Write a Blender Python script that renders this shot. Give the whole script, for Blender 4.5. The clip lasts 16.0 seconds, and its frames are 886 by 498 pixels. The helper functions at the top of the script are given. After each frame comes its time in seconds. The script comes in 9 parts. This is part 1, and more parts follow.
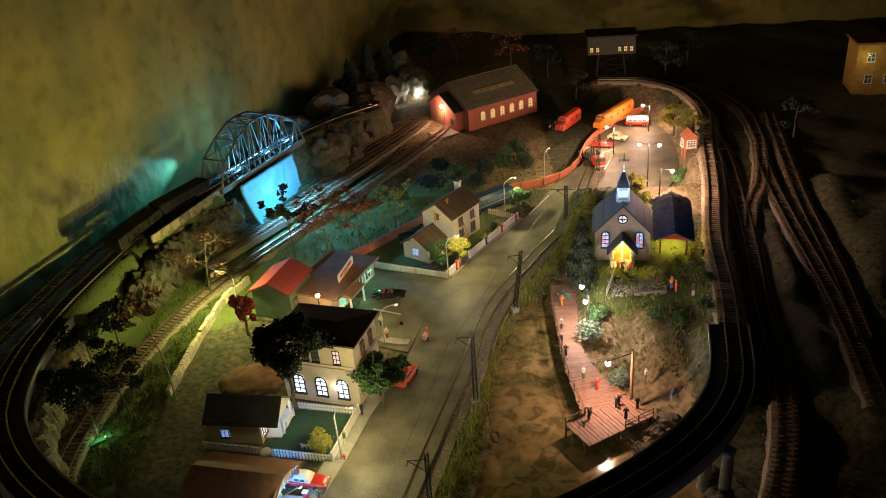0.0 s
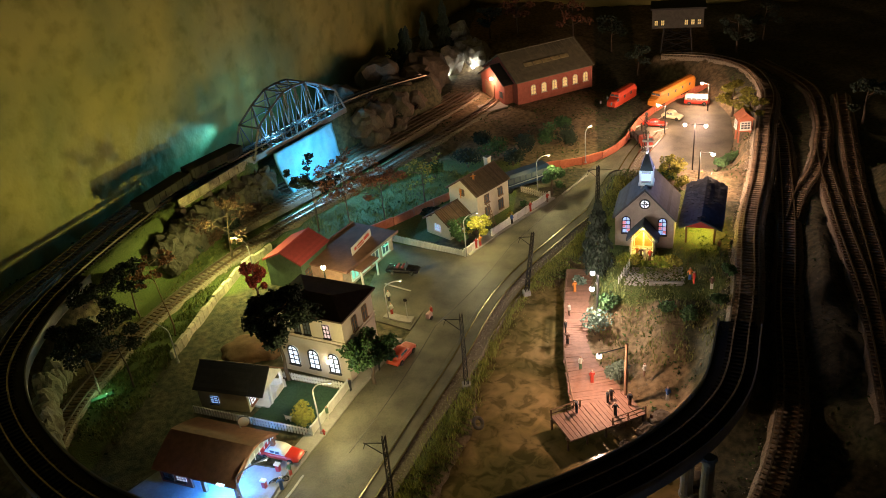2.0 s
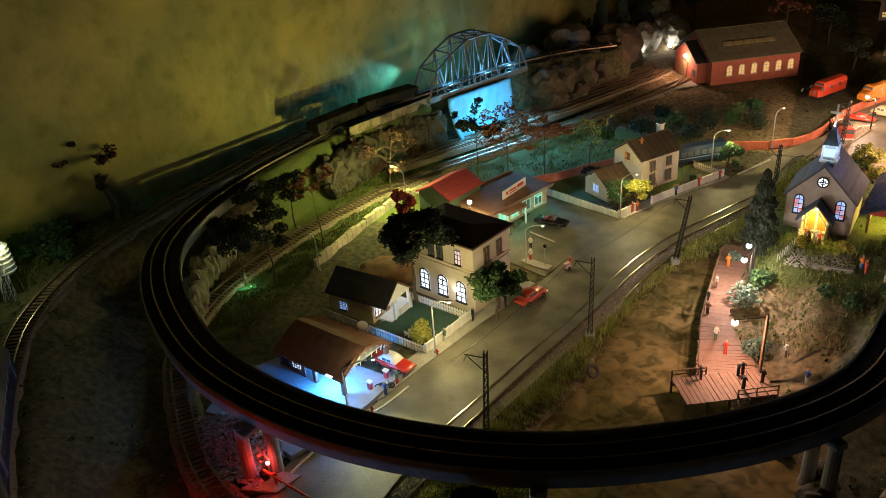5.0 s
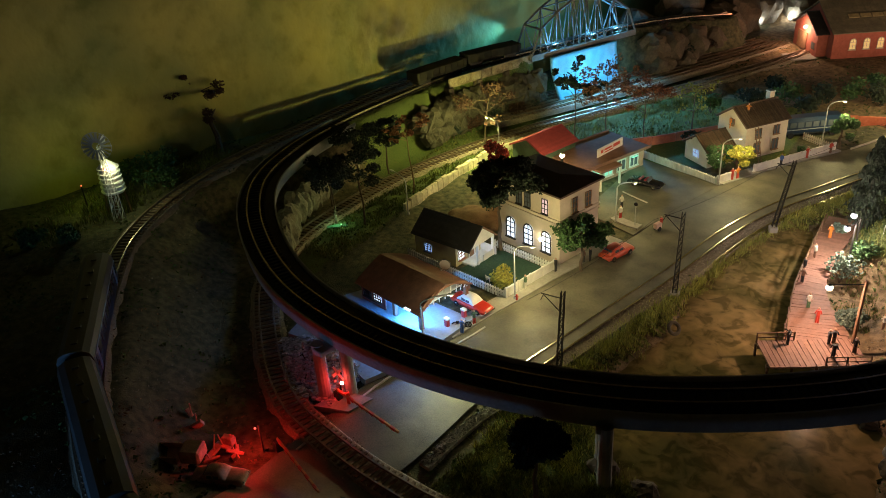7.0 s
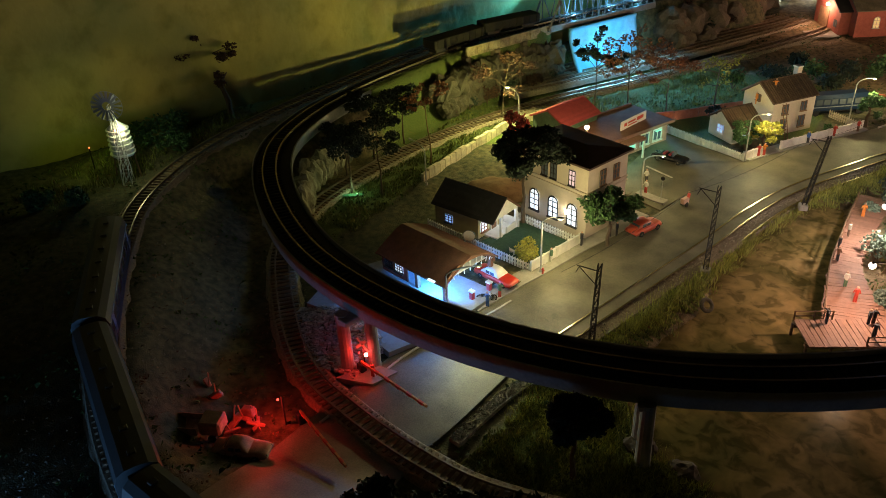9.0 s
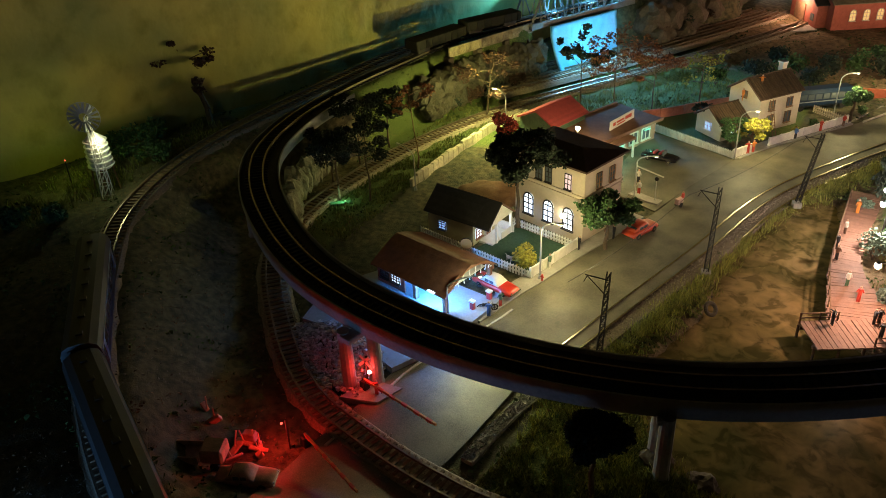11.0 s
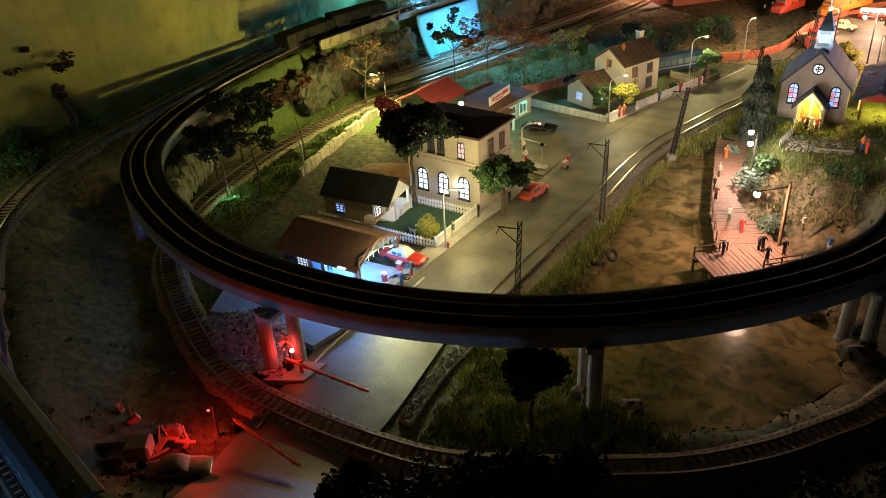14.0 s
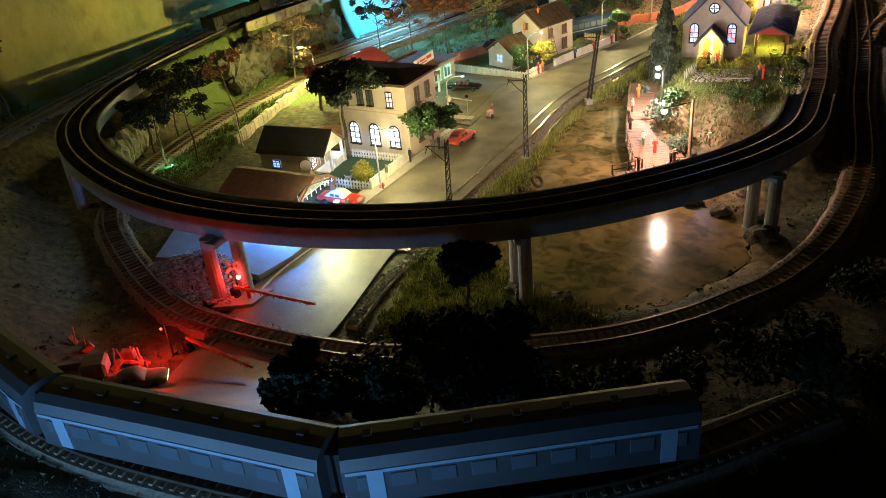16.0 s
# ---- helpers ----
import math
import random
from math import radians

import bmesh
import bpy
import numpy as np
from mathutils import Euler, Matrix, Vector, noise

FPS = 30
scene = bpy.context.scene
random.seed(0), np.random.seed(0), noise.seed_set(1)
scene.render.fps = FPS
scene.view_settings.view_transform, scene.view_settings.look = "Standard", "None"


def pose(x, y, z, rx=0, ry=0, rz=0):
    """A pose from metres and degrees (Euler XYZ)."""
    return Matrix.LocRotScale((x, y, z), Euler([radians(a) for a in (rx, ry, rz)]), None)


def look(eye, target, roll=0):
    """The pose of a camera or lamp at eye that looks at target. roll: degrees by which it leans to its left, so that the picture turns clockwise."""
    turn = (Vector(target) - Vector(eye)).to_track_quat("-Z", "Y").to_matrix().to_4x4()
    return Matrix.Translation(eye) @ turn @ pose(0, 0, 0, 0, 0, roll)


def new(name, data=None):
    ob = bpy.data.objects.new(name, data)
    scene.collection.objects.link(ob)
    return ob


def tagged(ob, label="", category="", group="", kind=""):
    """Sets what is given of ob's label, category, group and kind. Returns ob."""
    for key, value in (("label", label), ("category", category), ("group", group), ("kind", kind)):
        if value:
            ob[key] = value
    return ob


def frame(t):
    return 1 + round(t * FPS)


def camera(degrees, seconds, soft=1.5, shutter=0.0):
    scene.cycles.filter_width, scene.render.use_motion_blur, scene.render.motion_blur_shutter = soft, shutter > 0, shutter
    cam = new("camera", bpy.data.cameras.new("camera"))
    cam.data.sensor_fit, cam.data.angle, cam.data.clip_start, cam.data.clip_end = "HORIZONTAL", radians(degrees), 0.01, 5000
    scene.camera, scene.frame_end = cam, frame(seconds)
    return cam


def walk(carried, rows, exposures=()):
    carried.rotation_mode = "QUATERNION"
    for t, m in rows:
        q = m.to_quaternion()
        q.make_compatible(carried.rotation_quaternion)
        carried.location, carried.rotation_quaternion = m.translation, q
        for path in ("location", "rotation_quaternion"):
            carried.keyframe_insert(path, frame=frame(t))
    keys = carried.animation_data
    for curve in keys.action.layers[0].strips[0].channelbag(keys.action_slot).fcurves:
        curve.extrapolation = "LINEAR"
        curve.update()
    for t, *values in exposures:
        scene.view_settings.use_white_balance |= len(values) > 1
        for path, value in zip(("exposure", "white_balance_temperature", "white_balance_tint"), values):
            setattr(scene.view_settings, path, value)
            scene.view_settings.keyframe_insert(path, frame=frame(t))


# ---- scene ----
cam = camera(58.1, 16.0, 0.75)
PATH = [
    (0, (0.116, 0.023, 0.667), (-0.005, 1.783, -0.275), -5.3),
    (0.5, (0.15, 0.034, 0.674), (-0.019, 1.78, -0.286), -5.6),
    (1, (0.184, 0.049, 0.671), (-0.042, 1.784, -0.299), -5.9),
    (1.5, (0.213, 0.057, 0.663), (-0.075, 1.779, -0.313), -6.2),
    (2, (0.238, 0.065, 0.649), (-0.123, 1.769, -0.334), -6.4),
    (2.5, (0.253, 0.068, 0.639), (-0.193, 1.751, -0.345), -6.6),
    (3, (0.267, 0.072, 0.629), (-0.244, 1.737, -0.354), -6.7),
    (3.5, (0.279, 0.076, 0.615), (-0.282, 1.722, -0.374), -6.5),
    (4, (0.288, 0.075, 0.596), (-0.331, 1.706, -0.382), -5.9),
    (4.5, (0.293, 0.059, 0.58), (-0.409, 1.669, -0.377), -5.1),
    (5, (0.293, 0.053, 0.564), (-0.503, 1.627, -0.38), -4.6),
    (5.2, (0.293, 0.05, 0.558), (-0.539, 1.606, -0.384), -4.5),
    (7.3, (0.314, 0.037, 0.52), (-0.687, 1.467, -0.457), -4.0),
    (7.5, (0.31, 0.038, 0.515), (-0.686, 1.468, -0.466), -3.7),
    (8, (0.296, 0.038, 0.505), (-0.692, 1.462, -0.493), -3.2),
    (8.5, (0.282, 0.034, 0.503), (-0.697, 1.455, -0.508), -2.9),
    (11, (0.225, 0.041, 0.507), (-0.669, 1.502, -0.526), -2.8),
    (11.5, (0.22, 0.037, 0.508), (-0.653, 1.516, -0.518), -2.8),
    (12, (0.212, 0.029, 0.508), (-0.635, 1.527, -0.511), -2.8),
    (12.5, (0.207, 0.027, 0.501), (-0.608, 1.545, -0.514), -2.9),
    (13, (0.201, 0.022, 0.492), (-0.546, 1.58, -0.517), -2.8),
    (13.5, (0.198, 0.011, 0.48), (-0.472, 1.605, -0.525), -3.0),
    (14, (0.197, 0.001, 0.465), (-0.409, 1.617, -0.545), -3.5),
    (14.5, (0.201, -0.018, 0.447), (-0.365, 1.614, -0.561), -4.2),
    (15, (0.211, -0.038, 0.43), (-0.32, 1.612, -0.568), -4.9),
    (15.5, (0.224, -0.063, 0.415), (-0.276, 1.601, -0.575), -5.3),
    (16, (0.227, -0.082, 0.4), (-0.252, 1.599, -0.572), -5.7),
]
walk(cam, [(t, look(eye, target, roll)) for t, eye, target, roll in PATH], [(0.0, 0.25), (8.0, 0.1), (12.5, 0.4), (14.5, 0.55), (16.0, 1.0)])

# ---------------------------------------------------------------- world and exposure
world = bpy.data.worlds.new("night_room")
scene.world = world
world.use_nodes = True
world.node_tree.nodes["Background"].inputs[0].default_value = (0.5, 0.58, 0.6, 1)
world.node_tree.nodes["Background"].inputs[1].default_value = 0.012


def point_lamp(name, at, watts, colour, radius=0.003):
    data = bpy.data.lights.new(name, "POINT")
    data.energy, data.color, data.shadow_soft_size = watts, colour, radius
    ob = new(name, data)
    ob.location = at
    return ob


def spot_lamp(name, at, target, watts, colour, angle=100, blend=0.6, radius=0.003):
    data = bpy.data.lights.new(name, "SPOT")
    data.energy, data.color, data.shadow_soft_size = watts, colour, radius
    data.spot_size, data.spot_blend = radians(angle), blend
    ob = new(name, data)
    ob.matrix_world = look(at, target)
    return ob


WARM = (1.0, 0.84, 0.37)
PINK = (1.0, 0.62, 0.42)
ICE = (0.35, 0.72, 1.0)
COLD = (0.72, 0.86, 1.0)
YELLOW = (1.0, 0.72, 0.12)
RED = (1.0, 0.03, 0.02)

# ---------------------------------------------------------------- materials
MATS = {}


def material(name, base, rough=0.8, metal=0.0, var=0.3, scale=120.0, bump=0.25, glow=None, power=0.0, fine=6.0, spec=0.5, islands=0.0, second=None):
    """A procedural surface: base colour broken by coarse and fine noise, with relief."""
    if name in MATS:
        return MATS[name]
    m = bpy.data.materials.new(name)
    m.use_nodes = True
    nt = m.node_tree
    b = nt.nodes["Principled BSDF"]
    b.inputs["Roughness"].default_value = rough
    b.inputs["Metallic"].default_value = metal
    b.inputs["Specular IOR Level"].default_value = spec
    geo = nt.nodes.new("ShaderNodeNewGeometry")
    n1 = nt.nodes.new("ShaderNodeTexNoise")
    n1.inputs["Scale"].default_value, n1.inputs["Detail"].default_value = scale, 4
    n2 = nt.nodes.new("ShaderNodeTexNoise")
    n2.inputs["Scale"].default_value, n2.inputs["Detail"].default_value = scale * fine, 3
    nt.links.new(geo.outputs["Position"], n1.inputs["Vector"])
    nt.links.new(geo.outputs["Position"], n2.inputs["Vector"])
    mix = nt.nodes.new("ShaderNodeMix")
    mix.data_type = "FLOAT"
    mix.inputs["Factor"].default_value = 0.4
    nt.links.new(n1.outputs["Fac"], mix.inputs["A"])
    nt.links.new(n2.outputs["Fac"], mix.inputs["B"])
    ramp = nt.nodes.new("ShaderNodeValToRGB")
    dark = [c * (1 - var) for c in base]
    light = [min(1, c * (1 + var)) for c in (second or base)]
    ramp.color_ramp.elements[0].position, ramp.color_ramp.elements[1].position = 0.3, 0.7
    ramp.color_ramp.elements[0].color = (*dark, 1)
    ramp.color_ramp.elements[1].color = (*light, 1)
    nt.links.new(mix.outputs["Result"], ramp.inputs["Fac"])
    colour = ramp.outputs["Color"]
    if islands:
        info = nt.nodes.new("ShaderNodeObjectInfo")
        add = nt.nodes.new("ShaderNodeMath")
        add.operation = "ADD"
        nt.links.new(geo.outputs["Random Per Island"], add.inputs[0])
        nt.links.new(info.outputs["Random"], add.inputs[1])
        wrap = nt.nodes.new("ShaderNodeMath")
        wrap.operation = "FRACT"
        nt.links.new(add.outputs[0], wrap.inputs[0])
        span = nt.nodes.new("ShaderNodeMapRange")
        span.inputs["To Min"].default_value, span.inputs["To Max"].default_value = 1 - islands, 1 + islands
        nt.links.new(wrap.outputs[0], span.inputs["Value"])
        hsv = nt.nodes.new("ShaderNodeHueSaturation")
        nt.links.new(span.outputs["Result"], hsv.inputs["Value"])
        nt.links.new(colour, hsv.inputs["Color"])
        colour = hsv.outputs["Color"]
    nt.links.new(colour, b.inputs["Base Color"])
    if bump:
        bp = nt.nodes.new("ShaderNodeBump")
        bp.inputs["Strength"].default_value, bp.inputs["Distance"].default_value = bump, 0.001
        nt.links.new(mix.outputs["Result"], bp.inputs["Height"])
        nt.links.new(bp.outputs["Normal"], b.inputs["Normal"])
    if glow:
        b.inputs["Emission Color"].default_value = (*glow, 1)
        b.inputs["Emission Strength"].default_value = power
    MATS[name] = m
    return m


def glass(name, tint=(0.1, 0.12, 0.14)):
    return material(name, tint, rough=0.08, var=0.1, bump=0, spec=0.8)


ASPHALT = material("asphalt", (0.085, 0.08, 0.052), 0.58, var=0.55, scale=26, bump=0.3, fine=30, second=(0.14, 0.125, 0.085))
CONCRETE = material("concrete", (0.3, 0.28, 0.25), 0.85, var=0.25, scale=90)
GREY_PAINT = material("grey_paint", (0.3, 0.3, 0.3), 0.6, var=0.25, scale=50)
# Near-black deck and sleeper colours for the viaduct and bridge line.
DECK_TOP = material("dark_deck_top", (0.03, 0.028, 0.026), 0.9, var=0.4, scale=120, bump=0.5)
DARK_SLEEPER = material("dark_sleeper", (0.03, 0.024, 0.02), 0.85, var=0.4, scale=300, islands=0.3)
PAINT_LINE = material("road_paint", (0.5, 0.47, 0.4), 0.7, var=0.4, scale=200)
RAIL = material("rail_steel", (0.3, 0.24, 0.18), 0.35, 0.9, var=0.3, scale=80, bump=0.1)
RAIL_BRIGHT = material("rail_polished", (0.62, 0.55, 0.45), 0.25, 1.0, var=0.2, scale=80, bump=0.05)
SLEEPER = material("sleeper_wood", (0.21, 0.145, 0.09), 0.85, var=0.4, scale=300, islands=0.35)
BALLAST = material("ballast", (0.26, 0.21, 0.15), 0.95, var=0.5, scale=420, bump=1.0, islands=0.4)
CREAM = material("cream_render", (0.55, 0.47, 0.37), 0.85, var=0.12, scale=90, bump=0.15)
WHITE_WALL = material("white_render", (0.62, 0.6, 0.55), 0.85, var=0.12, scale=90, bump=0.15)
GREY_WALL = material("grey_render", (0.36, 0.33, 0.3), 0.85, var=0.18, scale=120, bump=0.25)
WHITE_PAINT = material("white_paint", (0.72, 0.7, 0.64), 0.6, var=0.15, scale=150, bump=0.1, islands=0.08)
BLACK_ROOF = material("black_roof", (0.018, 0.016, 0.016), 0.8, var=0.4, scale=140, bump=0.5, islands=0.3)
MAROON_ROOF = material("maroon_roof", (0.06, 0.028, 0.022), 0.8, var=0.35, scale=140, bump=0.5)
BROWN_ROOF = material("brown_roof", (0.19, 0.085, 0.045), 0.75, var=0.3, scale=140, bump=0.4, islands=0.25)
TILE_ROOF = material("tile_roof", (0.1, 0.06, 0.038), 0.8, var=0.35, scale=160, bump=0.4, islands=0.4)
RED_ROOF = material("red_roof", (0.34, 0.055, 0.055), 0.7, var=0.2, scale=140, bump=0.2, islands=0.12)
PINK_ROOF = material("pink_flat_roof", (0.22, 0.12, 0.085), 0.85, var=0.25, scale=70, bump=0.3)
SLATE = material("slate_roof", (0.05, 0.062, 0.085), 0.75, var=0.35, scale=150, bump=0.4, islands=0.3)
GREEN_WALL = material("green_boards", (0.06, 0.1, 0.06), 0.8, var=0.3, scale=120, islands=0.2)
BRICK_RED = material("red_brick", (0.33, 0.09, 0.06), 0.85, var=0.25, scale=130, bump=0.4, islands=0.2)
ORANGE_WALL = material("orange_wall_paint", (0.55, 0.12, 0.05), 0.75, var=0.3, scale=45, bump=0.3, second=(0.5, 0.16, 0.09))
STONE = material("pale_stone", (0.58, 0.52, 0.37), 0.9, var=0.35, scale=160, bump=0.6, islands=0.25)
ROCK = material("rock", (0.11, 0.085, 0.06), 0.95, var=0.5, scale=45, bump=1.0)
PALE_ROCK = material("pale_rock", (0.34, 0.32, 0.27), 0.95, var=0.4, scale=60, bump=1.0)
TIMBER = material("timber", (0.18, 0.1, 0.055), 0.8, var=0.35, scale=200, islands=0.25)
DECK_WOOD = material("deck_planks", (0.26, 0.135, 0.095), 0.7, var=0.22, scale=180, islands=0.1)
DARK_METAL = material("dark_metal", (0.035, 0.032, 0.03), 0.5, 0.6, var=0.3, scale=150)
LAMP_POST = material("lamp_post", (0.4, 0.4, 0.38), 0.45, 0.3, var=0.15, scale=150, bump=0.05)
BRIDGE_STEEL = material("bridge_steel", (0.17, 0.15, 0.14), 0.55, 0.2, var=0.35, scale=120, bump=0.2)
RUBBER = material("rubber", (0.015, 0.015, 0.015), 0.8, var=0.2, scale=200)
CHROME = material("chrome", (0.7, 0.7, 0.7), 0.2, 1.0, var=0.1, scale=100, bump=0)
GLASS_DARK = glass("window_glass")
BARK = material("bark", (0.1, 0.07, 0.045), 0.9, var=0.4, scale=300, bump=0.6)
PALE_BARK = material("pale_bark", (0.2, 0.13, 0.07), 0.9, var=0.35, scale=300, bump=0.5)
LEAF_DARK = material("leaf_dark", (0.022, 0.035, 0.02), 0.85, var=0.4, scale=300, islands=0.5)
LEAF_GREEN = material("leaf_green", (0.05, 0.11, 0.035), 0.8, var=0.4, scale=300, islands=0.5)
LEAF_YELLOW = material("leaf_yellow_green", (0.28, 0.26, 0.04), 0.8, var=0.35, scale=300, islands=0.4)
LEAF_RED = material("leaf_red", (0.24, 0.03, 0.022), 0.8, var=0.4, scale=300, islands=0.5)
LEAF_UMBER = material("leaf_umber", (0.055, 0.024, 0.012), 0.9, var=0.4, scale=300, islands=0.5)
LEAF_RUST = material("leaf_rust", (0.22, 0.09, 0.04), 0.85, var=0.4, scale=300, islands=0.5)
LEAF_BLUE = material("leaf_blue_green", (0.14, 0.2, 0.15), 0.8, var=0.35, scale=300, islands=0.4)
TUFT = material("grass_tufts", (0.3, 0.36, 0.07), 0.85, var=0.35, scale=60, bump=0, islands=0.45, second=(0.36, 0.34, 0.09))
MOSS = material("moss_clumps", (0.21, 0.23, 0.075), 0.95, var=0.5, scale=200, bump=0.5, islands=0.5)
GRASS = material("grass_blades", (0.13, 0.21, 0.045), 0.85, var=0.4, scale=60, bump=0, islands=0.5, second=(0.16, 0.15, 0.04))
SKIN = material("figure_skin", (0.5, 0.3, 0.2), 0.7, var=0.1)
BULB_WARM = material("bulb_warm", (0.9, 0.8, 0.5), 0.5, bump=0, glow=(1.0, 0.86, 0.5), power=30)
BULB_PINK = material("bulb_pink", (0.9, 0.7, 0.6), 0.5, bump=0, glow=(1.0, 0.8, 0.66), power=40)
BULB_WHITE = material("bulb_white", (0.9, 0.9, 0.9), 0.5, bump=0, glow=(0.9, 0.96, 1.0), power=30)
BULB_DIM = material("bulb_red_dim", (0.8, 0.1, 0.08), 0.5, bump=0, glow=(1.0, 0.08, 0.05), power=2.5)
BULB_RED = material("bulb_red", (0.9, 0.2, 0.2), 0.5, bump=0, glow=(1.0, 0.12, 0.1), power=25)
PANE_WHITE = material("lit_pane", (0.7, 0.75, 0.8), 0.4, var=0.1, bump=0, glow=(0.75, 0.86, 1.0), power=1.1)
PANE_PINK = material("lit_pane_mauve", (0.7, 0.6, 0.7), 0.4, var=0.1, bump=0, glow=(0.75, 0.5, 0.62), power=0.45)
PANE_BLUE = material("lit_pane_blue", (0.5, 0.6, 0.9), 0.4, var=0.1, bump=0, glow=(0.3, 0.5, 1.0), power=0.8)
PANE_TEAL = material("lit_pane_teal", (0.4, 0.7, 0.65), 0.4, var=0.1, bump=0, glow=(0.12, 0.6, 0.5), power=0.5)
PANE_AMBER = material("lit_pane_amber", (0.8, 0.6, 0.3), 0.4, var=0.2, bump=0, glow=(1.0, 0.66, 0.25), power=0.4)
PANE_RED = material("lit_pane_red", (0.8, 0.3, 0.3), 0.4, var=0.2, bump=0, glow=(0.8, 0.22, 0.2), power=0.6)
PANEL_ICE = material("panel_light", (0.7, 0.85, 1.0), 0.4, bump=0, glow=(0.5, 0.8, 1.0), power=2.0)
STRIP_ICE = material("led_strip_blue", (0.6, 0.8, 1.0), 0.4, bump=0, glow=(0.45, 0.8, 1.0), power=6)


def paint(name, rgb, rough=0.3):
    return material(name, rgb, rough, var=0.1, scale=120, bump=0.02, spec=0.6)


# ---------------------------------------------------------------- mesh helpers
def part(name, bm, mat, parent=None, label="", smooth=False):
    """Links a bmesh as one mesh object under a thing or under a part."""
    me = bpy.data.meshes.new(name)
    bm.normal_update()
    bm.to_mesh(me)
    bm.free()
    for m in (mat if isinstance(mat, (list, tuple)) else [mat]):
        me.materials.append(m)
    if smooth:
        for p in me.polygons:
            p.use_smooth = True
    ob = new(name, me)
    ob.parent = parent
    if label:
        ob["label"] = label
    return ob


def piece(name, me, m, parent):
    """One more object on a shared mesh."""
    ob = new(name, me)
    ob.parent = parent
    ob.matrix_local = m
    return ob


def mesh_of(name, bm, mat):
    me = bpy.data.meshes.new(name)
    bm.normal_update()
    bm.to_mesh(me)
    bm.free()
    me.materials.append(mat)
    return me


def thing(name, x, y, z, rz, label, category, group="", kind=""):
    ob = new(name)
    ob.empty_display_size = 0.01
    ob.matrix_world = pose(x, y, z, 0, 0, rz)
    return tagged(ob, label, category, group, kind)


def structure(name, ob, label):
    ob.name = name
    return tagged(ob, label, "", "", "structure")


def box(bm, x, y, z, sx, sy, sz, rz=0.0, rx=0.0, ry=0.0, bevel=0.0, mi=0):
    """A box with its foot's middle at x, y, z."""
    r = bmesh.ops.create_cube(bm, size=1.0, matrix=pose(x, y, z, rx, ry, rz) @ Matrix.Translation((0, 0, sz / 2)) @ Matrix.Diagonal((sx, sy, sz, 1)))
    vs = r["verts"]
    faces = {f for v in vs for f in v.link_faces}
    for f in faces:
        f.material_index = mi
    if bevel:
        edges = list({e for v in vs for e in v.link_edges})
        out = bmesh.ops.bevel(bm, geom=edges, offset=bevel, segments=1, affect="EDGES", profile=0.5)
        for f in out["faces"]:
            f.material_index = mi
    return bm


def rod(bm, a, b, r, r2=None, n=6, mi=0):
    a, b = Vector(a), Vector(b)
    d = b - a
    if d.length < 1e-6:
        return bm
    m = Matrix.Translation((a + b) / 2) @ d.to_track_quat("Z", "Y").to_matrix().to_4x4()
    out = bmesh.ops.create_cone(bm, cap_ends=True, segments=n, radius1=r, radius2=r if r2 is None else r2, depth=d.length, matrix=m)
    if mi:
        for f in {f for v in out["verts"] for f in v.link_faces}:
            f.material_index = mi
    return bm


def tube(bm, pts, r, n=6, mi=0):
    pts = [Vector(p) for p in pts]
    loop = (pts[0] - pts[-1]).length < 1e-6
    if loop:
        pts = pts[:-1]
    k = len(pts)
    rows = []
    up = Vector((0.31, 0.17, 0.93))
    for i, p in enumerate(pts):
        a = pts[(i - 1) % k] if (loop or i) else p
        b = pts[(i + 1) % k] if (loop or i < k - 1) else p
        d = (b - a).normalized()
        u = d.cross(up)
        u = (u if u.length > 1e-3 else d.cross(Vector((1, 0, 0)))).normalized()
        v = d.cross(u)
        rows.append([bm.verts.new(p + (u * math.cos(2 * math.pi * j / n) + v * math.sin(2 * math.pi * j / n)) * r) for j in range(n)])
    for i in range(k if loop else k - 1):
        a, b = rows[i], rows[(i + 1) % k]
        for j in range(n):
            bm.faces.new((a[j], a[(j + 1) % n], b[(j + 1) % n], b[j])).material_index = mi
    if not loop:
        bm.faces.new(rows[0][::-1])
        bm.faces.new(rows[-1])
    return bm


def ball(bm, at, r, sub=1, squash=1.0, mi=0):
    out = bmesh.ops.create_icosphere(bm, subdivisions=sub, radius=r, matrix=Matrix.Translation(at) @ Matrix.Diagonal((1, 1, squash, 1)))
    if mi:
        for f in {f for v in out["verts"] for f in v.link_faces}:
            f.material_index = mi
    return bm


def sheet(bm, pts, z0, z1, mi=0):
    """A prism over a polygon of (x, y)."""
    lo = [bm.verts.new((x, y, z0)) for x, y in pts]
    hi = [bm.verts.new((x, y, z1)) for x, y in pts]
    fs = [bm.faces.new(hi), bm.faces.new(lo[::-1])]
    n = len(pts)
    for i in range(n):
        fs.append(bm.faces.new((lo[i], lo[(i + 1) % n], hi[(i + 1) % n], hi[i])))
    for f in fs:
        f.material_index = mi
    return bm


def slab(bm, corners, thick, mi=0):
    """A plate through the corners (x, y, z), thickened downwards along its normal."""
    c = [Vector(p) for p in corners]
    n = (c[1] - c[0]).cross(c[2] - c[0]).normalized()
    hi = [bm.verts.new(p) for p in c]
    lo = [bm.verts.new(p - n * thick) for p in c]
    fs = [bm.faces.new(hi), bm.faces.new(lo[::-1])]
    k = len(c)
    for i in range(k):
        fs.append(bm.faces.new((lo[i], lo[(i + 1) % k], hi[(i + 1) % k], hi[i])))
    for f in fs:
        f.material_index = mi
    return bm


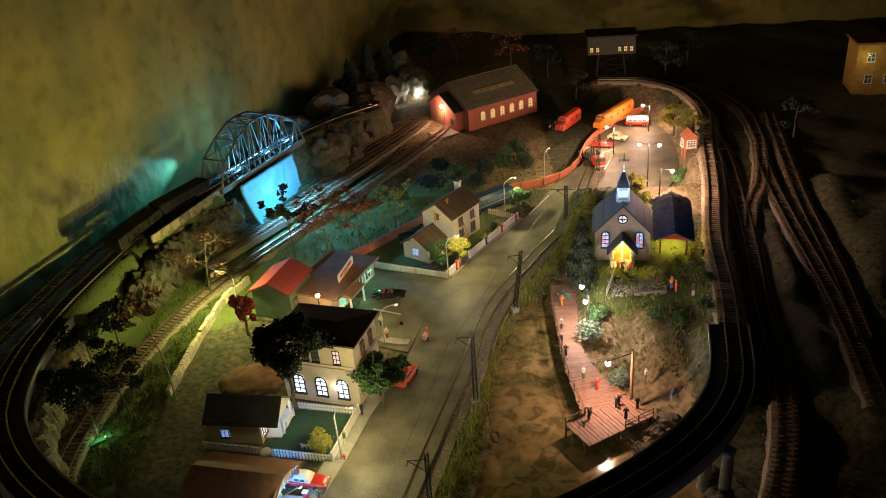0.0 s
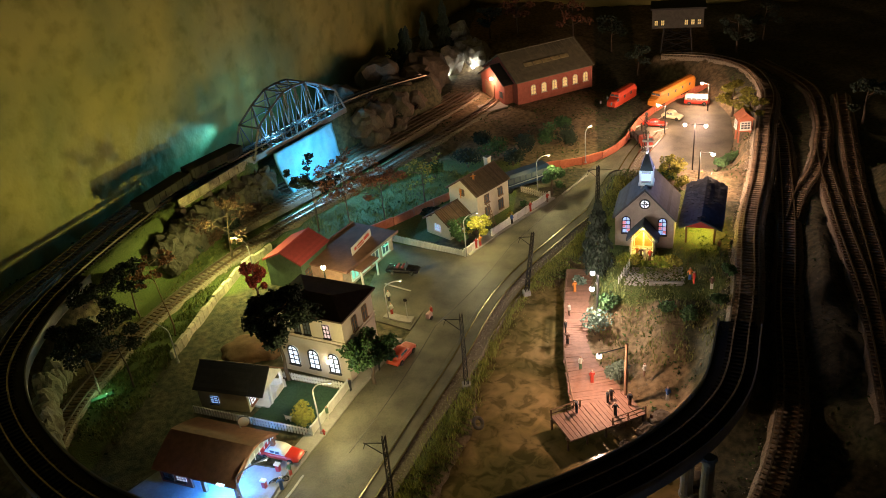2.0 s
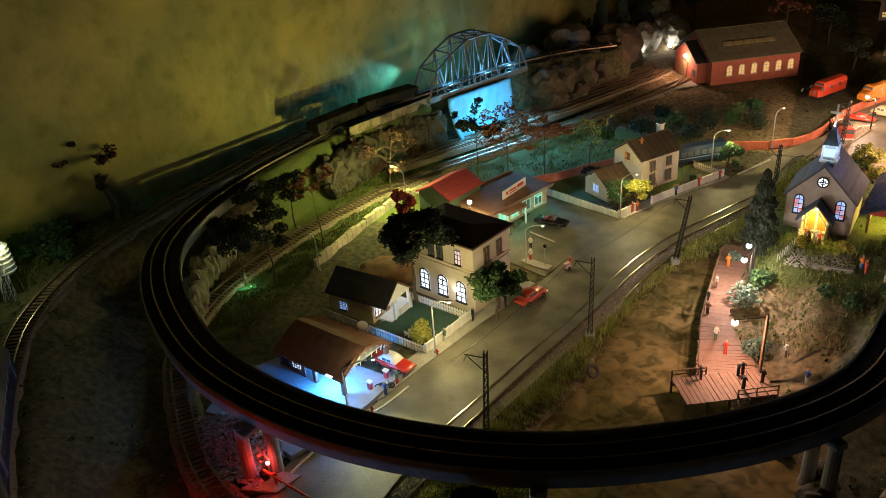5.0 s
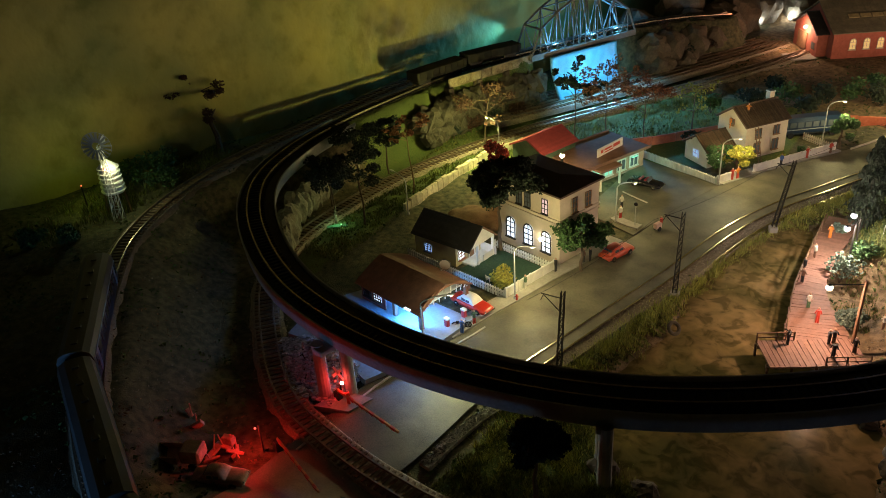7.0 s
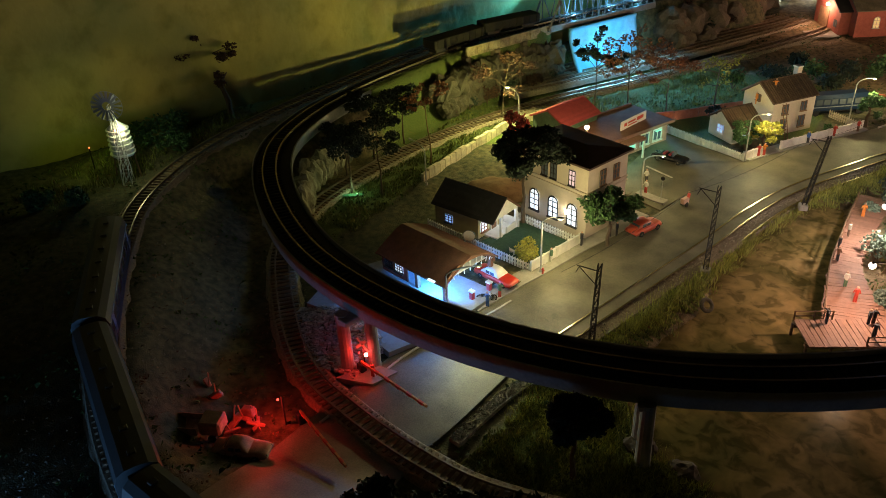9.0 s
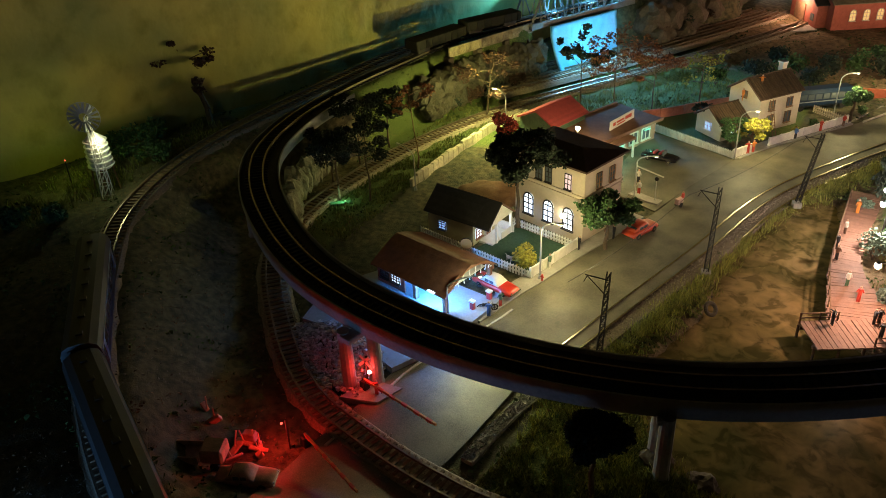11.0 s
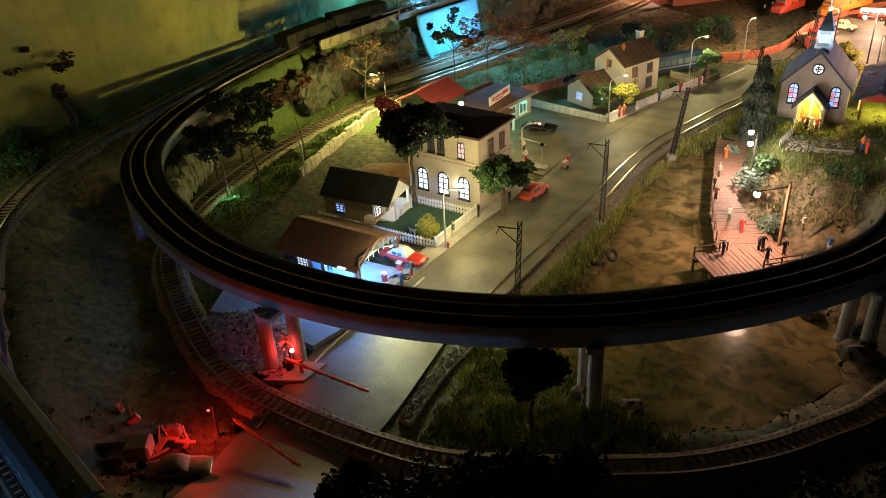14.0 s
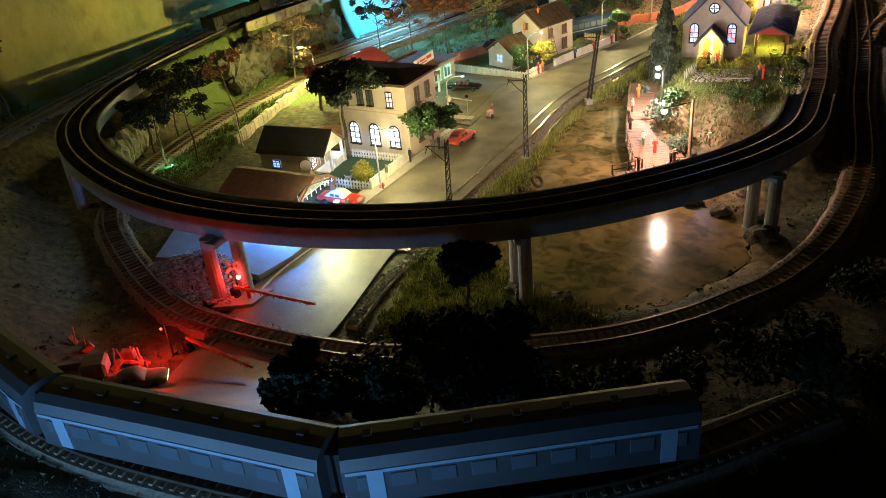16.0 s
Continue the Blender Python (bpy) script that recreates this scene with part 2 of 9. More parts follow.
def spline(pts, step=0.01):
    """Points every step along a smooth curve through pts, any dimension."""
    p = np.array(pts, float)
    q = np.vstack([2 * p[0] - p[1], p, 2 * p[-1] - p[-2]])
    out = []
    for i in range(1, len(q) - 2):
        a, b, c, d = q[i - 1], q[i], q[i + 1], q[i + 2]
        for u in np.linspace(0, 1, 24, endpoint=False):
            out.append(0.5 * (2 * b + (c - a) * u + (2 * a - 5 * b + 4 * c - d) * u ** 2 + (3 * b - a - 3 * c + d) * u ** 3))
    out = np.array(out + [p[-1]])
    s = np.r_[0, np.cumsum(np.linalg.norm(np.diff(out, axis=0), axis=1))]
    n = max(2, int(s[-1] / step) + 1)
    return np.c_[tuple(np.interp(np.linspace(0, s[-1], n), s, out[:, k]) for k in range(out.shape[1]))]


def sides(c):
    """Unit normals (to the right of the way) along a plan curve."""
    d = np.gradient(c[:, :2], axis=0)
    d /= np.linalg.norm(d, axis=1)[:, None]
    return np.c_[d[:, 1], -d[:, 0]]


def ribbon(bm, c, profile, mi=0, closed=True):
    """Sweeps a profile of (offset to the right, height) along a curve."""
    n = sides(c)
    rows = []
    for k in range(len(c)):
        rows.append([bm.verts.new((c[k, 0] + n[k, 0] * o, c[k, 1] + n[k, 1] * o, c[k, 2] + h)) for o, h in profile])
    m = len(profile)
    for a, b in zip(rows[:-1], rows[1:]):
        for i in range(m if closed else m - 1):
            j = (i + 1) % m
            f = bm.faces.new((a[i], b[i], b[j], a[j]))
            f.material_index = mi
    if closed:
        bm.faces.new(rows[0])
        bm.faces.new(rows[-1][::-1])
    bmesh.ops.recalc_face_normals(bm, faces=bm.faces[:])
    return bm


def ss(a, b, x):
    t = np.clip((x - a) / (b - a), 0, 1)
    return t * t * (3 - 2 * t)


# ---------------------------------------------------------------- the lines of the railway, in plan
HIGH = spline([(0.42, 2.06, 0.045), (0.53, 2.02, 0.045), (0.60, 1.92, 0.045), (0.61, 1.76, 0.045), (0.57, 1.58, 0.046), (0.523, 1.363, 0.048), (0.472, 1.165, 0.052),
               (0.444, 1.01, 0.058), (0.418, 0.89, 0.064), (0.375, 0.745, 0.074), (0.281, 0.633, 0.08), (0.126, 0.544, 0.081), (-0.05, 0.513, 0.081),
               (-0.226, 0.544, 0.081), (-0.37, 0.627, 0.082), (-0.467, 0.728, 0.083), (-0.508, 0.84, 0.084), (-0.515, 0.97, 0.086), (-0.50, 1.10, 0.088),
               (-0.465, 1.25, 0.094), (-0.404, 1.375, 0.098), (-0.345, 1.505, 0.1), (-0.288, 1.632, 0.1), (-0.22, 1.74, 0.096), (-0.14, 1.85, 0.085)])
LOW = spline([(0.60, 1.72, 0.034), (0.595, 1.557, 0.034), (0.571, 1.39, 0.032), (0.532, 1.172, 0.03), (0.493, 0.988, 0.024), (0.46, 0.80, 0.012), (0.41, 0.665, 0.004), (0.356, 0.584, 0.0),
              (0.309, 0.54, 0.0), (0.26, 0.502, 0.0), (0.188, 0.466, 0.0), (0.046, 0.429, 0.0), (-0.038, 0.43, 0.0), (-0.127, 0.448, 0.0), (-0.197, 0.473, 0.0),
              (-0.28, 0.534, 0.0), (-0.385, 0.642, 0.0), (-0.425, 0.74, 0.0), (-0.432, 0.85, 0.0), (-0.42, 0.98, 0.0), (-0.375, 1.12, 0.004), (-0.31, 1.25, 0.008),
              (-0.2, 1.43, 0.012), (-0.1, 1.6, 0.016), (0.0, 1.78, 0.02), (0.03, 1.86, 0.02)])
OUTER = spline([(0.34, 0.34, 0.055), (0.22, 0.262, 0.055), (0.08, 0.22, 0.055), (-0.05, 0.226, 0.055), (-0.17, 0.255, 0.055), (-0.30, 0.325, 0.056), (-0.40, 0.405, 0.058), (-0.47, 0.475, 0.06),
                (-0.535, 0.553, 0.062), (-0.578, 0.646, 0.063), (-0.60, 0.748, 0.064), (-0.60, 0.859, 0.066), (-0.585, 1.0, 0.07), (-0.555, 1.15, 0.08), (-0.52, 1.28, 0.086), (-0.47, 1.40, 0.09)])
STREET = spline([(-0.012, 0.60, 0.0), (0.032, 0.765, 0.0), (0.066, 0.89, 0.0), (0.096, 1.02, 0.0), (0.132, 1.115, 0.0), (0.196, 1.235, 0.0), (0.242, 1.315, 0.0),
                 (0.285, 1.42, 0.0), (0.325, 1.55, 0.002), (0.37, 1.66, 0.002)])
SIDE_A = spline([(0.555, 0.76, 0.03), (0.592, 0.978, 0.03), (0.616, 1.221, 0.032), (0.646, 1.459, 0.034), (0.682, 1.605, 0.036), (0.70, 1.80, 0.036), (0.64, 2.0, 0.036)])
SIDE_B = spline([(0.593, 0.896, 0.03), (0.627, 1.069, 0.03), (0.662, 1.302, 0.032), (0.70, 1.5, 0.034), (0.75, 1.75, 0.036)])
CROSSOVER = spline([(0.545, 1.215, 0.032), (0.575, 1.30, 0.032), (0.615, 1.38, 0.033), (0.648, 1.47, 0.034)])
YARD = [spline([(-0.36 + o * 0.9, 1.24 + abs(o) * 0.1, 0.01), (-0.235 + o, 1.44, 0.013), (-0.13 + o, 1.63, 0.016), (-0.03 + o * 0.9, 1.82, 0.02), (0.0 + o * 0.8, 1.9, 0.02)]) for o in (-0.035, -0.07, -0.105)]

# ---------------------------------------------------------------- ground
X0, X1, Y0, Y1, STEP = -1.0, 1.25, -0.12, 2.75, 0.0125
POND = [(0.085, 0.60), (0.12, 0.545), (0.2, 0.515), (0.27, 0.545), (0.33, 0.62), (0.335, 0.70), (0.29, 0.735), (0.235, 0.80), (0.215, 0.9), (0.215, 1.0), (0.19, 1.09), (0.145, 1.09), (0.115, 0.98), (0.095, 0.87), (0.10, 0.76), (0.075, 0.68)]


PLAZA = [(0.24, 1.49), (0.34, 1.45), (0.44, 1.42), (0.485, 1.49), (0.505, 1.58), (0.525, 1.72), (0.50, 1.89), (0.435, 1.85), (0.352, 1.72), (0.315, 1.60)]


def inside(poly, x, y):
    p = np.array(poly)
    hit = np.zeros(np.shape(x), bool)
    j = len(p) - 1
    for i in range(len(p)):
        c = ((p[i, 1] > y) != (p[j, 1] > y)) & (x < (p[j, 0] - p[i, 0]) * (y - p[i, 1]) / (p[j, 1] - p[i, 1] + 1e-12) + p[i, 0])
        hit ^= c
        j = i
    return hit


def edge_distance(poly, x, y):
    """Distance to the outline, negative inside."""
    p = np.array(poly)
    best = np.full(np.shape(x), 9.0)
    for a, b in zip(p, np.roll(p, -1, axis=0)):
        d = b - a
        u = np.clip(((x - a[0]) * d[0] + (y - a[1]) * d[1]) / (d @ d), 0, 1)
        best = np.minimum(best, np.hypot(x - a[0] - u * d[0], y - a[1] - u * d[1]))
    return np.where(inside(poly, x, y), -best, best)


def line_distance(c, x, y):
    best, z = np.full(np.shape(x), 9.0), np.zeros(np.shape(x))
    for p in c[::2]:
        d = np.hypot(x - p[0], y - p[1])
        near = d < best
        best, z = np.where(near, d, best), np.where(near, p[2], z)
    return best, z


def wall_x(y):
    return -0.80 + (y - 0.5) * 0.317


def ground_height(x, y):
    x, y = np.asarray(x, float), np.asarray(y, float)
    h = 0.0 * x
    h = np.maximum(h, 0.048 * ss(0.225, 0.285, x) * ss(0.93, 1.03, y) * (1 - ss(1.36, 1.5, y)))
    h = np.maximum(h, 0.03 * ss(0.33, 0.36, x) * ss(0.72, 0.86, y) * (1 - ss(1.34, 1.46, y)))
    h = np.maximum(h, 0.035 * ss(0.29, 0.33, x) * ss(0.80, 0.90, y) * (1 - ss(1.0, 1.2, y)))
    h = np.maximum(h, 0.03 * ss(0.47, 0.55, x) * ss(0.7, 0.9, y))
    h = np.maximum(h, 0.055 * (1 - ss(0.25, 0.40, y + 0.25 * np.abs(x + 0.05) ** 1.6)))
    h = np.maximum(h, 0.058 * ss(0.0, 0.10, -0.485 - x) * (1 - ss(1.1, 1.2, y)))
    h = np.maximum(h, 0.055 * (1 - ss(-0.02, 0.10, (x + 0.42) * 0.75 + (y - 0.48) * 0.66)))
    h = np.maximum(h, 0.02 * ss(1.55, 1.8, y) * (1 - ss(0.2, 0.3, x)))
    h = np.maximum(h, 0.07 * ss(1.98, 2.2, y) * (1 - ss(0.1, 0.4, x)))
    h = np.maximum(h, 0.05 * ss(2.05, 2.4, y))
    h = h + 0.006 * np.sin(x * 31 + 1.3) * np.sin(y * 27) * ss(0.5, 0.6, np.abs(x)) * (h > 0.01)
    h = h * ss(0.0, 0.05, edge_distance(PLAZA, x, y))
    d = edge_distance(POND, x, y)
    h = h - 0.016 * (1 - ss(-0.02, 0.012, d))
    for c, keep in ((HIGH, lambda p: (p[:, 1] > 0.84) & (p[:, 0] > 0)), (HIGH, lambda p: (p[:, 0] < -0.4) & (p[:, 1] > 0.93) & (p[:, 1] < 1.385)),
                    (HIGH, lambda p: (p[:, 0] < 0) & (p[:, 1] > 1.60)), (OUTER, lambda p: p[:, 1] > 0), (LOW, lambda p: p[:, 1] > 0), (SIDE_A, lambda p: p[:, 1] > 0), (SIDE_B, lambda p: p[:, 1] > 0)):
        q = c[keep(c)]
        dist, z = line_distance(q, x, y)
        w = 1 - ss(0.022, 0.05, dist)
        h = h * (1 - w) + (z - 0.002) * w
    return h


def at_ground(x, y):
    return float(ground_height(np.array([x]), np.array([y]))[0])

# ---------------------------------------------------------------- setting
def build_ground():
    xs, ys = np.arange(X0, X1 + 1e-6, STEP), np.arange(Y0, Y1 + 1e-6, STEP)
    gx, gy = np.meshgrid(xs, ys)
    h = ground_height(gx, gy)
    rough = np.array([[noise.noise((x * 40, y * 40, 0)) for x in xs] for y in ys])
    road = road_mask(gx, gy)
    flat = np.clip(road + (np.abs(edge_distance(TOWN, gx, gy)) < 0) + inside(TOWN, gx, gy), 0, 1)
    h = h + rough * 0.0045 * (1 - flat) - 0.001
    n, m = len(xs), len(ys)
    verts = np.c_[gx.ravel(), gy.ravel(), h.ravel()]
    i = np.arange((m - 1) * n).reshape(m - 1, n)[:, :-1].ravel()
    faces = np.c_[i, i + 1, i + n + 1, i + n]
    me = bpy.data.meshes.new("ground")
    me.from_pydata(verts.tolist(), [], faces.tolist())
    for p in me.polygons:
        p.use_smooth = True
    cutting = np.interp(gy, [0.6, 0.74, 0.85, 0.98, 1.12, 1.25, 1.43], [-0.37, -0.44, -0.45, -0.435, -0.39, -0.325, -0.215])
    grass = ss(0.0, 0.03, -0.33 - gx) * (gx > cutting) * ss(0.6, 0.7, gy)
    grass = np.maximum(grass, ss(1.2, 1.26, gy - 0.55 * gx) * (1 - ss(1.5, 1.6, gy)) * (gx < 0.1))
    strip = np.exp(-((edge_distance(POND, gx, gy) - 0.012) / 0.02) ** 2) * (gx < 0.13) * (gy < 1.0)
    grass = np.maximum(grass, 0.35 * strip)
    grass = np.maximum(grass, (gx > 0.0) * (gx < 0.14) * (gy < 0.58) * ss(0.42, 0.46, gy))
    grass = np.maximum(grass, 0.7 * (gx > 0.24) * (gx < 0.42) * (gy > 0.98) * (gy < 1.3))
    dirt = np.clip(ss(0.06, 0.12, gx) * (gx < 0.36) * (gy > 0.55) * (gy < 1.0), 0, 1)
    dirt = np.maximum(dirt, (gx > 0.1) * (gx < 0.24) * (gy > 1.0) * (gy < 1.25))
    dirt = np.maximum(dirt, 0.6 * (gx > 0.36) * (gx < 0.56) * (gy > 1.25))
    dirt = np.maximum(dirt, 0.8 * (gx > -0.1) * (gx < 0.25) * (gy > 1.5))
    dirt = np.maximum(dirt, np.clip(strip * 1.3, 0, 1))
    dirt = np.maximum(dirt, inside(TOWN, gx, gy) * 0.3)
    dirt = np.maximum(dirt, 0.45 * (gx < cutting) * (gx > cutting - 0.09) * (gy > 0.62) * (gy < 1.4))
    col = me.color_attributes.new("zone", "FLOAT_COLOR", "POINT")
    data = np.zeros((len(verts), 4), np.float32)
    data[:, 0], data[:, 1], data[:, 3] = grass.ravel(), dirt.ravel(), 1
    col.data.foreach_set("color", data.ravel())
    m = bpy.data.materials.new("scenic_ground")
    m.use_nodes = True
    nt = m.node_tree
    b = nt.nodes["Principled BSDF"]
    b.inputs["Roughness"].default_value = 0.95
    geo = nt.nodes.new("ShaderNodeNewGeometry")
    zone = nt.nodes.new("ShaderNodeVertexColor")
    zone.layer_name = "zone"
    sep = nt.nodes.new("ShaderNodeSeparateColor")
    nt.links.new(zone.outputs["Color"], sep.inputs[0])

    def noise_of(scale, detail=5):
        n = nt.nodes.new("ShaderNodeTexNoise")
        n.inputs["Scale"].default_value, n.inputs["Detail"].default_value = scale, detail
        nt.links.new(geo.outputs["Position"], n.inputs["Vector"])
        return n.outputs["Fac"]

    def ramp(fac, a, b2, lo=0.35, hi=0.65):
        r = nt.nodes.new("ShaderNodeValToRGB")
        r.color_ramp.elements[0].position, r.color_ramp.elements[1].position = lo, hi
        r.color_ramp.elements[0].color, r.color_ramp.elements[1].color = (*a, 1), (*b2, 1)
        nt.links.new(fac, r.inputs["Fac"])
        return r.outputs["Color"]

    def blend(fac, a, b2):
        x = nt.nodes.new("ShaderNodeMix")
        x.data_type = "RGBA"
        nt.links.new(fac, x.inputs["Factor"])
        nt.links.new(a, x.inputs["A"])
        nt.links.new(b2, x.inputs["B"])
        return x.outputs["Result"]

    def soft(zone_out, n):
        a = nt.nodes.new("ShaderNodeMath")
        a.operation = "MULTIPLY_ADD"
        nt.links.new(n, a.inputs[0])
        a.inputs[1].default_value = 0.9
        a.inputs[2].default_value = -0.45
        s = nt.nodes.new("ShaderNodeMath")
        s.operation, s.use_clamp = "ADD", True
        nt.links.new(a.outputs[0], s.inputs[0])
        nt.links.new(zone_out, s.inputs[1])
        r = nt.nodes.new("ShaderNodeMapRange")
        r.inputs["From Min"].default_value, r.inputs["From Max"].default_value = 0.3, 0.7
        nt.links.new(s.outputs[0], r.inputs["Value"])
        return r.outputs["Result"]

    coarse, mid, fine = noise_of(28), noise_of(120), noise_of(700, 3)
    soil = ramp(mid, (0.04, 0.042, 0.02), (0.12, 0.11, 0.055))
    dirtc = ramp(mid, (0.12, 0.085, 0.042), (0.28, 0.2, 0.105))
    grassc = ramp(fine, (0.05, 0.085, 0.018), (0.17, 0.2, 0.05))
    c = blend(soft(sep.outputs[1], coarse), soil, dirtc)
    c = blend(soft(sep.outputs[0], coarse), c, grassc)
    nt.links.new(c, b.inputs["Base Color"])
    bp = nt.nodes.new("ShaderNodeBump")
    bp.inputs["Strength"].default_value, bp.inputs["Distance"].default_value = 0.9, 0.0015
    nt.links.new(fine, bp.inputs["Height"])
    nt.links.new(bp.outputs["Normal"], b.inputs["Normal"])
    me.materials.append(m)
    return tagged(new("ground", me), "scenic earth and grass of the layout", "ground", "", "structure")


ROAD_L = spline([(-0.125, 0.27), (-0.15, 0.36), (-0.15, 0.44), (-0.144, 0.48), (-0.139, 0.542), (-0.121, 0.60), (-0.102, 0.641), (-0.087, 0.704), (-0.073, 0.753), (-0.055, 0.821), (-0.035, 0.88), (-0.012, 0.95), (0.01, 1.05), (0.045, 1.165), (0.085, 1.235), (0.176, 1.362), (0.24, 1.49)], 0.02)[:, :2]
ROAD_R = spline([(0.0, 0.27), (-0.03, 0.36), (-0.04, 0.44), (-0.032, 0.47), (-0.024, 0.56), (-0.02, 0.60), (-0.007, 0.66), (0.02, 0.765), (0.054, 0.89), (0.084, 1.02), (0.119, 1.115), (0.183, 1.235), (0.23, 1.315), (0.285, 1.40), (0.34, 1.47)], 0.02)[:, :2]
ROAD = [tuple(p) for p in ROAD_L] + [(0.315, 1.60), (0.352, 1.72), (0.435, 1.85), (0.50, 1.89), (0.535, 1.75), (0.52, 1.60), (0.49, 1.50), (0.44, 1.42)] + [tuple(p) for p in ROAD_R[::-1]]
FORECOURT = [(-0.075, 0.985), (-0.012, 0.96), (0.01, 1.05), (0.045, 1.165), (-0.095, 1.21), (-0.10, 1.05)]
TOWN = [(-0.335, 0.60), (-0.09, 0.60), (0.02, 0.95), (0.06, 1.16), (0.2, 1.38), (0.1, 1.45), (-0.1, 1.3), (-0.335, 1.19)]


def road_mask(x, y):
    return np.clip(1 - ss(0.0, 0.02, edge_distance(ROAD, x, y)), 0, 1)


build_ground()


def road_sheet():
    bm = bmesh.new()
    n = 60
    k = np.linspace(0, 1, n)

    def along(c):
        s = np.r_[0, np.cumsum(np.linalg.norm(np.diff(c, axis=0), axis=1))]
        return np.c_[np.interp(k, s / s[-1], c[:, 0]), np.interp(k, s / s[-1], c[:, 1])]

    a, b = along(ROAD_L), along(ROAD_R)
    rows = []
    for p, q in zip(a, b):
        row = []
        for u in np.linspace(0, 1, 9):
            x, y = p * (1 - u) + q * u
            row.append(bm.verts.new((x, y, at_ground(x, y) + 0.0012 + 0.001 * math.sin(math.pi * u))))
        rows.append(row)
    for r, s in zip(rows[:-1], rows[1:]):
        for i in range(8):
            bm.faces.new((r[i], r[i + 1], s[i + 1], s[i]))
    ob = part("road", bm, ASPHALT, smooth=True)
    structure("road", ob, "worn dark asphalt street with dust on it")
    bm = bmesh.new()
    plaza = [tuple(a[-1]), tuple(b[-1]), (0.44, 1.42), (0.49, 1.50), (0.52, 1.60), (0.535, 1.75), (0.50, 1.89), (0.435, 1.85), (0.352, 1.72), (0.315, 1.60)]
    sheet(bm, plaza, -0.01, 0.003)
    structure("plaza", part("plaza", bm, ASPHALT), "dark asphalt square at the end of the street")
    bm = bmesh.new()
    sheet(bm, FORECOURT, -0.006, 0.0016)
    structure("forecourt", part("forecourt", bm, ASPHALT), "asphalt forecourt beside the street")
    bm = bmesh.new()
    for y0, y1 in ((0.60, 0.70), (0.42, 0.47), (0.50, 0.60)):
        seg = a[(a[:, 1] > y0) & (a[:, 1] < y1)]
        c = np.c_[seg + np.array([0.012, 0]), [at_ground(*p) + 0.0024 for p in seg]]
        if len(c) > 1:
            ribbon(bm, c, [(-0.0012, -0.0008), (0.0012, -0.0008), (0.0012, 0.0004), (-0.0012, 0.0004)])
    for p, q in (((-0.075, 1.08), (-0.03, 1.06)), ((-0.08, 1.14), (-0.04, 1.125)), ((0.19, 1.38), (0.235, 1.46)), ((0.30, 1.62), (0.4, 1.68)), ((0.32, 1.68), (0.40, 1.75))):
        d = Vector((q[0] - p[0], q[1] - p[1]))
        box(bm, (p[0] + q[0]) / 2, (p[1] + q[1]) / 2, 0.0015, d.length, 0.0022, 0.0024 if p[1] > 1.3 else 0.0012, rz=math.degrees(math.atan2(d.y, d.x)))
    structure("road_marking", part("road_marking", bm, PAINT_LINE), "worn pale line painted on the asphalt")


road_sheet()


def pavement(name, pts, width, height, mat, label):
    c = spline([(*p, 0) for p in pts], 0.012)
    bm = bmesh.new()
    w = width / 2
    ribbon(bm, c, [(-w, -0.004), (w, -0.004), (w, height), (-w, height)])
    structure(name, part(name, bm, mat), label)


pavement("pavement", [(-0.113, 0.645), (-0.098, 0.705), (-0.083, 0.755), (-0.064, 0.825), (-0.045, 0.885), (-0.03, 0.94)], 0.024, 0.003, CONCRETE, "pale concrete pavement beside the street")
pavement("pavement_2", [(0.04, 1.17), (0.08, 1.24), (0.17, 1.372)], 0.02, 0.003, CONCRETE, "pale concrete pavement before the white fence")
pavement("kerb_strip", [(-0.02, 0.463), (-0.012, 0.53), (0.008, 0.60)], 0.012, 0.002, material("kerb_rubble", (0.22, 0.2, 0.17), 0.9, var=0.7, scale=170, bump=1.0), "rough gravelly kerb strip along the street")
pavement("traffic_island", [(-0.055, 0.995), (-0.03, 0.985), (-0.012, 0.982)], 0.014, 0.004, CONCRETE, "small concrete kerb island")


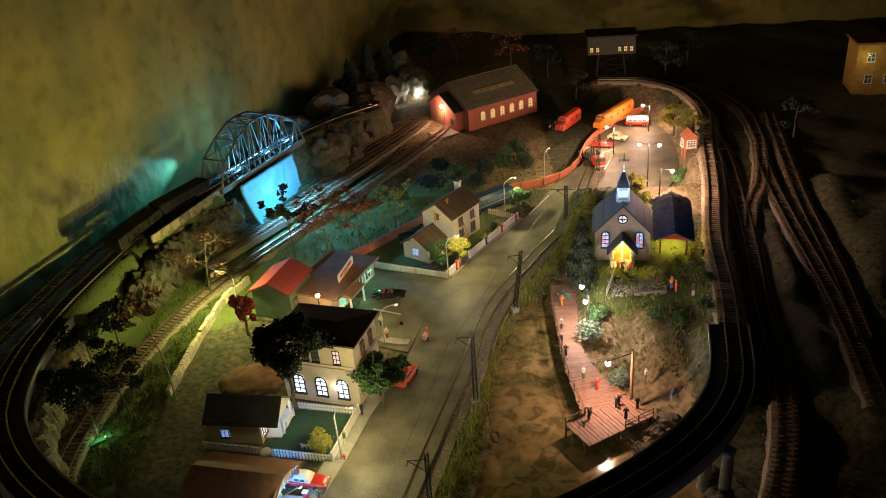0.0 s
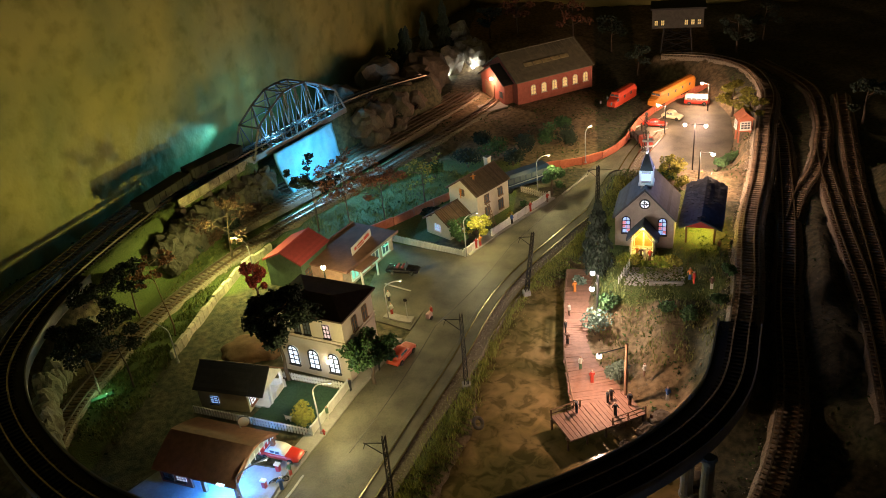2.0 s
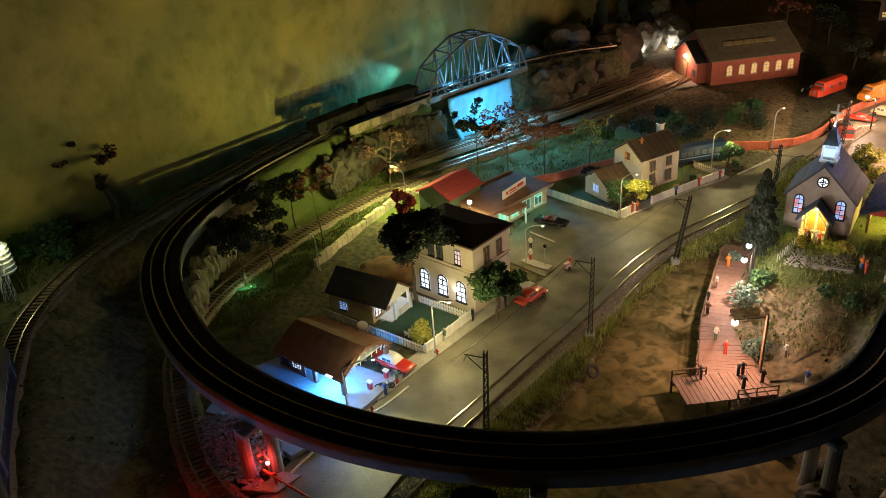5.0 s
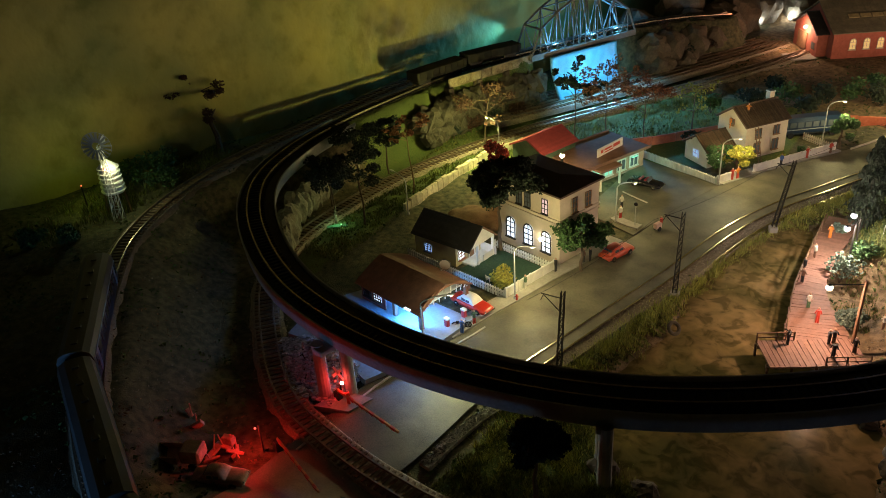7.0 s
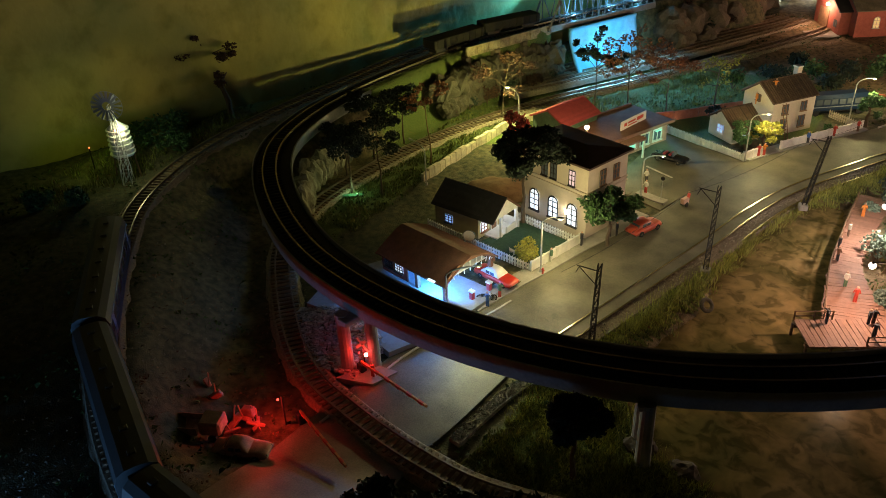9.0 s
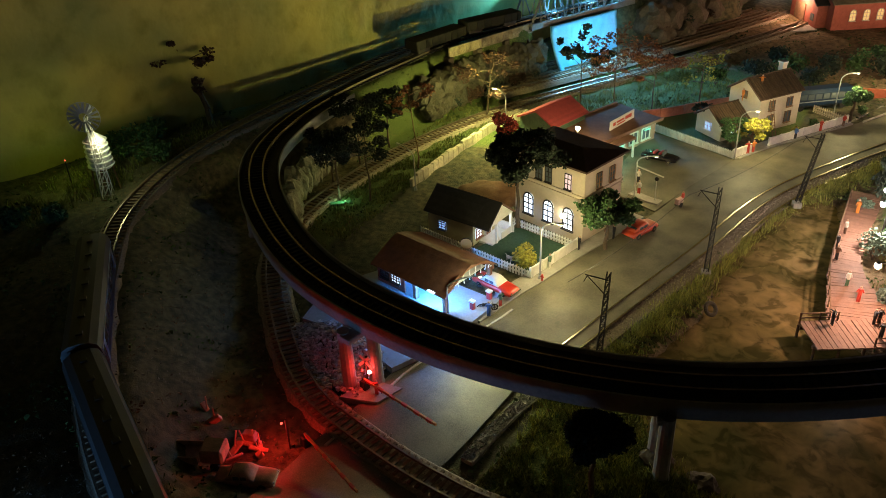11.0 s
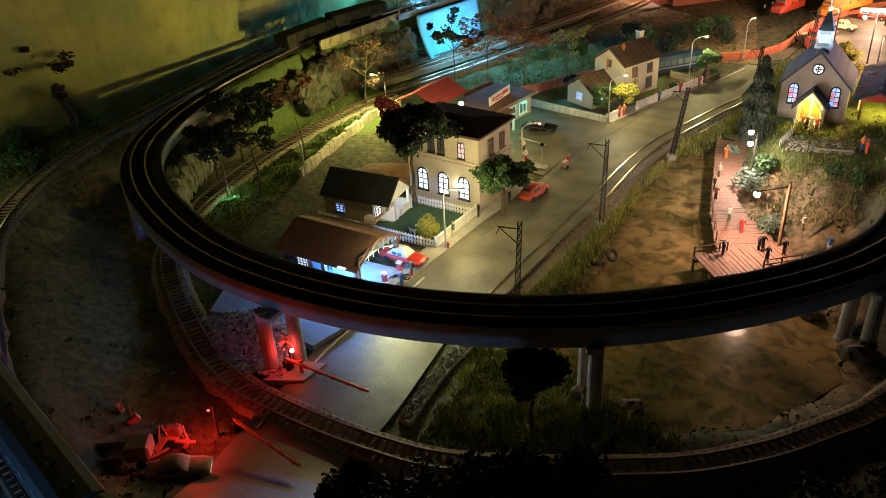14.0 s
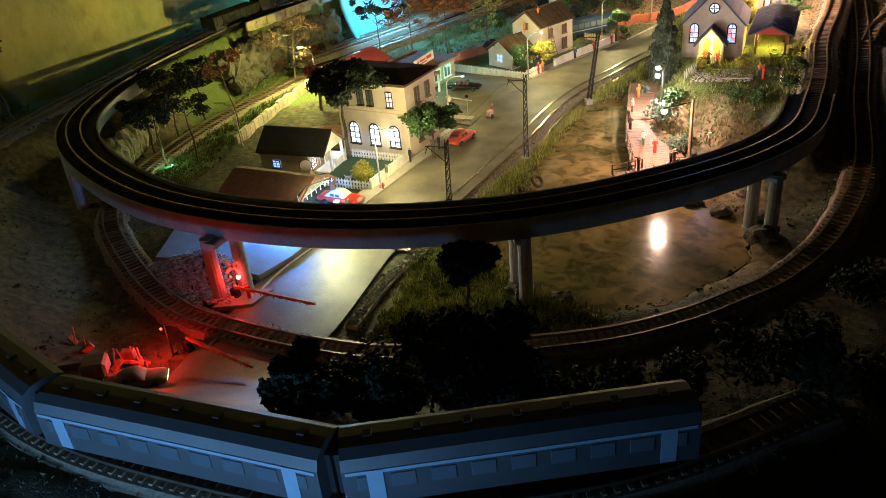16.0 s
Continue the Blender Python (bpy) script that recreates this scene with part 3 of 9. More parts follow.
def pond():
    bm = bmesh.new()
    sheet(bm, POND, -0.03, -0.0065)
    m = bpy.data.materials.new("pond_resin")
    m.use_nodes = True
    nt = m.node_tree
    b = nt.nodes["Principled BSDF"]
    b.inputs["Roughness"].default_value = 0.16
    geo = nt.nodes.new("ShaderNodeNewGeometry")
    out = []
    for scale, detail, dist, stops in ((11, 6, 1.2, ((0.36, (0.14, 0.12, 0.048)), (0.47, (0.2, 0.15, 0.06)), (0.62, (0.34, 0.235, 0.11)))),
                                       (55, 5, 0.8, ((0.38, (0.3, 0.34, 0.25)), (0.5, (0.85, 0.85, 0.8)), (0.66, (1.15, 1.1, 1.0))))):
        n = nt.nodes.new("ShaderNodeTexNoise")
        n.inputs["Scale"].default_value, n.inputs["Detail"].default_value, n.inputs["Distortion"].default_value = scale, detail, dist
        nt.links.new(geo.outputs["Position"], n.inputs["Vector"])
        r = nt.nodes.new("ShaderNodeValToRGB")
        r.color_ramp.elements.new(0.5)
        for e, (pos, col) in zip(r.color_ramp.elements, stops):
            e.position, e.color = pos, (*col, 1)
        nt.links.new(n.outputs["Fac"], r.inputs["Fac"])
        out.append((n, r))
    mul = nt.nodes.new("ShaderNodeMix")
    mul.data_type, mul.blend_type = "RGBA", "MULTIPLY"
    mul.inputs["Factor"].default_value = 0.75
    nt.links.new(out[0][1].outputs["Color"], mul.inputs["A"])
    nt.links.new(out[1][1].outputs["Color"], mul.inputs["B"])
    nt.links.new(mul.outputs["Result"], b.inputs["Base Color"])
    bp = nt.nodes.new("ShaderNodeBump")
    bp.inputs["Strength"].default_value, bp.inputs["Distance"].default_value = 0.16, 0.002
    nt.links.new(out[1][0].outputs["Fac"], bp.inputs["Height"])
    nt.links.new(bp.outputs["Normal"], b.inputs["Normal"])
    structure("water", part("water", bm, m), "murky brown varnished pond water")


pond()


def room():
    m = bpy.data.materials.new("olive_wall_paint")
    m.use_nodes = True
    nt = m.node_tree
    b = nt.nodes["Principled BSDF"]
    b.inputs["Roughness"].default_value = 0.85
    geo = nt.nodes.new("ShaderNodeNewGeometry")
    n1, n2 = nt.nodes.new("ShaderNodeTexNoise"), nt.nodes.new("ShaderNodeTexNoise")
    n1.inputs["Scale"].default_value, n1.inputs["Detail"].default_value = 6, 6
    n2.inputs["Scale"].default_value, n2.inputs["Detail"].default_value = 30, 5
    for n in (n1, n2):
        nt.links.new(geo.outputs["Position"], n.inputs["Vector"])
    r1, r2 = nt.nodes.new("ShaderNodeValToRGB"), nt.nodes.new("ShaderNodeValToRGB")
    r1.color_ramp.elements[0].position, r1.color_ramp.elements[1].position = 0.35, 0.6
    r1.color_ramp.elements[0].color, r1.color_ramp.elements[1].color = (0.24, 0.235, 0.075, 1), (0.43, 0.355, 0.095, 1)
    r2.color_ramp.elements[0].position, r2.color_ramp.elements[1].position = 0.28, 0.5
    r2.color_ramp.elements[0].color, r2.color_ramp.elements[1].color = (0.66, 0.7, 0.58, 1), (1, 1, 1, 1)
    mul = nt.nodes.new("ShaderNodeMix")
    mul.data_type, mul.blend_type = "RGBA", "MULTIPLY"
    mul.inputs["Factor"].default_value = 0.9
    nt.links.new(n1.outputs["Fac"], r1.inputs["Fac"])
    nt.links.new(n2.outputs["Fac"], r2.inputs["Fac"])
    nt.links.new(r1.outputs["Color"], mul.inputs["A"])
    nt.links.new(r2.outputs["Color"], mul.inputs["B"])
    nt.links.new(mul.outputs["Result"], b.inputs["Base Color"])
    bp = nt.nodes.new("ShaderNodeBump")
    bp.inputs["Strength"].default_value, bp.inputs["Distance"].default_value = 0.3, 0.01
    nt.links.new(n2.outputs["Fac"], bp.inputs["Height"])
    nt.links.new(bp.outputs["Normal"], b.inputs["Normal"])
    dark = material("dark_wall_paint", (0.07, 0.07, 0.055), 0.9, var=0.2, scale=5)
    a0, a1 = (wall_x(-1.6), -1.6), (wall_x(2.62), 2.62)
    a1b = (a1[0] + 2.6, a1[1] - 0.3)
    a0b = (a0[0] + 3.4, a0[1])

    def wall(name, p, q, mat, z0=-0.8, z1=1.9, thick=0.08):
        bm = bmesh.new()
        d = Vector((q[0] - p[0], q[1] - p[1]))
        nrm = Vector((-d.y, d.x)).normalized() * thick
        sheet(bm, [p, q, (q[0] + nrm.x, q[1] + nrm.y), (p[0] + nrm.x, p[1] + nrm.y)], z0, z1)
        return part(name, bm, mat)

    structure("wall_west", wall("wall_west", a0, a1, m), "olive ochre painted wall with faint clouds and trees")
    structure("wall_north", wall("wall_north", a1, a1b, m), "olive painted wall in the dark")
    structure("wall_east", wall("wall_east", a1b, a0b, dark), "dark wall")
    structure("wall_south", wall("wall_south", a0b, a0, dark), "dark wall")
    bm = bmesh.new()
    sheet(bm, [(-2.6, -1.8), (3.2, -1.8), (3.2, 2.9), (-2.6, 2.9)], -0.85, -0.8)
    structure("floor", part("floor", bm, dark), "dark floor of the room")
    bm = bmesh.new()
    sheet(bm, [(-2.6, -1.8), (3.2, -1.8), (3.2, 2.9), (-2.6, 2.9)], 1.9, 1.95)
    structure("ceiling", part("ceiling", bm, dark), "dark ceiling of the room")


room()


# ---------------------------------------------------------------- railway
SLEEPER_MESHES = {}


def sleeper_mesh(wood):
    if wood.name not in SLEEPER_MESHES:
        bm = bmesh.new()
        box(bm, 0, 0, 0, 0.0275, 0.003, 0.0022)
        SLEEPER_MESHES[wood.name] = mesh_of("sleeper", bm, wood)
    return SLEEPER_MESHES[wood.name]


def track(name, c, label, bed=True, pieces=True, bright=RAIL, gap=0.0078, sleepers=True, lift=0.0, wood=SLEEPER):
    th = thing(name, 0, 0, 0, 0, label, "track", "tracks of the model railway")
    c = c.copy()
    c[:, 2] += lift
    if bed:
        bm = bmesh.new()
        ribbon(bm, c, [(-0.023, -0.006), (-0.016, 0.0015), (0.016, 0.0015), (0.023, -0.006)])
        part("ballast_bed", bm, BALLAST, th)
    for s in (-1, 1):
        bm = bmesh.new()
        o = s * 0.0083
        ribbon(bm, c, [(o - 0.0009, 0.003), (o - 0.0009, 0.0057), (o + 0.0009, 0.0057), (o + 0.0009, 0.003)])
        part("rail", bm, bright, th)
    if sleepers:
        fine = np.c_[tuple(np.interp(np.arange(0, len(c) - 1, gap / 0.01), np.arange(len(c)), c[:, k]) for k in range(3))]
        n = sides(fine)
        order = np.argsort(np.hypot(fine[:, 0] - 0.0, fine[:, 1] - 0.55))
        near, rest = sorted(order[:280]), sorted(order[280:])
        if pieces:
            me = sleeper_mesh(wood)
            for p, d in zip(fine[near], n[near]):
                piece("sleeper", me, pose(p[0], p[1], p[2] + 0.001, 0, 0, math.degrees(math.atan2(d[1], d[0]))), th)
        if len(rest):
            bm = bmesh.new()
            for p, d in zip(fine[rest], n[rest]):
                box(bm, p[0], p[1], p[2] + 0.001, 0.0275, 0.003, 0.0022, rz=math.degrees(math.atan2(d[1], d[0])))
            tagged(part("sleeper_run", bm, wood, th), kind="stuff")
    return th


DECK = HIGH[np.argmin(np.hypot(HIGH[:, 0] - 0.418, HIGH[:, 1] - 0.89)):np.argmin(np.hypot(HIGH[:, 0] + 0.515, HIGH[:, 1] - 0.97)) + 1]
i0 = np.argmin(np.hypot(HIGH[:, 0] - 0.418, HIGH[:, 1] - 0.89))
track("viaduct_track", DECK, "dark steel rails on sleepers over the viaduct", bed=False, wood=DARK_SLEEPER)
track("main_line", HIGH[:i0 + 1], "rusty model railway track on timber sleepers beside the chapel")
i1 = np.argmin(np.hypot(HIGH[:, 0] + 0.515, HIGH[:, 1] - 0.97))
track("bridge_line", HIGH[i1:], "dark track running over the truss bridge", bed=False, wood=DARK_SLEEPER)
track("valley_track", LOW, "track curving under the viaduct over timber sleepers", pieces=True)
track("outer_track", OUTER, "outer track on a dark embankment", pieces=True)
th = track("street_track", STREET, "tram rails set in the edge of the street beside gravel", bed=True, bright=RAIL_BRIGHT, lift=-0.0015, sleepers=False)
bm = bmesh.new()
ribbon(bm, STREET, [(-0.019, -0.002), (-0.015, 0.0028), (0.0072, 0.0028), (0.0072, -0.002)])
part("street_filling", bm, ASPHALT, th, "worn asphalt between the rails")
bm = bmesh.new()
ribbon(bm, STREET, [(0.0094, -0.004), (0.0094, 0.0018), (0.025, 0.0018), (0.028, -0.004)])
part("gravel_bed", bm, BALLAST, th)
bm = bmesh.new()
ribbon(bm, STREET[STREET[:, 1] > 0.93], [(0.0258, -0.002), (0.0258, 0.0034), (0.0272, 0.0034), (0.0272, -0.002)])
part("edging", bm, RAIL_BRIGHT, th, "thin pale edging rail")
track("siding", SIDE_A, "unlit rusty siding track on dark ground")
track("siding", SIDE_B, "unlit rusty siding track on dark ground")
track("crossover", CROSSOVER, "turnout linking two tracks")
for c in YARD:
    track("yard_track", c, "yard track before the engine shed", lift=0.001)


def viaduct():
    th = thing("viaduct", 0, 0, 0, 0, "curved grey concrete railway viaduct on round piers", "viaduct")
    bm = bmesh.new()
    ribbon(bm, DECK, [(-0.0205, -0.002), (-0.0205, -0.0165), (-0.0185, -0.0185), (0.024, -0.016), (0.0265, -0.012), (0.0265, -0.002), (0.023, -0.0005), (-0.017, -0.0005)])
    bm.normal_update()
    # Upward faces get the near-black deck colour, the others stay grey.
    for f in bm.faces:
        f.material_index = 1 if f.normal.z > 0.6 else 0
    part("deck", bm, [GREY_PAINT, DECK_TOP], th)
    for a, b in ((-0.0205, -0.0222), (0.0265, 0.0284)):
        bm = bmesh.new()
        ribbon(bm, DECK, [(a, -0.003), (b, -0.003), (b, 0.003), (a, 0.003)])
        part("parapet", bm, GREY_PAINT, th)
    for x, y in ((-0.166, 0.497), (-0.146, 0.514), (0.117, 0.546), (0.129, 0.522), (0.335, 0.685), (0.352, 0.668), (-0.43, 0.70), (-0.452, 0.682)):
        k = np.argmin(np.hypot(DECK[:, 0] - x, DECK[:, 1] - y))
        z0 = at_ground(x, y) - 0.004
        bm = bmesh.new()
        rod(bm, (x, y, z0), (x, y, DECK[k, 2] - 0.014), 0.0068, 0.0062, 14)
        rod(bm, (x, y, z0), (x, y, z0 + 0.006), 0.0082, 0.0076, 14)
        part("pier", bm, GREY_PAINT, th, smooth=False)
    for x, y in ((-0.156, 0.5055), (0.123, 0.534), (0.343, 0.676), (-0.441, 0.691)):
        k = np.argmin(np.hypot(DECK[:, 0] - x, DECK[:, 1] - y))
        n = sides(DECK)[k]
        bm = bmesh.new()
        box(bm, x, y, DECK[k, 2] - 0.021, 0.036, 0.014, 0.006, rz=math.degrees(math.atan2(n[1], n[0])), bevel=0.001)
        part("pier_cap", bm, GREY_PAINT, th)


viaduct()


def truss_bridge():
    a, b = np.array((-0.4, 1.381)), np.array((-0.29, 1.63))
    d = (b - a) / np.linalg.norm(b - a)
    length = float(np.linalg.norm(b - a))
    th = thing("truss_bridge", a[0], a[1], 0.096, math.degrees(math.atan2(d[1], d[0])), "dark steel truss railway bridge lit by blue strips", "bridge")
    n, w = 8, 0.025
    xs = [length * u for u in (0.0, 0.085, 0.235, 0.385, 0.5, 0.615, 0.765, 0.915, 1.0)]
    zs = (0.0, 0.05, 0.075, 0.093, 0.095, 0.093, 0.075, 0.05, 0.0)
    for s in (-1, 1):
        for k in range(n):
            x0, x1 = xs[k], xs[k + 1]
            bm = bmesh.new()
            rod(bm, (x0, s * w, zs[k]), (x1, s * w, zs[k + 1]), 0.0027, n=4)
            part("top_chord", bm, BRIDGE_STEEL, th)
            bm = bmesh.new()
            if 0 < k < n - 1:
                mid = (x0 + x1) / 2
                rod(bm, (x0, s * w, zs[k]), (mid, s * w, 0), 0.0015, n=4)
                rod(bm, (mid, s * w, 0), (x1, s * w, zs[k + 1]), 0.0015, n=4)
            if 0 < k:
                rod(bm, (x0, s * w, 0), (x0, s * w, zs[k]), 0.0013, n=4)
            if len(bm.verts):
                part("web", bm, BRIDGE_STEEL, th)
            else:
                bm.free()
        bm = bmesh.new()
        box(bm, length / 2, s * w, -0.007, length, 0.004, 0.011)
        part("bottom_chord", bm, BRIDGE_STEEL, th)
    for k in range(1, n):
        bm = bmesh.new()
        x0 = xs[k]
        rod(bm, (x0, -w, zs[k]), (x0, w, zs[k]), 0.0018, n=4)
        if k < n - 1:
            rod(bm, (x0, -w, zs[k]), (xs[k + 1], w, zs[k + 1]), 0.0012, n=4)
            rod(bm, (x0, w, zs[k]), (xs[k + 1], -w, zs[k + 1]), 0.0012, n=4)
        part("cross_brace", bm, BRIDGE_STEEL, th)
    for k in range(n + 1):
        bm = bmesh.new()
        box(bm, length * k / n, 0, -0.006, 0.004, 2 * w, 0.006)
        part("floor_beam", bm, BRIDGE_STEEL, th)
    for k in range(7):
        bm = bmesh.new()
        box(bm, length * (0.3 + 0.075 * k), 0.0175, 0.0035, 0.011, 0.0045, 0.0016, bevel=0.0004)
        part("light_strip", bm, STRIP_ICE, th, "glowing blue light strip")
    return a, d, length


BR_A, BR_D, BR_L = truss_bridge()

# ---------------------------------------------------------------- kinds of things
def gable_house(name, x, y, z, rz, w, d, h, rise, wall_mat, roof_mat, label, category="house", over=0.004, tiles=9, back_roof=None, ribs=0.0):
    """A house with its ridge along its own x; returns the thing."""
    th = thing(name, x, y, z, rz, label, category)
    bm = bmesh.new()
    prof = [(-d / 2, 0), (d / 2, 0), (d / 2, h), (0, h + rise), (-d / 2, h)]
    lo = [bm.verts.new((-w / 2, p, q)) for p, q in prof]
    hi = [bm.verts.new((w / 2, p, q)) for p, q in prof]
    bm.faces.new(lo[::-1]), bm.faces.new(hi)
    for i in range(5):
        bm.faces.new((lo[i], lo[(i + 1) % 5], hi[(i + 1) % 5], hi[i]))
    bmesh.ops.recalc_face_normals(bm, faces=bm.faces[:])
    part("wall", bm, wall_mat, th)
    slope = math.hypot(d / 2, rise)
    k = (slope + over) / slope
    for s in (-1, 1):
        bm = bmesh.new()
        e = Vector((0, s * d / 2 * k, h + rise - rise * k + 0.0015))
        r = Vector((0, 0, h + rise + 0.0015))
        c = [(-w / 2 - over, e.y, e.z), (w / 2 + over, e.y, e.z), (w / 2 + over, 0, r.z), (-w / 2 - over, 0, r.z)]
        slab(bm, c if s < 0 else c[::-1], 0.0018)
        rm = roof_mat if s < 0 or not back_roof else back_roof
        roof = part("roof", bm, rm, th)
        if ribs:
            rb = bmesh.new()
            for i in range(int((w + 2 * over) / ribs) + 1):
                px = -w / 2 - over + i * ribs
                rod(rb, (px, e.y, e.z + 0.0006), (px, 0, r.z + 0.0006), 0.0009, n=5)
            tagged(part("roof_rib", rb, rm, th), kind="stuff")
        if tiles:
            ang = math.degrees(math.atan2(rise, d / 2))
            me_b = bmesh.new()
            box(me_b, 0, 0, 0, w + 2 * over, slope * k / tiles * 1.12, 0.0007)
            me = mesh_of("roof_course", me_b, rm)
            for i in range(tiles):
                u = (i + 0.5) / tiles
                piece("roof_course", me, pose(0, e.y * (1 - u), e.z + (r.z - e.z) * u + 0.0001, -s * (ang - 1.2), 0, 0), roof)
    bm = bmesh.new()
    rod(bm, (-w / 2 - over, 0, h + rise + 0.0018), (w / 2 + over, 0, h + rise + 0.0018), 0.0014, n=6)
    part("ridge", bm, roof_mat, th)
    return th


def window(th, x, y, z, w, h, face, pane, frame_mat=None, bars=(1, 2), arch=False, depth=0.0014, label=""):
    """A window with frame, bars and pane on a wall that faces 'face' degrees (0: -y, 90: +x, 180: +y, 270: -x); z is its sill."""
    fm = frame_mat or WHITE_PAINT
    m = pose(x, y, z, 0, 0, face)
    win = new("window")
    win.parent = th
    win.matrix_local = m
    n = 8
    outline = [(-w / 2, 0), (w / 2, 0)]
    if arch:
        outline += [(w / 2 * math.cos(a), h - w / 2 + w / 2 * math.sin(a)) for a in np.linspace(0, math.pi, n + 1)]
    else:
        outline += [(w / 2, h), (-w / 2, h)]
    bm = bmesh.new()
    vs = [bm.verts.new((px, -0.0006, pz)) for px, pz in outline]
    vb = [bm.verts.new((px, 0.0006, pz)) for px, pz in outline]
    bm.faces.new(vs), bm.faces.new(vb[::-1])
    for i in range(len(vs)):
        j = (i + 1) % len(vs)
        bm.faces.new((vs[i], vb[i], vb[j], vs[j]))
    bmesh.ops.recalc_face_normals(bm, faces=bm.faces[:])
    part("pane", bm, pane, win)
    bm = bmesh.new()
    t = max(0.0007, w * 0.07)
    pts = [(px, -0.0009, pz) for px, pz in outline]
    for p, q in zip(pts, pts[1:] + pts[:1]):
        rod(bm, p, q, t, n=4)
    for i in range(1, bars[0] + 1):
        px = -w / 2 + w * i / (bars[0] + 1)
        box(bm, px, -0.0009, 0, t * 0.9, 0.001, h)
    for i in range(1, bars[1] + 1):
        box(bm, 0, -0.0009, h * i / (bars[1] + 1), w, 0.001, t * 0.9)
    part("window_frame", bm, fm, win)
    bm = bmesh.new()
    box(bm, 0, -0.0016, -0.0012, w * 1.2, 0.0026, 0.0012)
    part("sill", bm, fm, win)
    return win


def door(th, x, y, z, w, h, face, mat, frame_mat=None):
    m = pose(x, y, z, 0, 0, face)
    dr = new("door")
    dr.parent = th
    dr.matrix_local = m
    bm = bmesh.new()
    box(bm, 0, 0, 0, w, 0.0014, h)
    for sx in (-1, 1):
        for k in (0.1, 0.55):
            box(bm, sx * w * 0.22, -0.0008, h * k, w * 0.3, 0.0006, h * 0.32)
    part("leaf", bm, mat, dr)
    bm = bmesh.new()
    for sx in (-1, 1):
        box(bm, sx * (w / 2 + 0.0007), -0.0006, 0, 0.0014, 0.002, h)
    box(bm, 0, -0.0006, h, w + 0.0028, 0.002, 0.0014)
    part("door_frame", bm, frame_mat or WHITE_PAINT, dr)
    bm = bmesh.new()
    ball(bm, (w * 0.36, -0.0012, h * 0.45), 0.0006)
    part("door_handle", bm, CHROME, dr)
    return dr


def fence(name, a, b, h, mat, label, gap=0.0042, solid=False, z=0.0, group="white picket fences"):
    """A picket fence from a to b (x, y)."""
    d = Vector((b[0] - a[0], b[1] - a[1]))
    th = thing(name, a[0], a[1], z, math.degrees(math.atan2(d.y, d.x)), label, "fence", group)
    L = d.length
    if solid:
        n = max(1, round(L / 0.022))
        bm = bmesh.new()
        box(bm, 0, 0, 0.001, L / n - 0.001, 0.0014, h)
        box(bm, 0, 0, h + 0.001, L / n - 0.001, 0.0024, 0.0012)
        me = mesh_of("panel", bm, mat)
        for i in range(n):
            piece("panel", me, pose(L * (i + 0.5) / n, 0, 0), th)
        bm = bmesh.new()
        box(bm, 0, 0, 0, 0.0028, 0.0028, h + 0.003)
        me = mesh_of("post", bm, mat)
        for i in range(n + 1):
            piece("post", me, pose(L * i / n, 0, 0), th)
        return th
    bm = bmesh.new()
    box(bm, 0, 0, 0, 0.0022, 0.001, h * 0.85)
    rod(bm, (0, 0, h * 0.85), (0, 0, h), 0.0012, 0.0002, 4)
    me = mesh_of("picket", bm, mat)
    n = max(2, round(L / gap))
    for i in range(n + 1):
        piece("picket", me, pose(L * i / n, 0, 0, 0, 0, 0), th)
    for k in (0.25, 0.65):
        bm = bmesh.new()
        box(bm, L / 2, 0.0008, h * k, L, 0.0009, 0.0016)
        part("rail", bm, mat, th)
    return th


def leaves(bm, at, r, n, size, rng, squash=0.8, mi=0, hollow=0.35):
    """Many small bent leaf clumps scattered in an uneven crown."""
    for _ in range(n):
        v = Vector((rng.gauss(0, 1), rng.gauss(0, 1), rng.gauss(0, 1))).normalized()
        u = r * (hollow + (1 - hollow) * rng.random() ** 0.6) * (0.85 + 0.3 * noise.noise(v * 2.3 + Vector(at) * 60))
        p = Vector(at) + Vector((v.x * u, v.y * u, v.z * u * squash))
        a = Vector((rng.gauss(0, 1), rng.gauss(0, 1), rng.gauss(0, 0.6))).normalized() * size * rng.uniform(0.6, 1.3)
        b = a.cross(Vector((rng.gauss(0, 1), rng.gauss(0, 1), rng.gauss(0, 1)))).normalized() * size * rng.uniform(0.5, 1.1)
        c = a.cross(b).normalized() * size * 0.5
        q = [bm.verts.new(p + w) for w in (a, b, -a, -b, c)]
        for f in ((0, 1, 4), (1, 2, 4), (2, 3, 4), (3, 0, 4)):
            bm.faces.new([q[i] for i in f]).material_index = mi


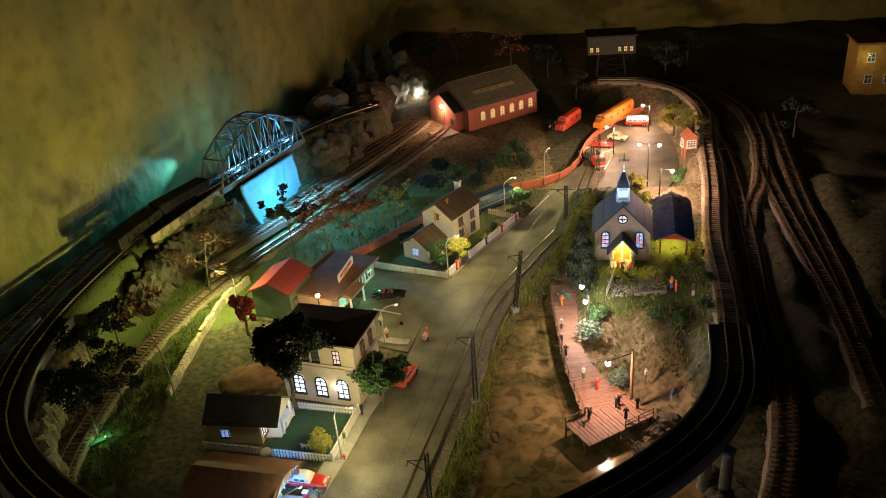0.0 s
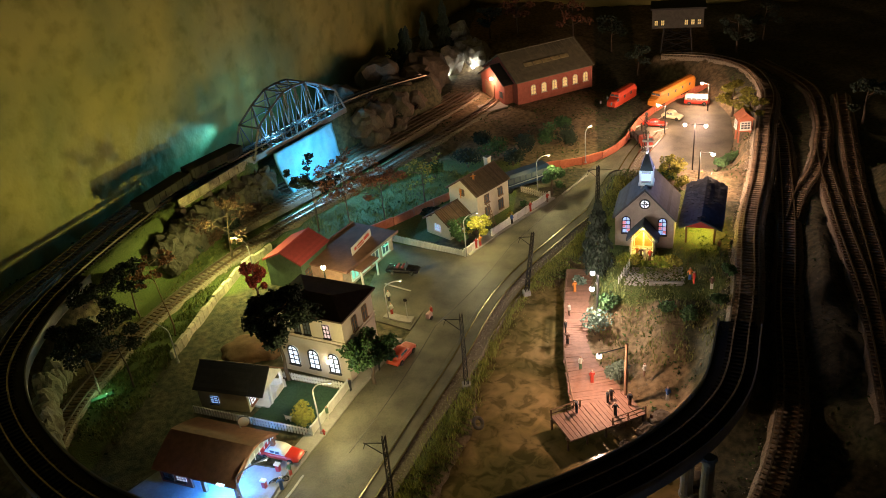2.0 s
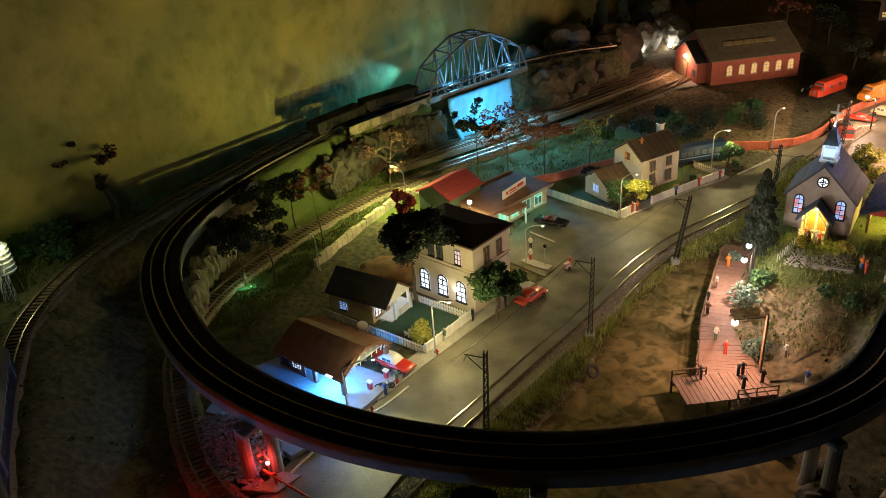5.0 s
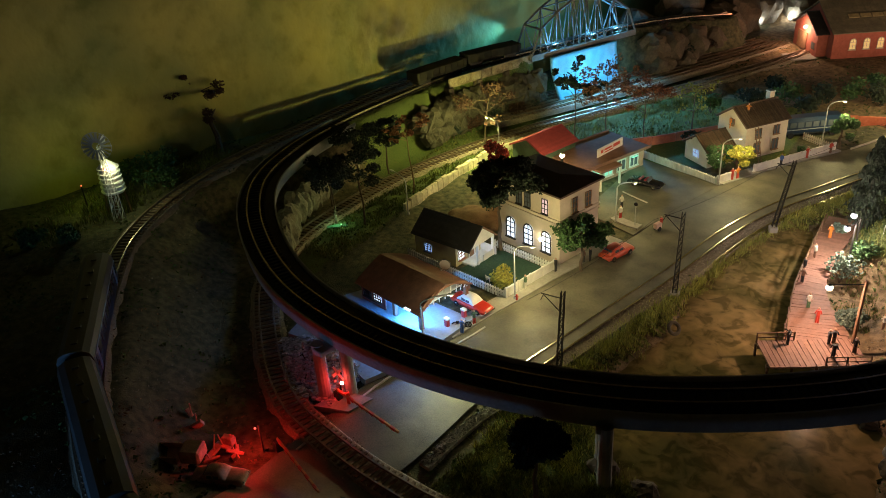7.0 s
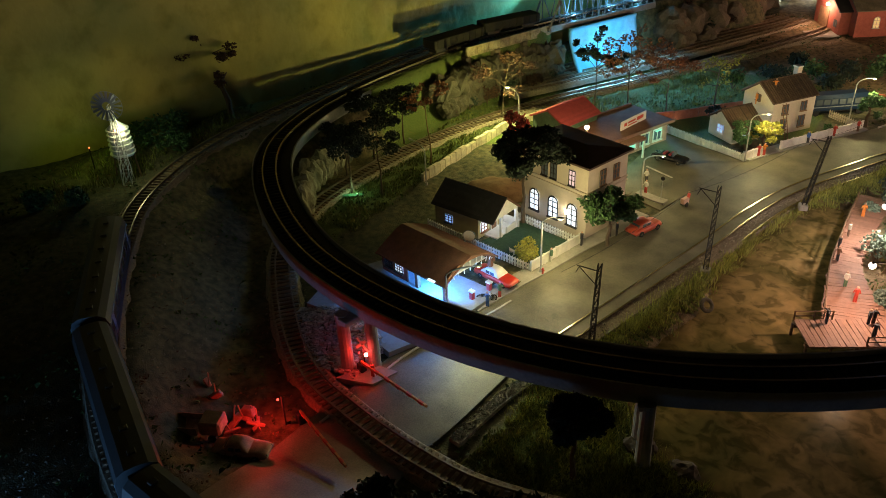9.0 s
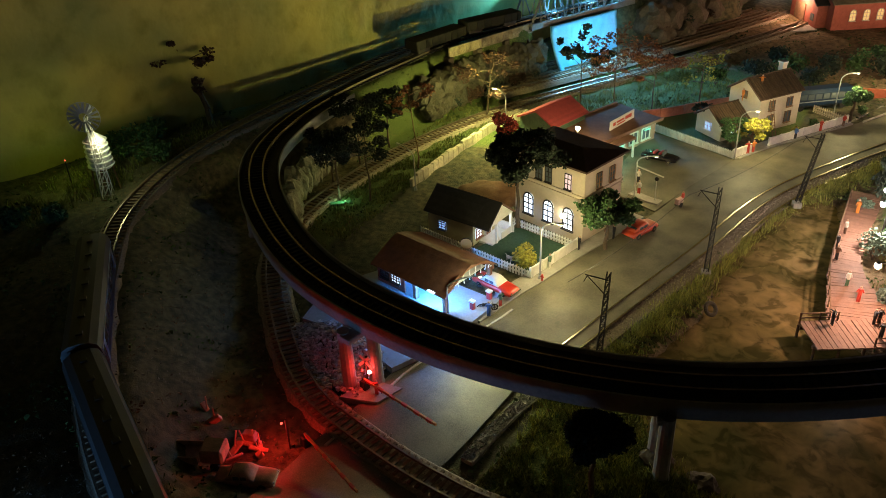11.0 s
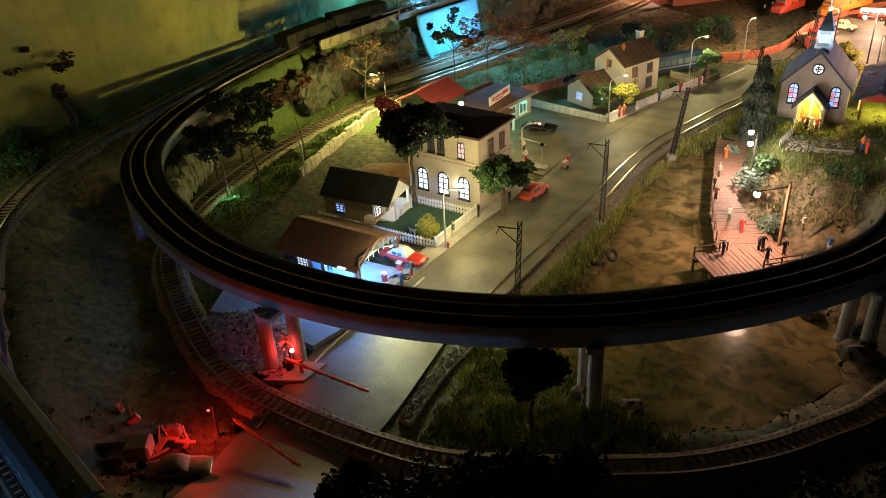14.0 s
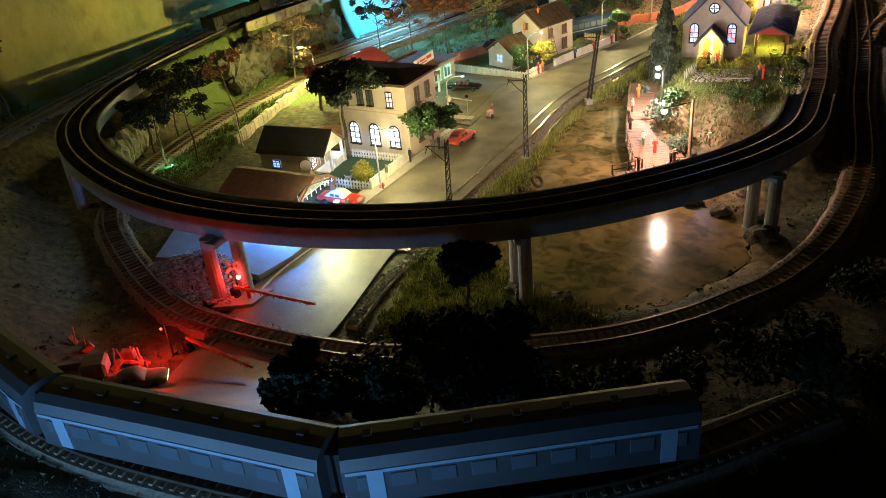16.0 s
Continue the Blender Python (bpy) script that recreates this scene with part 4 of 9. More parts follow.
def tree(name, x, y, z, height, spread, leaf, label, seed, bark=None, clumps=7, trunk=0.0022, per=60, size=0.0022, lean=(0, 0), flat=0.6, bare=0.45, sprays=False, group="model trees", turn=None):
    """A tree with a tapered trunk, limbs and a crown of leaf clumps."""
    rng = random.Random(seed)
    angle = rng.uniform(0, 360)
    th = thing(name, x, y, z, angle if turn is None else turn, label, "tree", group)
    bark = bark or BARK
    bm = bmesh.new()
    pts = [Vector((0, 0, -0.003))]
    for k in range(1, 7):
        u = k / 6
        pts.append(Vector((lean[0] * u * u + rng.uniform(-1, 1) * 0.0018, lean[1] * u * u + rng.uniform(-1, 1) * 0.0018, height * 0.88 * u)))
    for k in range(6):
        rod(bm, pts[k], pts[k + 1], trunk * (1.25 - k / 6), trunk * (1.25 - (k + 1) / 6), 7)
    ends = []
    for k in range(clumps):
        a = 2 * math.pi * (k + rng.random() * 0.7) / clumps
        u = bare + (1 - bare) * rng.random()
        i = min(5, int(u * 6))
        p = pts[i].lerp(pts[i + 1], u * 6 - i) if i < 6 else pts[-1]
        e = p + Vector((math.cos(a) * spread * rng.uniform(0.4, 0.95), math.sin(a) * spread * rng.uniform(0.4, 0.95), height * rng.uniform(0.05, 0.24) * (1.15 - u)))
        mid = p.lerp(e, 0.5) + Vector((0, 0, height * 0.03))
        rod(bm, p, mid, trunk * 0.5, trunk * 0.35, 5)
        rod(bm, mid, e, trunk * 0.35, trunk * 0.15, 5)
        for _ in range(2):
            t2 = e + Vector((rng.uniform(-1, 1), rng.uniform(-1, 1), rng.uniform(0, 1))) * spread * 0.3
            rod(bm, mid, t2, trunk * 0.22, trunk * 0.1, 4)
            if sprays:
                ends.append(t2)
        ends.append(e)
    ends.append(pts[-1])
    part("trunk", bm, bark, th)
    bm = bmesh.new()
    for e in ends:
        leaves(bm, e, spread * (0.2 if sprays else 0.42) * rng.uniform(0.7, 1.2), per, size, rng, flat)
    part("crown", bm, leaf, th)
    return th


def cypress(x, y, z, height, r, seed):
    rng = random.Random(seed)
    th = thing("cypress_tree", x, y, z, 0, "tall narrow dark green cypress tree", "tree", "model trees")
    bm = bmesh.new()
    rod(bm, (0, 0, -0.003), (0, 0, height * 0.9), 0.002, 0.0005, 7)
    part("trunk", bm, BARK, th)
    bm = bmesh.new()
    for _ in range(2600):
        u = rng.random() ** 1.15
        rr = r * (1 - u) ** 0.6 * (0.65 + 0.45 * rng.random()) * (0.9 + 0.25 * math.sin(u * 30 + seed))
        a = rng.uniform(0, 2 * math.pi)
        p = Vector((math.cos(a) * rr, math.sin(a) * rr, height * (0.06 + 0.94 * u)))
        s = 0.003
        q = [bm.verts.new(p + Vector((rng.uniform(-s, s), rng.uniform(-s, s), rng.uniform(-s, s) * 1.4))) for _ in range(3)]
        q.append(bm.verts.new(p + Vector((0, 0, s * 1.5))))
        for f in ((0, 1, 2), (0, 1, 3), (1, 2, 3), (2, 0, 3)):
            bm.faces.new([q[i] for i in f])
    part("crown", bm, LEAF_DARK, th)


def bush(x, y, z, r, leaf, label, seed, n=220, size=0.0022, name="bush"):
    rng = random.Random(seed)
    th = thing(name, x, y, z, 0, label, "bush", "model bushes")
    bm = bmesh.new()
    for _ in range(4):
        a = rng.uniform(0, 6.28)
        rod(bm, (0, 0, -0.002), (math.cos(a) * r * 0.4, math.sin(a) * r * 0.4, r * 0.8), 0.0009, 0.0004, 5)
    part("stem", bm, BARK, th)
    bm = bmesh.new()
    for k in range(5):
        leaves(bm, (rng.uniform(-0.5, 0.5) * r, rng.uniform(-0.5, 0.5) * r, r * rng.uniform(0.5, 1.0)), r * 0.62, n // 5, size, rng, 0.8)
    part("foliage", bm, leaf, th)
    return th


def street_lamp(x, y, z, rz, height=0.075, reach=0.018, bulb=None, label="curved pale street lamp with a lit head", watts=0.1, colour=WARM, shaded=False):
    """A post with a swan neck towards its own +x."""
    th = thing("street_lamp", x, y, z, rz, label, "lamp", "street lamps")
    bm = bmesh.new()
    rod(bm, (0, 0, 0), (0, 0, 0.004), 0.0024, 0.0016, 8)
    rod(bm, (0, 0, 0), (0, 0, height * 0.84), 0.0011, 0.0009, 8)
    part("post", bm, LAMP_POST, th)
    bm = bmesh.new()
    arc = [(reach * (1 - math.cos(a)) * 0.9, 0, height * 0.84 + height * 0.16 * math.sin(a)) for a in np.linspace(0, math.pi / 2 * 1.15, 9)]
    tube(bm, arc, 0.0008, 6)
    part("neck", bm, LAMP_POST, th)
    end = Vector(arc[-1])
    bm = bmesh.new()
    box(bm, end.x + 0.001, 0, end.z - 0.0006, 0.0075, 0.0036, 0.0014, bevel=0.0005)
    part("head", bm, LAMP_POST, th)
    bm = bmesh.new()
    ball(bm, (end.x + 0.0015, 0, end.z - 0.0012), 0.0017, 1, 0.6)
    part("bulb", bm, bulb or BULB_WARM, th, "glowing warm bulb")
    at = th.matrix_world @ Vector((end.x + 0.0015, 0, end.z - 0.0045))
    if shaded:
        spot_lamp("street_lamp_light", at, at - Vector((0.012, 0.004, 0.1)), watts, colour, 150, 0.4, 0.002)
    else:
        point_lamp("street_lamp_light", at, watts, colour, 0.002)
    return th


def globe_lamp(x, y, z, height, arms, watts, colour=PINK, bulb=None, label="dark post with bare glowing globe lamps", timber=False):
    th = thing("globe_lamp", x, y, z, 0, label, "lamp", "globe lamps")
    bm = bmesh.new()
    rod(bm, (0, 0, -0.004), (0, 0, height), 0.0014 if not timber else 0.0022, 0.0011 if not timber else 0.0017, 7)
    part("post", bm, TIMBER if timber else DARK_METAL, th)
    for ax, ay, dz in arms:
        bm = bmesh.new()
        rod(bm, (0, 0, height - 0.004), (ax, ay, height + dz + 0.003), 0.0007, n=5)
        part("arm", bm, DARK_METAL, th)
        bm = bmesh.new()
        ball(bm, (ax, ay, height + dz), 0.0034, 2)
        part("globe", bm, bulb or BULB_PINK, th, "glowing globe")
        bm = bmesh.new()
        rod(bm, (ax, ay, height + dz + 0.0025), (ax, ay, height + dz + 0.0045), 0.0022, 0.0008, 8)
        part("cap", bm, DARK_METAL, th)
        point_lamp("globe_light", (x + ax, y + ay, z + height + dz - 0.0065), watts, colour, 0.003)
    return th


def catenary_mast(x, y, z, height, rz, lean=0.0, label="dark lattice catenary mast with a bracket"):
    """A lattice mast whose bracket reaches to its own -x."""
    th = thing("catenary_mast", x, y, z, rz, label, "mast", "catenary masts")
    bm = bmesh.new()
    box(bm, 0, 0, -0.003, 0.011, 0.011, 0.008, bevel=0.001)
    part("footing", bm, CONCRETE, th, "pale concrete footing")
    bm = bmesh.new()
    w0, w1 = 0.0026, 0.0017
    top = lambda sx, sy, u: Vector((sx * (w0 + (w1 - w0) * u) + lean * u, sy * (w0 + (w1 - w0) * u), height * u))
    for sx in (-1, 1):
        for sy in (-1, 1):
            rod(bm, top(sx, sy, 0.02), top(sx, sy, 1), 0.0006, n=4)
    n = 12
    for k in range(n):
        for s in (-1, 1):
            rod(bm, top(-1, s, k / n), top(1, s, (k + 1) / n), 0.0004, n=4)
            rod(bm, top(s, -1, k / n), top(s, 1, (k + 1) / n), 0.0004, n=4)
            rod(bm, top(-1, s, k / n), top(1, s, k / n), 0.0004, n=4)
    part("lattice", bm, DARK_METAL, th)
    bm = bmesh.new()
    a = Vector((lean, 0, height * 0.93))
    rod(bm, a, a + Vector((-0.021, 0, 0.003)), 0.0006, n=5)
    rod(bm, a + Vector((0, 0, -0.018)), a + Vector((-0.019, 0, 0.002)), 0.0005, n=5)
    rod(bm, a + Vector((-0.019, 0, 0.002)), a + Vector((-0.022, 0, -0.005)), 0.0004, n=5)
    part("bracket", bm, DARK_METAL, th)
    return th


def figurine(x, y, z, rz, top, legs, label, h=0.02, arm=0.3, hat=None):
    """One small painted figure, one plain mesh."""
    bm = bmesh.new()
    s = h / 0.02
    for k in (-1, 1):
        rod(bm, (k * 0.0011 * s, 0, 0), (k * 0.0009 * s, 0, 0.0095 * s), 0.001 * s, 0.0012 * s, 6, 1)
        rod(bm, (k * 0.0022 * s, 0, 0.0155 * s), (k * (0.0024 + 0.003 * arm) * s, -0.002 * arm * s, (0.0155 - 0.006 * (1 - arm)) * s), 0.0008 * s, 0.0006 * s, 5, 0)
    rod(bm, (0, 0, 0.009 * s), (0, 0, 0.0163 * s), 0.0019 * s, 0.0022 * s, 8, 0)
    ball(bm, (0, 0, 0.0184 * s), 0.0015 * s, 1, 1.1, 2)
    if hat:
        rod(bm, (0, 0, 0.0192 * s), (0, 0, 0.0204 * s), 0.0018 * s, 0.0012 * s, 8, 3)
    ob = part("figurine", bm, [top, legs, SKIN] + ([hat] if hat else []))
    ob.matrix_world = pose(x, y, z, 0, 0, rz)
    return tagged(ob, label, "figurine", "small painted figures")


def car(x, y, z, rz, body, roof, label, L=0.055, W=0.0205, H=0.0165, style="sedan", category="car"):
    """A rounded 1950s car pointing along its own +x, with parts."""
    th = thing("car", x, y, z, rz, label, category, "model cars")
    hl, w = L / 2, W / 2
    base = 0.0035
    belt = H * 0.58

    def loft(sections, mat, name, lab=""):
        bm = bmesh.new()
        rows = []
        for px, hw, z0, z1, tuck in sections:
            rows.append([bm.verts.new((px, hw * a, zz)) for a, zz in ((-1, z0), (-1, z0 + (z1 - z0) * 0.55), (-tuck, z1 - (z1 - z0) * 0.12), (-tuck * 0.72, z1), (tuck * 0.72, z1), (tuck, z1 - (z1 - z0) * 0.12), (1, z0 + (z1 - z0) * 0.55), (1, z0))])
        for a, b in zip(rows[:-1], rows[1:]):
            for i in range(8):
                bm.faces.new((a[i], a[(i + 1) % 8], b[(i + 1) % 8], b[i]))
        bm.faces.new(rows[0][::-1]), bm.faces.new(rows[-1])
        bmesh.ops.recalc_face_normals(bm, faces=bm.faces[:])
        return part(name, bm, mat, th, lab, smooth=True)

    if style == "van":
        loft([(-hl, w * 0.9, base, H * 0.55, 0.92), (-hl * 0.94, w, base, H * 0.6, 0.95), (hl * 0.92, w, base, H * 0.6, 0.95), (hl, w * 0.86, base, H * 0.5, 0.9)], body, "body")
        loft([(-hl * 0.95, w * 0.93, H * 0.56, H * 0.93, 0.9), (-hl * 0.88, w * 0.97, H * 0.56, H, 0.9), (hl * 0.8, w * 0.97, H * 0.56, H, 0.9), (hl * 0.93, w * 0.9, H * 0.56, H * 0.88, 0.85)], roof, "cabin")
        g = [(-hl * 0.8, hl * 0.75)]
    else:
        loft([(-hl, w * 0.8, base + 0.001, belt * 0.8, 0.85), (-hl * 0.93, w * 0.93, base, belt * 0.93, 0.9), (-hl * 0.5, w, base, belt, 0.93), (hl * 0.25, w, base, belt, 0.93), (hl * 0.8, w * 0.95, base, belt * 0.93, 0.85), (hl * 0.95, w * 0.88, base, belt * 0.82, 0.8), (hl, w * 0.75, base + 0.001, belt * 0.68, 0.8)], body, "body")
        if style != "open":
            back = -0.75 if style == "coupe" else -0.62
            loft([(hl * back, w * 0.78, belt * 0.95, belt * 1.02, 0.9), (hl * (back + 0.3), w * 0.82, belt * 0.95, H * 0.96, 0.78), (-hl * 0.02, w * 0.82, belt * 0.95, H, 0.78), (hl * 0.14, w * 0.82, belt * 0.95, H * 0.97, 0.78), (hl * 0.36, w * 0.84, belt * 0.95, belt * 1.0, 0.9)], roof, "cabin")
            g = [(hl * (back + 0.28), hl * 0.14)]
        else:
            g = []
            bm = bmesh.new()
            box(bm, -hl * 0.15, 0, belt * 0.94, hl * 0.75, W * 0.72, 0.0012)
            part("seat_well", bm, RUBBER, th, "dark open seat well")
            for px in (-0.3, 0.02):
                bm = bmesh.new()
                box(bm, hl * px, 0, belt, 0.004, W * 0.66, 0.0034, bevel=0.001)
                part("seat", bm, paint("car_seat_red", (0.35, 0.03, 0.04), 0.6), th, "red seat")
            bm = bmesh.new()
            slab(bm, [(hl * 0.26, -w * 0.8, belt), (hl * 0.26, w * 0.8, belt), (hl * 0.18, w * 0.7, H * 0.9), (hl * 0.18, -w * 0.7, H * 0.9)], 0.0005)
            part("windscreen", bm, GLASS_DARK, th)
    for x0, x1 in g:
        zt, zb = H * 0.9, belt * 1.06
        wy = w * (0.99 if style == "van" else 0.83)
        n = 4 if style == "van" else 2
        for s in (-1, 1):
            for i in range(n):
                a, b = x0 + (x1 - x0) * (i + 0.08) / n, x0 + (x1 - x0) * (i + 0.92) / n
                bm = bmesh.new()
                box(bm, (a + b) / 2, s * wy * 0.9, zb, b - a, w * 0.16, (zt - zb) * (0.7 if style != "van" else 0.6))
                part("side_window", bm, GLASS_DARK, th)
        if style != "van":
            for px, pw, slope in ((hl * 0.265, 1, 32), (hl * (0 - 0.7 if style == "coupe" else -0.56), -1, -38)):
                bm = bmesh.new()
                box(bm, px, 0, belt * 1.02, 0.0008, w * 1.22, (zt - zb) * 1.0, ry=-slope)
                part("windscreen" if pw > 0 else "rear_window", bm, GLASS_DARK, th)
        else:
            bm = bmesh.new()
            box(bm, hl * 0.9, 0, H * 0.62, 0.001, w * 1.5, H * 0.24, ry=-12)
            part("windscreen", bm, GLASS_DARK, th)
    r = H * 0.21
    for px in (-0.58, 0.6):
        for s in (-1, 1):
            wh = new("wheel")
            wh.parent = th
            wh.matrix_local = pose(hl * px, s * (w - 0.0012), r)
            bm = bmesh.new()
            rod(bm, (0, -0.0015, 0), (0, 0.0015, 0), r, n=14)
            part("tyre", bm, RUBBER, wh)
            bm = bmesh.new()
            rod(bm, (0, s * 0.001, 0), (0, s * 0.0019, 0), r * 0.55, r * 0.4, n=10)
            part("hubcap", bm, CHROME, wh)
    for sx in (-1, 1):
        bm = bmesh.new()
        box(bm, sx * hl * 1.0, 0, base + 0.0005, 0.0014, W * 0.92, 0.0016, bevel=0.0004)
        part("bumper", bm, CHROME, th, "chrome bumper")
    for s in (-1, 1):
        bm = bmesh.new()
        ball(bm, (hl * 0.965, s * w * 0.62, belt * 0.62), 0.0013, 1)
        part("headlight", bm, CHROME, th)
    return th

# ---------------------------------------------------------------- the town
def station():
    w, d, h = 0.108, 0.075, 0.098
    th = thing("town_house", -0.1075, 0.893, 0, -16, "two-storey cream house with arched lit windows and dark brown roof", "house")
    bm = bmesh.new()
    box(bm, 0, 0, 0, w, d, h)
    part("wall", bm, CREAM, th)
    bm = bmesh.new()
    e = 0.005
    base = [(-w / 2 - e, -d / 2 - e), (w / 2 + e, -d / 2 - e), (w / 2 + e, d / 2 + e), (-w / 2 - e, d / 2 + e)]
    lo = [bm.verts.new((*p, h)) for p in base]
    mid = [bm.verts.new((*p, h + 0.0025)) for p in base]
    top = [bm.verts.new(p) for p in ((-0.02, 0, h + 0.009), (0.02, 0, h + 0.009))]
    bm.faces.new(lo[::-1])
    for i in range(4):
        bm.faces.new((lo[i], lo[(i + 1) % 4], mid[(i + 1) % 4], mid[i]))
    bm.faces.new((mid[0], mid[1], top[1], top[0])), bm.faces.new((mid[1], mid[2], top[1]))
    bm.faces.new((mid[2], mid[3], top[0], top[1])), bm.faces.new((mid[3], mid[0], top[0]))
    part("roof", bm, MAROON_ROOF, th)
    for z in (0.058, 0.063, 0.094):
        bm = bmesh.new()
        box(bm, 0, 0, z, w + 0.003, d + 0.003, 0.0018)
        part("cornice", bm, CREAM, th)
    for i, x in enumerate((-0.031, 0.001, 0.032)):
        window(th, x, -d / 2 - 0.0006, 0.013, 0.0155, 0.03, 0, PANE_WHITE, DARK_METAL, (1, 3), arch=True)
    for x in (-0.04, -0.015, 0.0, 0.03):
        window(th, x, -d / 2 - 0.0006, 0.068, 0.0095, 0.02, 0, PANE_PINK if x > 0.02 else GLASS_DARK, DARK_METAL, (1, 2))
    for y in (-0.011, 0.015):
        window(th, w / 2 + 0.0006, y, 0.068, 0.0105, 0.02, 90, GLASS_DARK, TIMBER, (1, 2))
        window(th, w / 2 + 0.0006, y, 0.016, 0.012, 0.026, 90, GLASS_DARK, TIMBER, (1, 2), arch=True)
    bm = bmesh.new()
    ball(bm, (0.0245, -d / 2 - 0.003, 0.03), 0.0026, 2)
    part("window_bulb", bm, BULB_WARM, th, "glaring bulb at the arched window")
    point_lamp("window_bulb_light", th.matrix_world @ Vector((0.0245, -d / 2 - 0.008, 0.031)), 0.005, (1.0, 0.9, 0.7), 0.002)
    spot_lamp("window_bulb_beam", th.matrix_world @ Vector((0.0245, -d / 2 - 0.0055, 0.03)), (0.08, 0.42, 0.088), 1.6, (1.0, 0.88, 0.48), 37, 1.0, 0.002)


station()


def cottage():
    # Lamplight is put into the roof colour: back slope brown, front slope black.
    th = gable_house("cottage", -0.215, 0.812, 0, -7, 0.07, 0.054, 0.031, 0.022, material("ochre_render", (0.42, 0.36, 0.2), 0.85, var=0.15), BLACK_ROOF, "small cottage with black front and lit brown back roof slopes, lit white porch", tiles=8, back_roof=BROWN_ROOF)
    window(th, -0.012, -0.0276, 0.01, 0.011, 0.0105, 0, PANE_BLUE, DARK_METAL, (1, 2))
    window(th, 0.0356, -0.0165, 0.008, 0.012, 0.013, 90, PANE_WHITE, material("brown_shutter", (0.22, 0.08, 0.04), 0.7), (1, 2))
    door(th, 0.0356, 0.004, 0.001, 0.011, 0.022, 90, TIMBER)
    bm = bmesh.new()
    box(bm, 0.046, 0.005, 0, 0.02, 0.042, 0.003)
    part("porch_floor", bm, WHITE_WALL, th, "white porch floor")
    bm = bmesh.new()
    slab(bm, [(0.039, -0.0305, 0.0302), (0.06, -0.0305, 0.0302), (0.06, 0.0, 0.0555), (0.039, 0.0, 0.0555)], 0.0018)
    part("porch_roof", bm, BLACK_ROOF, th)
    # Back porch slope repeats the brown that shows lamplight.
    bm = bmesh.new()
    slab(bm, [(0.06, 0.0305, 0.0302), (0.039, 0.0305, 0.0302), (0.039, 0.0, 0.0555), (0.06, 0.0, 0.0555)], 0.0018)
    part("porch_roof", bm, BROWN_ROOF, th)
    bm = bmesh.new()
    v = [bm.verts.new(p) for p in ((0.0585, -0.026, 0.031), (0.0585, 0.026, 0.031), (0.0585, 0, 0.0525), (0.057, -0.026, 0.031), (0.057, 0.026, 0.031), (0.057, 0, 0.0525))]
    for f in ((0, 1, 2), (5, 4, 3), (0, 3, 4, 1), (1, 4, 5, 2), (2, 5, 3, 0)):
        bm.faces.new([v[i] for i in f])
    part("gable_board", bm, WHITE_PAINT, th, "white gable board")
    for y in (-0.008, 0.024):
        bm = bmesh.new()
        box(bm, 0.0565, y, 0.002, 0.003, 0.003, 0.03)
        part("porch_post", bm, WHITE_PAINT, th, "white porch post")
    bm = bmesh.new()
    box(bm, 0.046, 0.026, 0.002, 0.028, 0.002, 0.012)
    box(bm, 0.0565, 0.014, 0.002, 0.002, 0.022, 0.009)
    part("porch_wall", bm, WHITE_WALL, th)
    p = th.matrix_world @ Vector((0.046, 0.006, 0.028))
    bm = bmesh.new()
    ball(bm, (0.046, 0.006, 0.031), 0.0014, 1)
    part("porch_bulb", bm, BULB_WHITE, th, "small white porch bulb")
    point_lamp("porch_light", p, 0.012, COLD, 0.0015)
    bm = bmesh.new()
    sheet(bm, [(-0.178, 0.772), (-0.092, 0.748), (-0.072, 0.826), (-0.155, 0.845)], -0.003, 0.0015)
    structure("lawn", part("lawn", bm, material("lawn_flock", (0.03, 0.075, 0.04), 0.95, var=0.4, scale=400, bump=1.0)), "flat dark green lawn")
    fence("picket_fence", (-0.257, 0.778), (-0.089, 0.743), 0.0125, WHITE_PAINT, "white wooden picket fence along the lawn")
    fence("picket_fence", (-0.068, 0.829), (-0.165, 0.851), 0.012, WHITE_PAINT, "white picket fence between lawn and town house")
    fence("board_fence", (-0.089, 0.743), (-0.067, 0.829), 0.0135, WHITE_PAINT, "white boarded fence beside the pavement", solid=True)


cottage()


def dog(x, y, rz):
    bm = bmesh.new()
    rod(bm, (-0.004, 0, 0.0045), (0.004, 0, 0.005), 0.0016, 0.0018, 8)
    for sx in (-0.0032, 0.0032):
        for sy in (-0.001, 0.001):
            rod(bm, (sx, sy, 0), (sx, sy, 0.0045), 0.0006, 0.0007, 5)
    ball(bm, (0.0055, 0, 0.0072), 0.0015, 1)
    rod(bm, (0.006, 0, 0.0068), (0.0078, 0, 0.0064), 0.0008, 0.0005, 5)
    rod(bm, (-0.004, 0, 0.005), (-0.0065, 0, 0.0072), 0.0006, 0.0003, 5)
    ob = part("dog_figure", bm, paint("dog_white", (0.55, 0.5, 0.42), 0.8))
    ob.matrix_world = pose(x, y, 0.0015, 0, 0, rz)
    tagged(ob, "small white toy dog standing on the lawn", "toy dog")


dog(-0.128, 0.768, -20)
bush(-0.102, 0.766, 0.001, 0.019, LEAF_YELLOW, "yellow-green bush inside the fence", 11, n=900, size=0.0017)


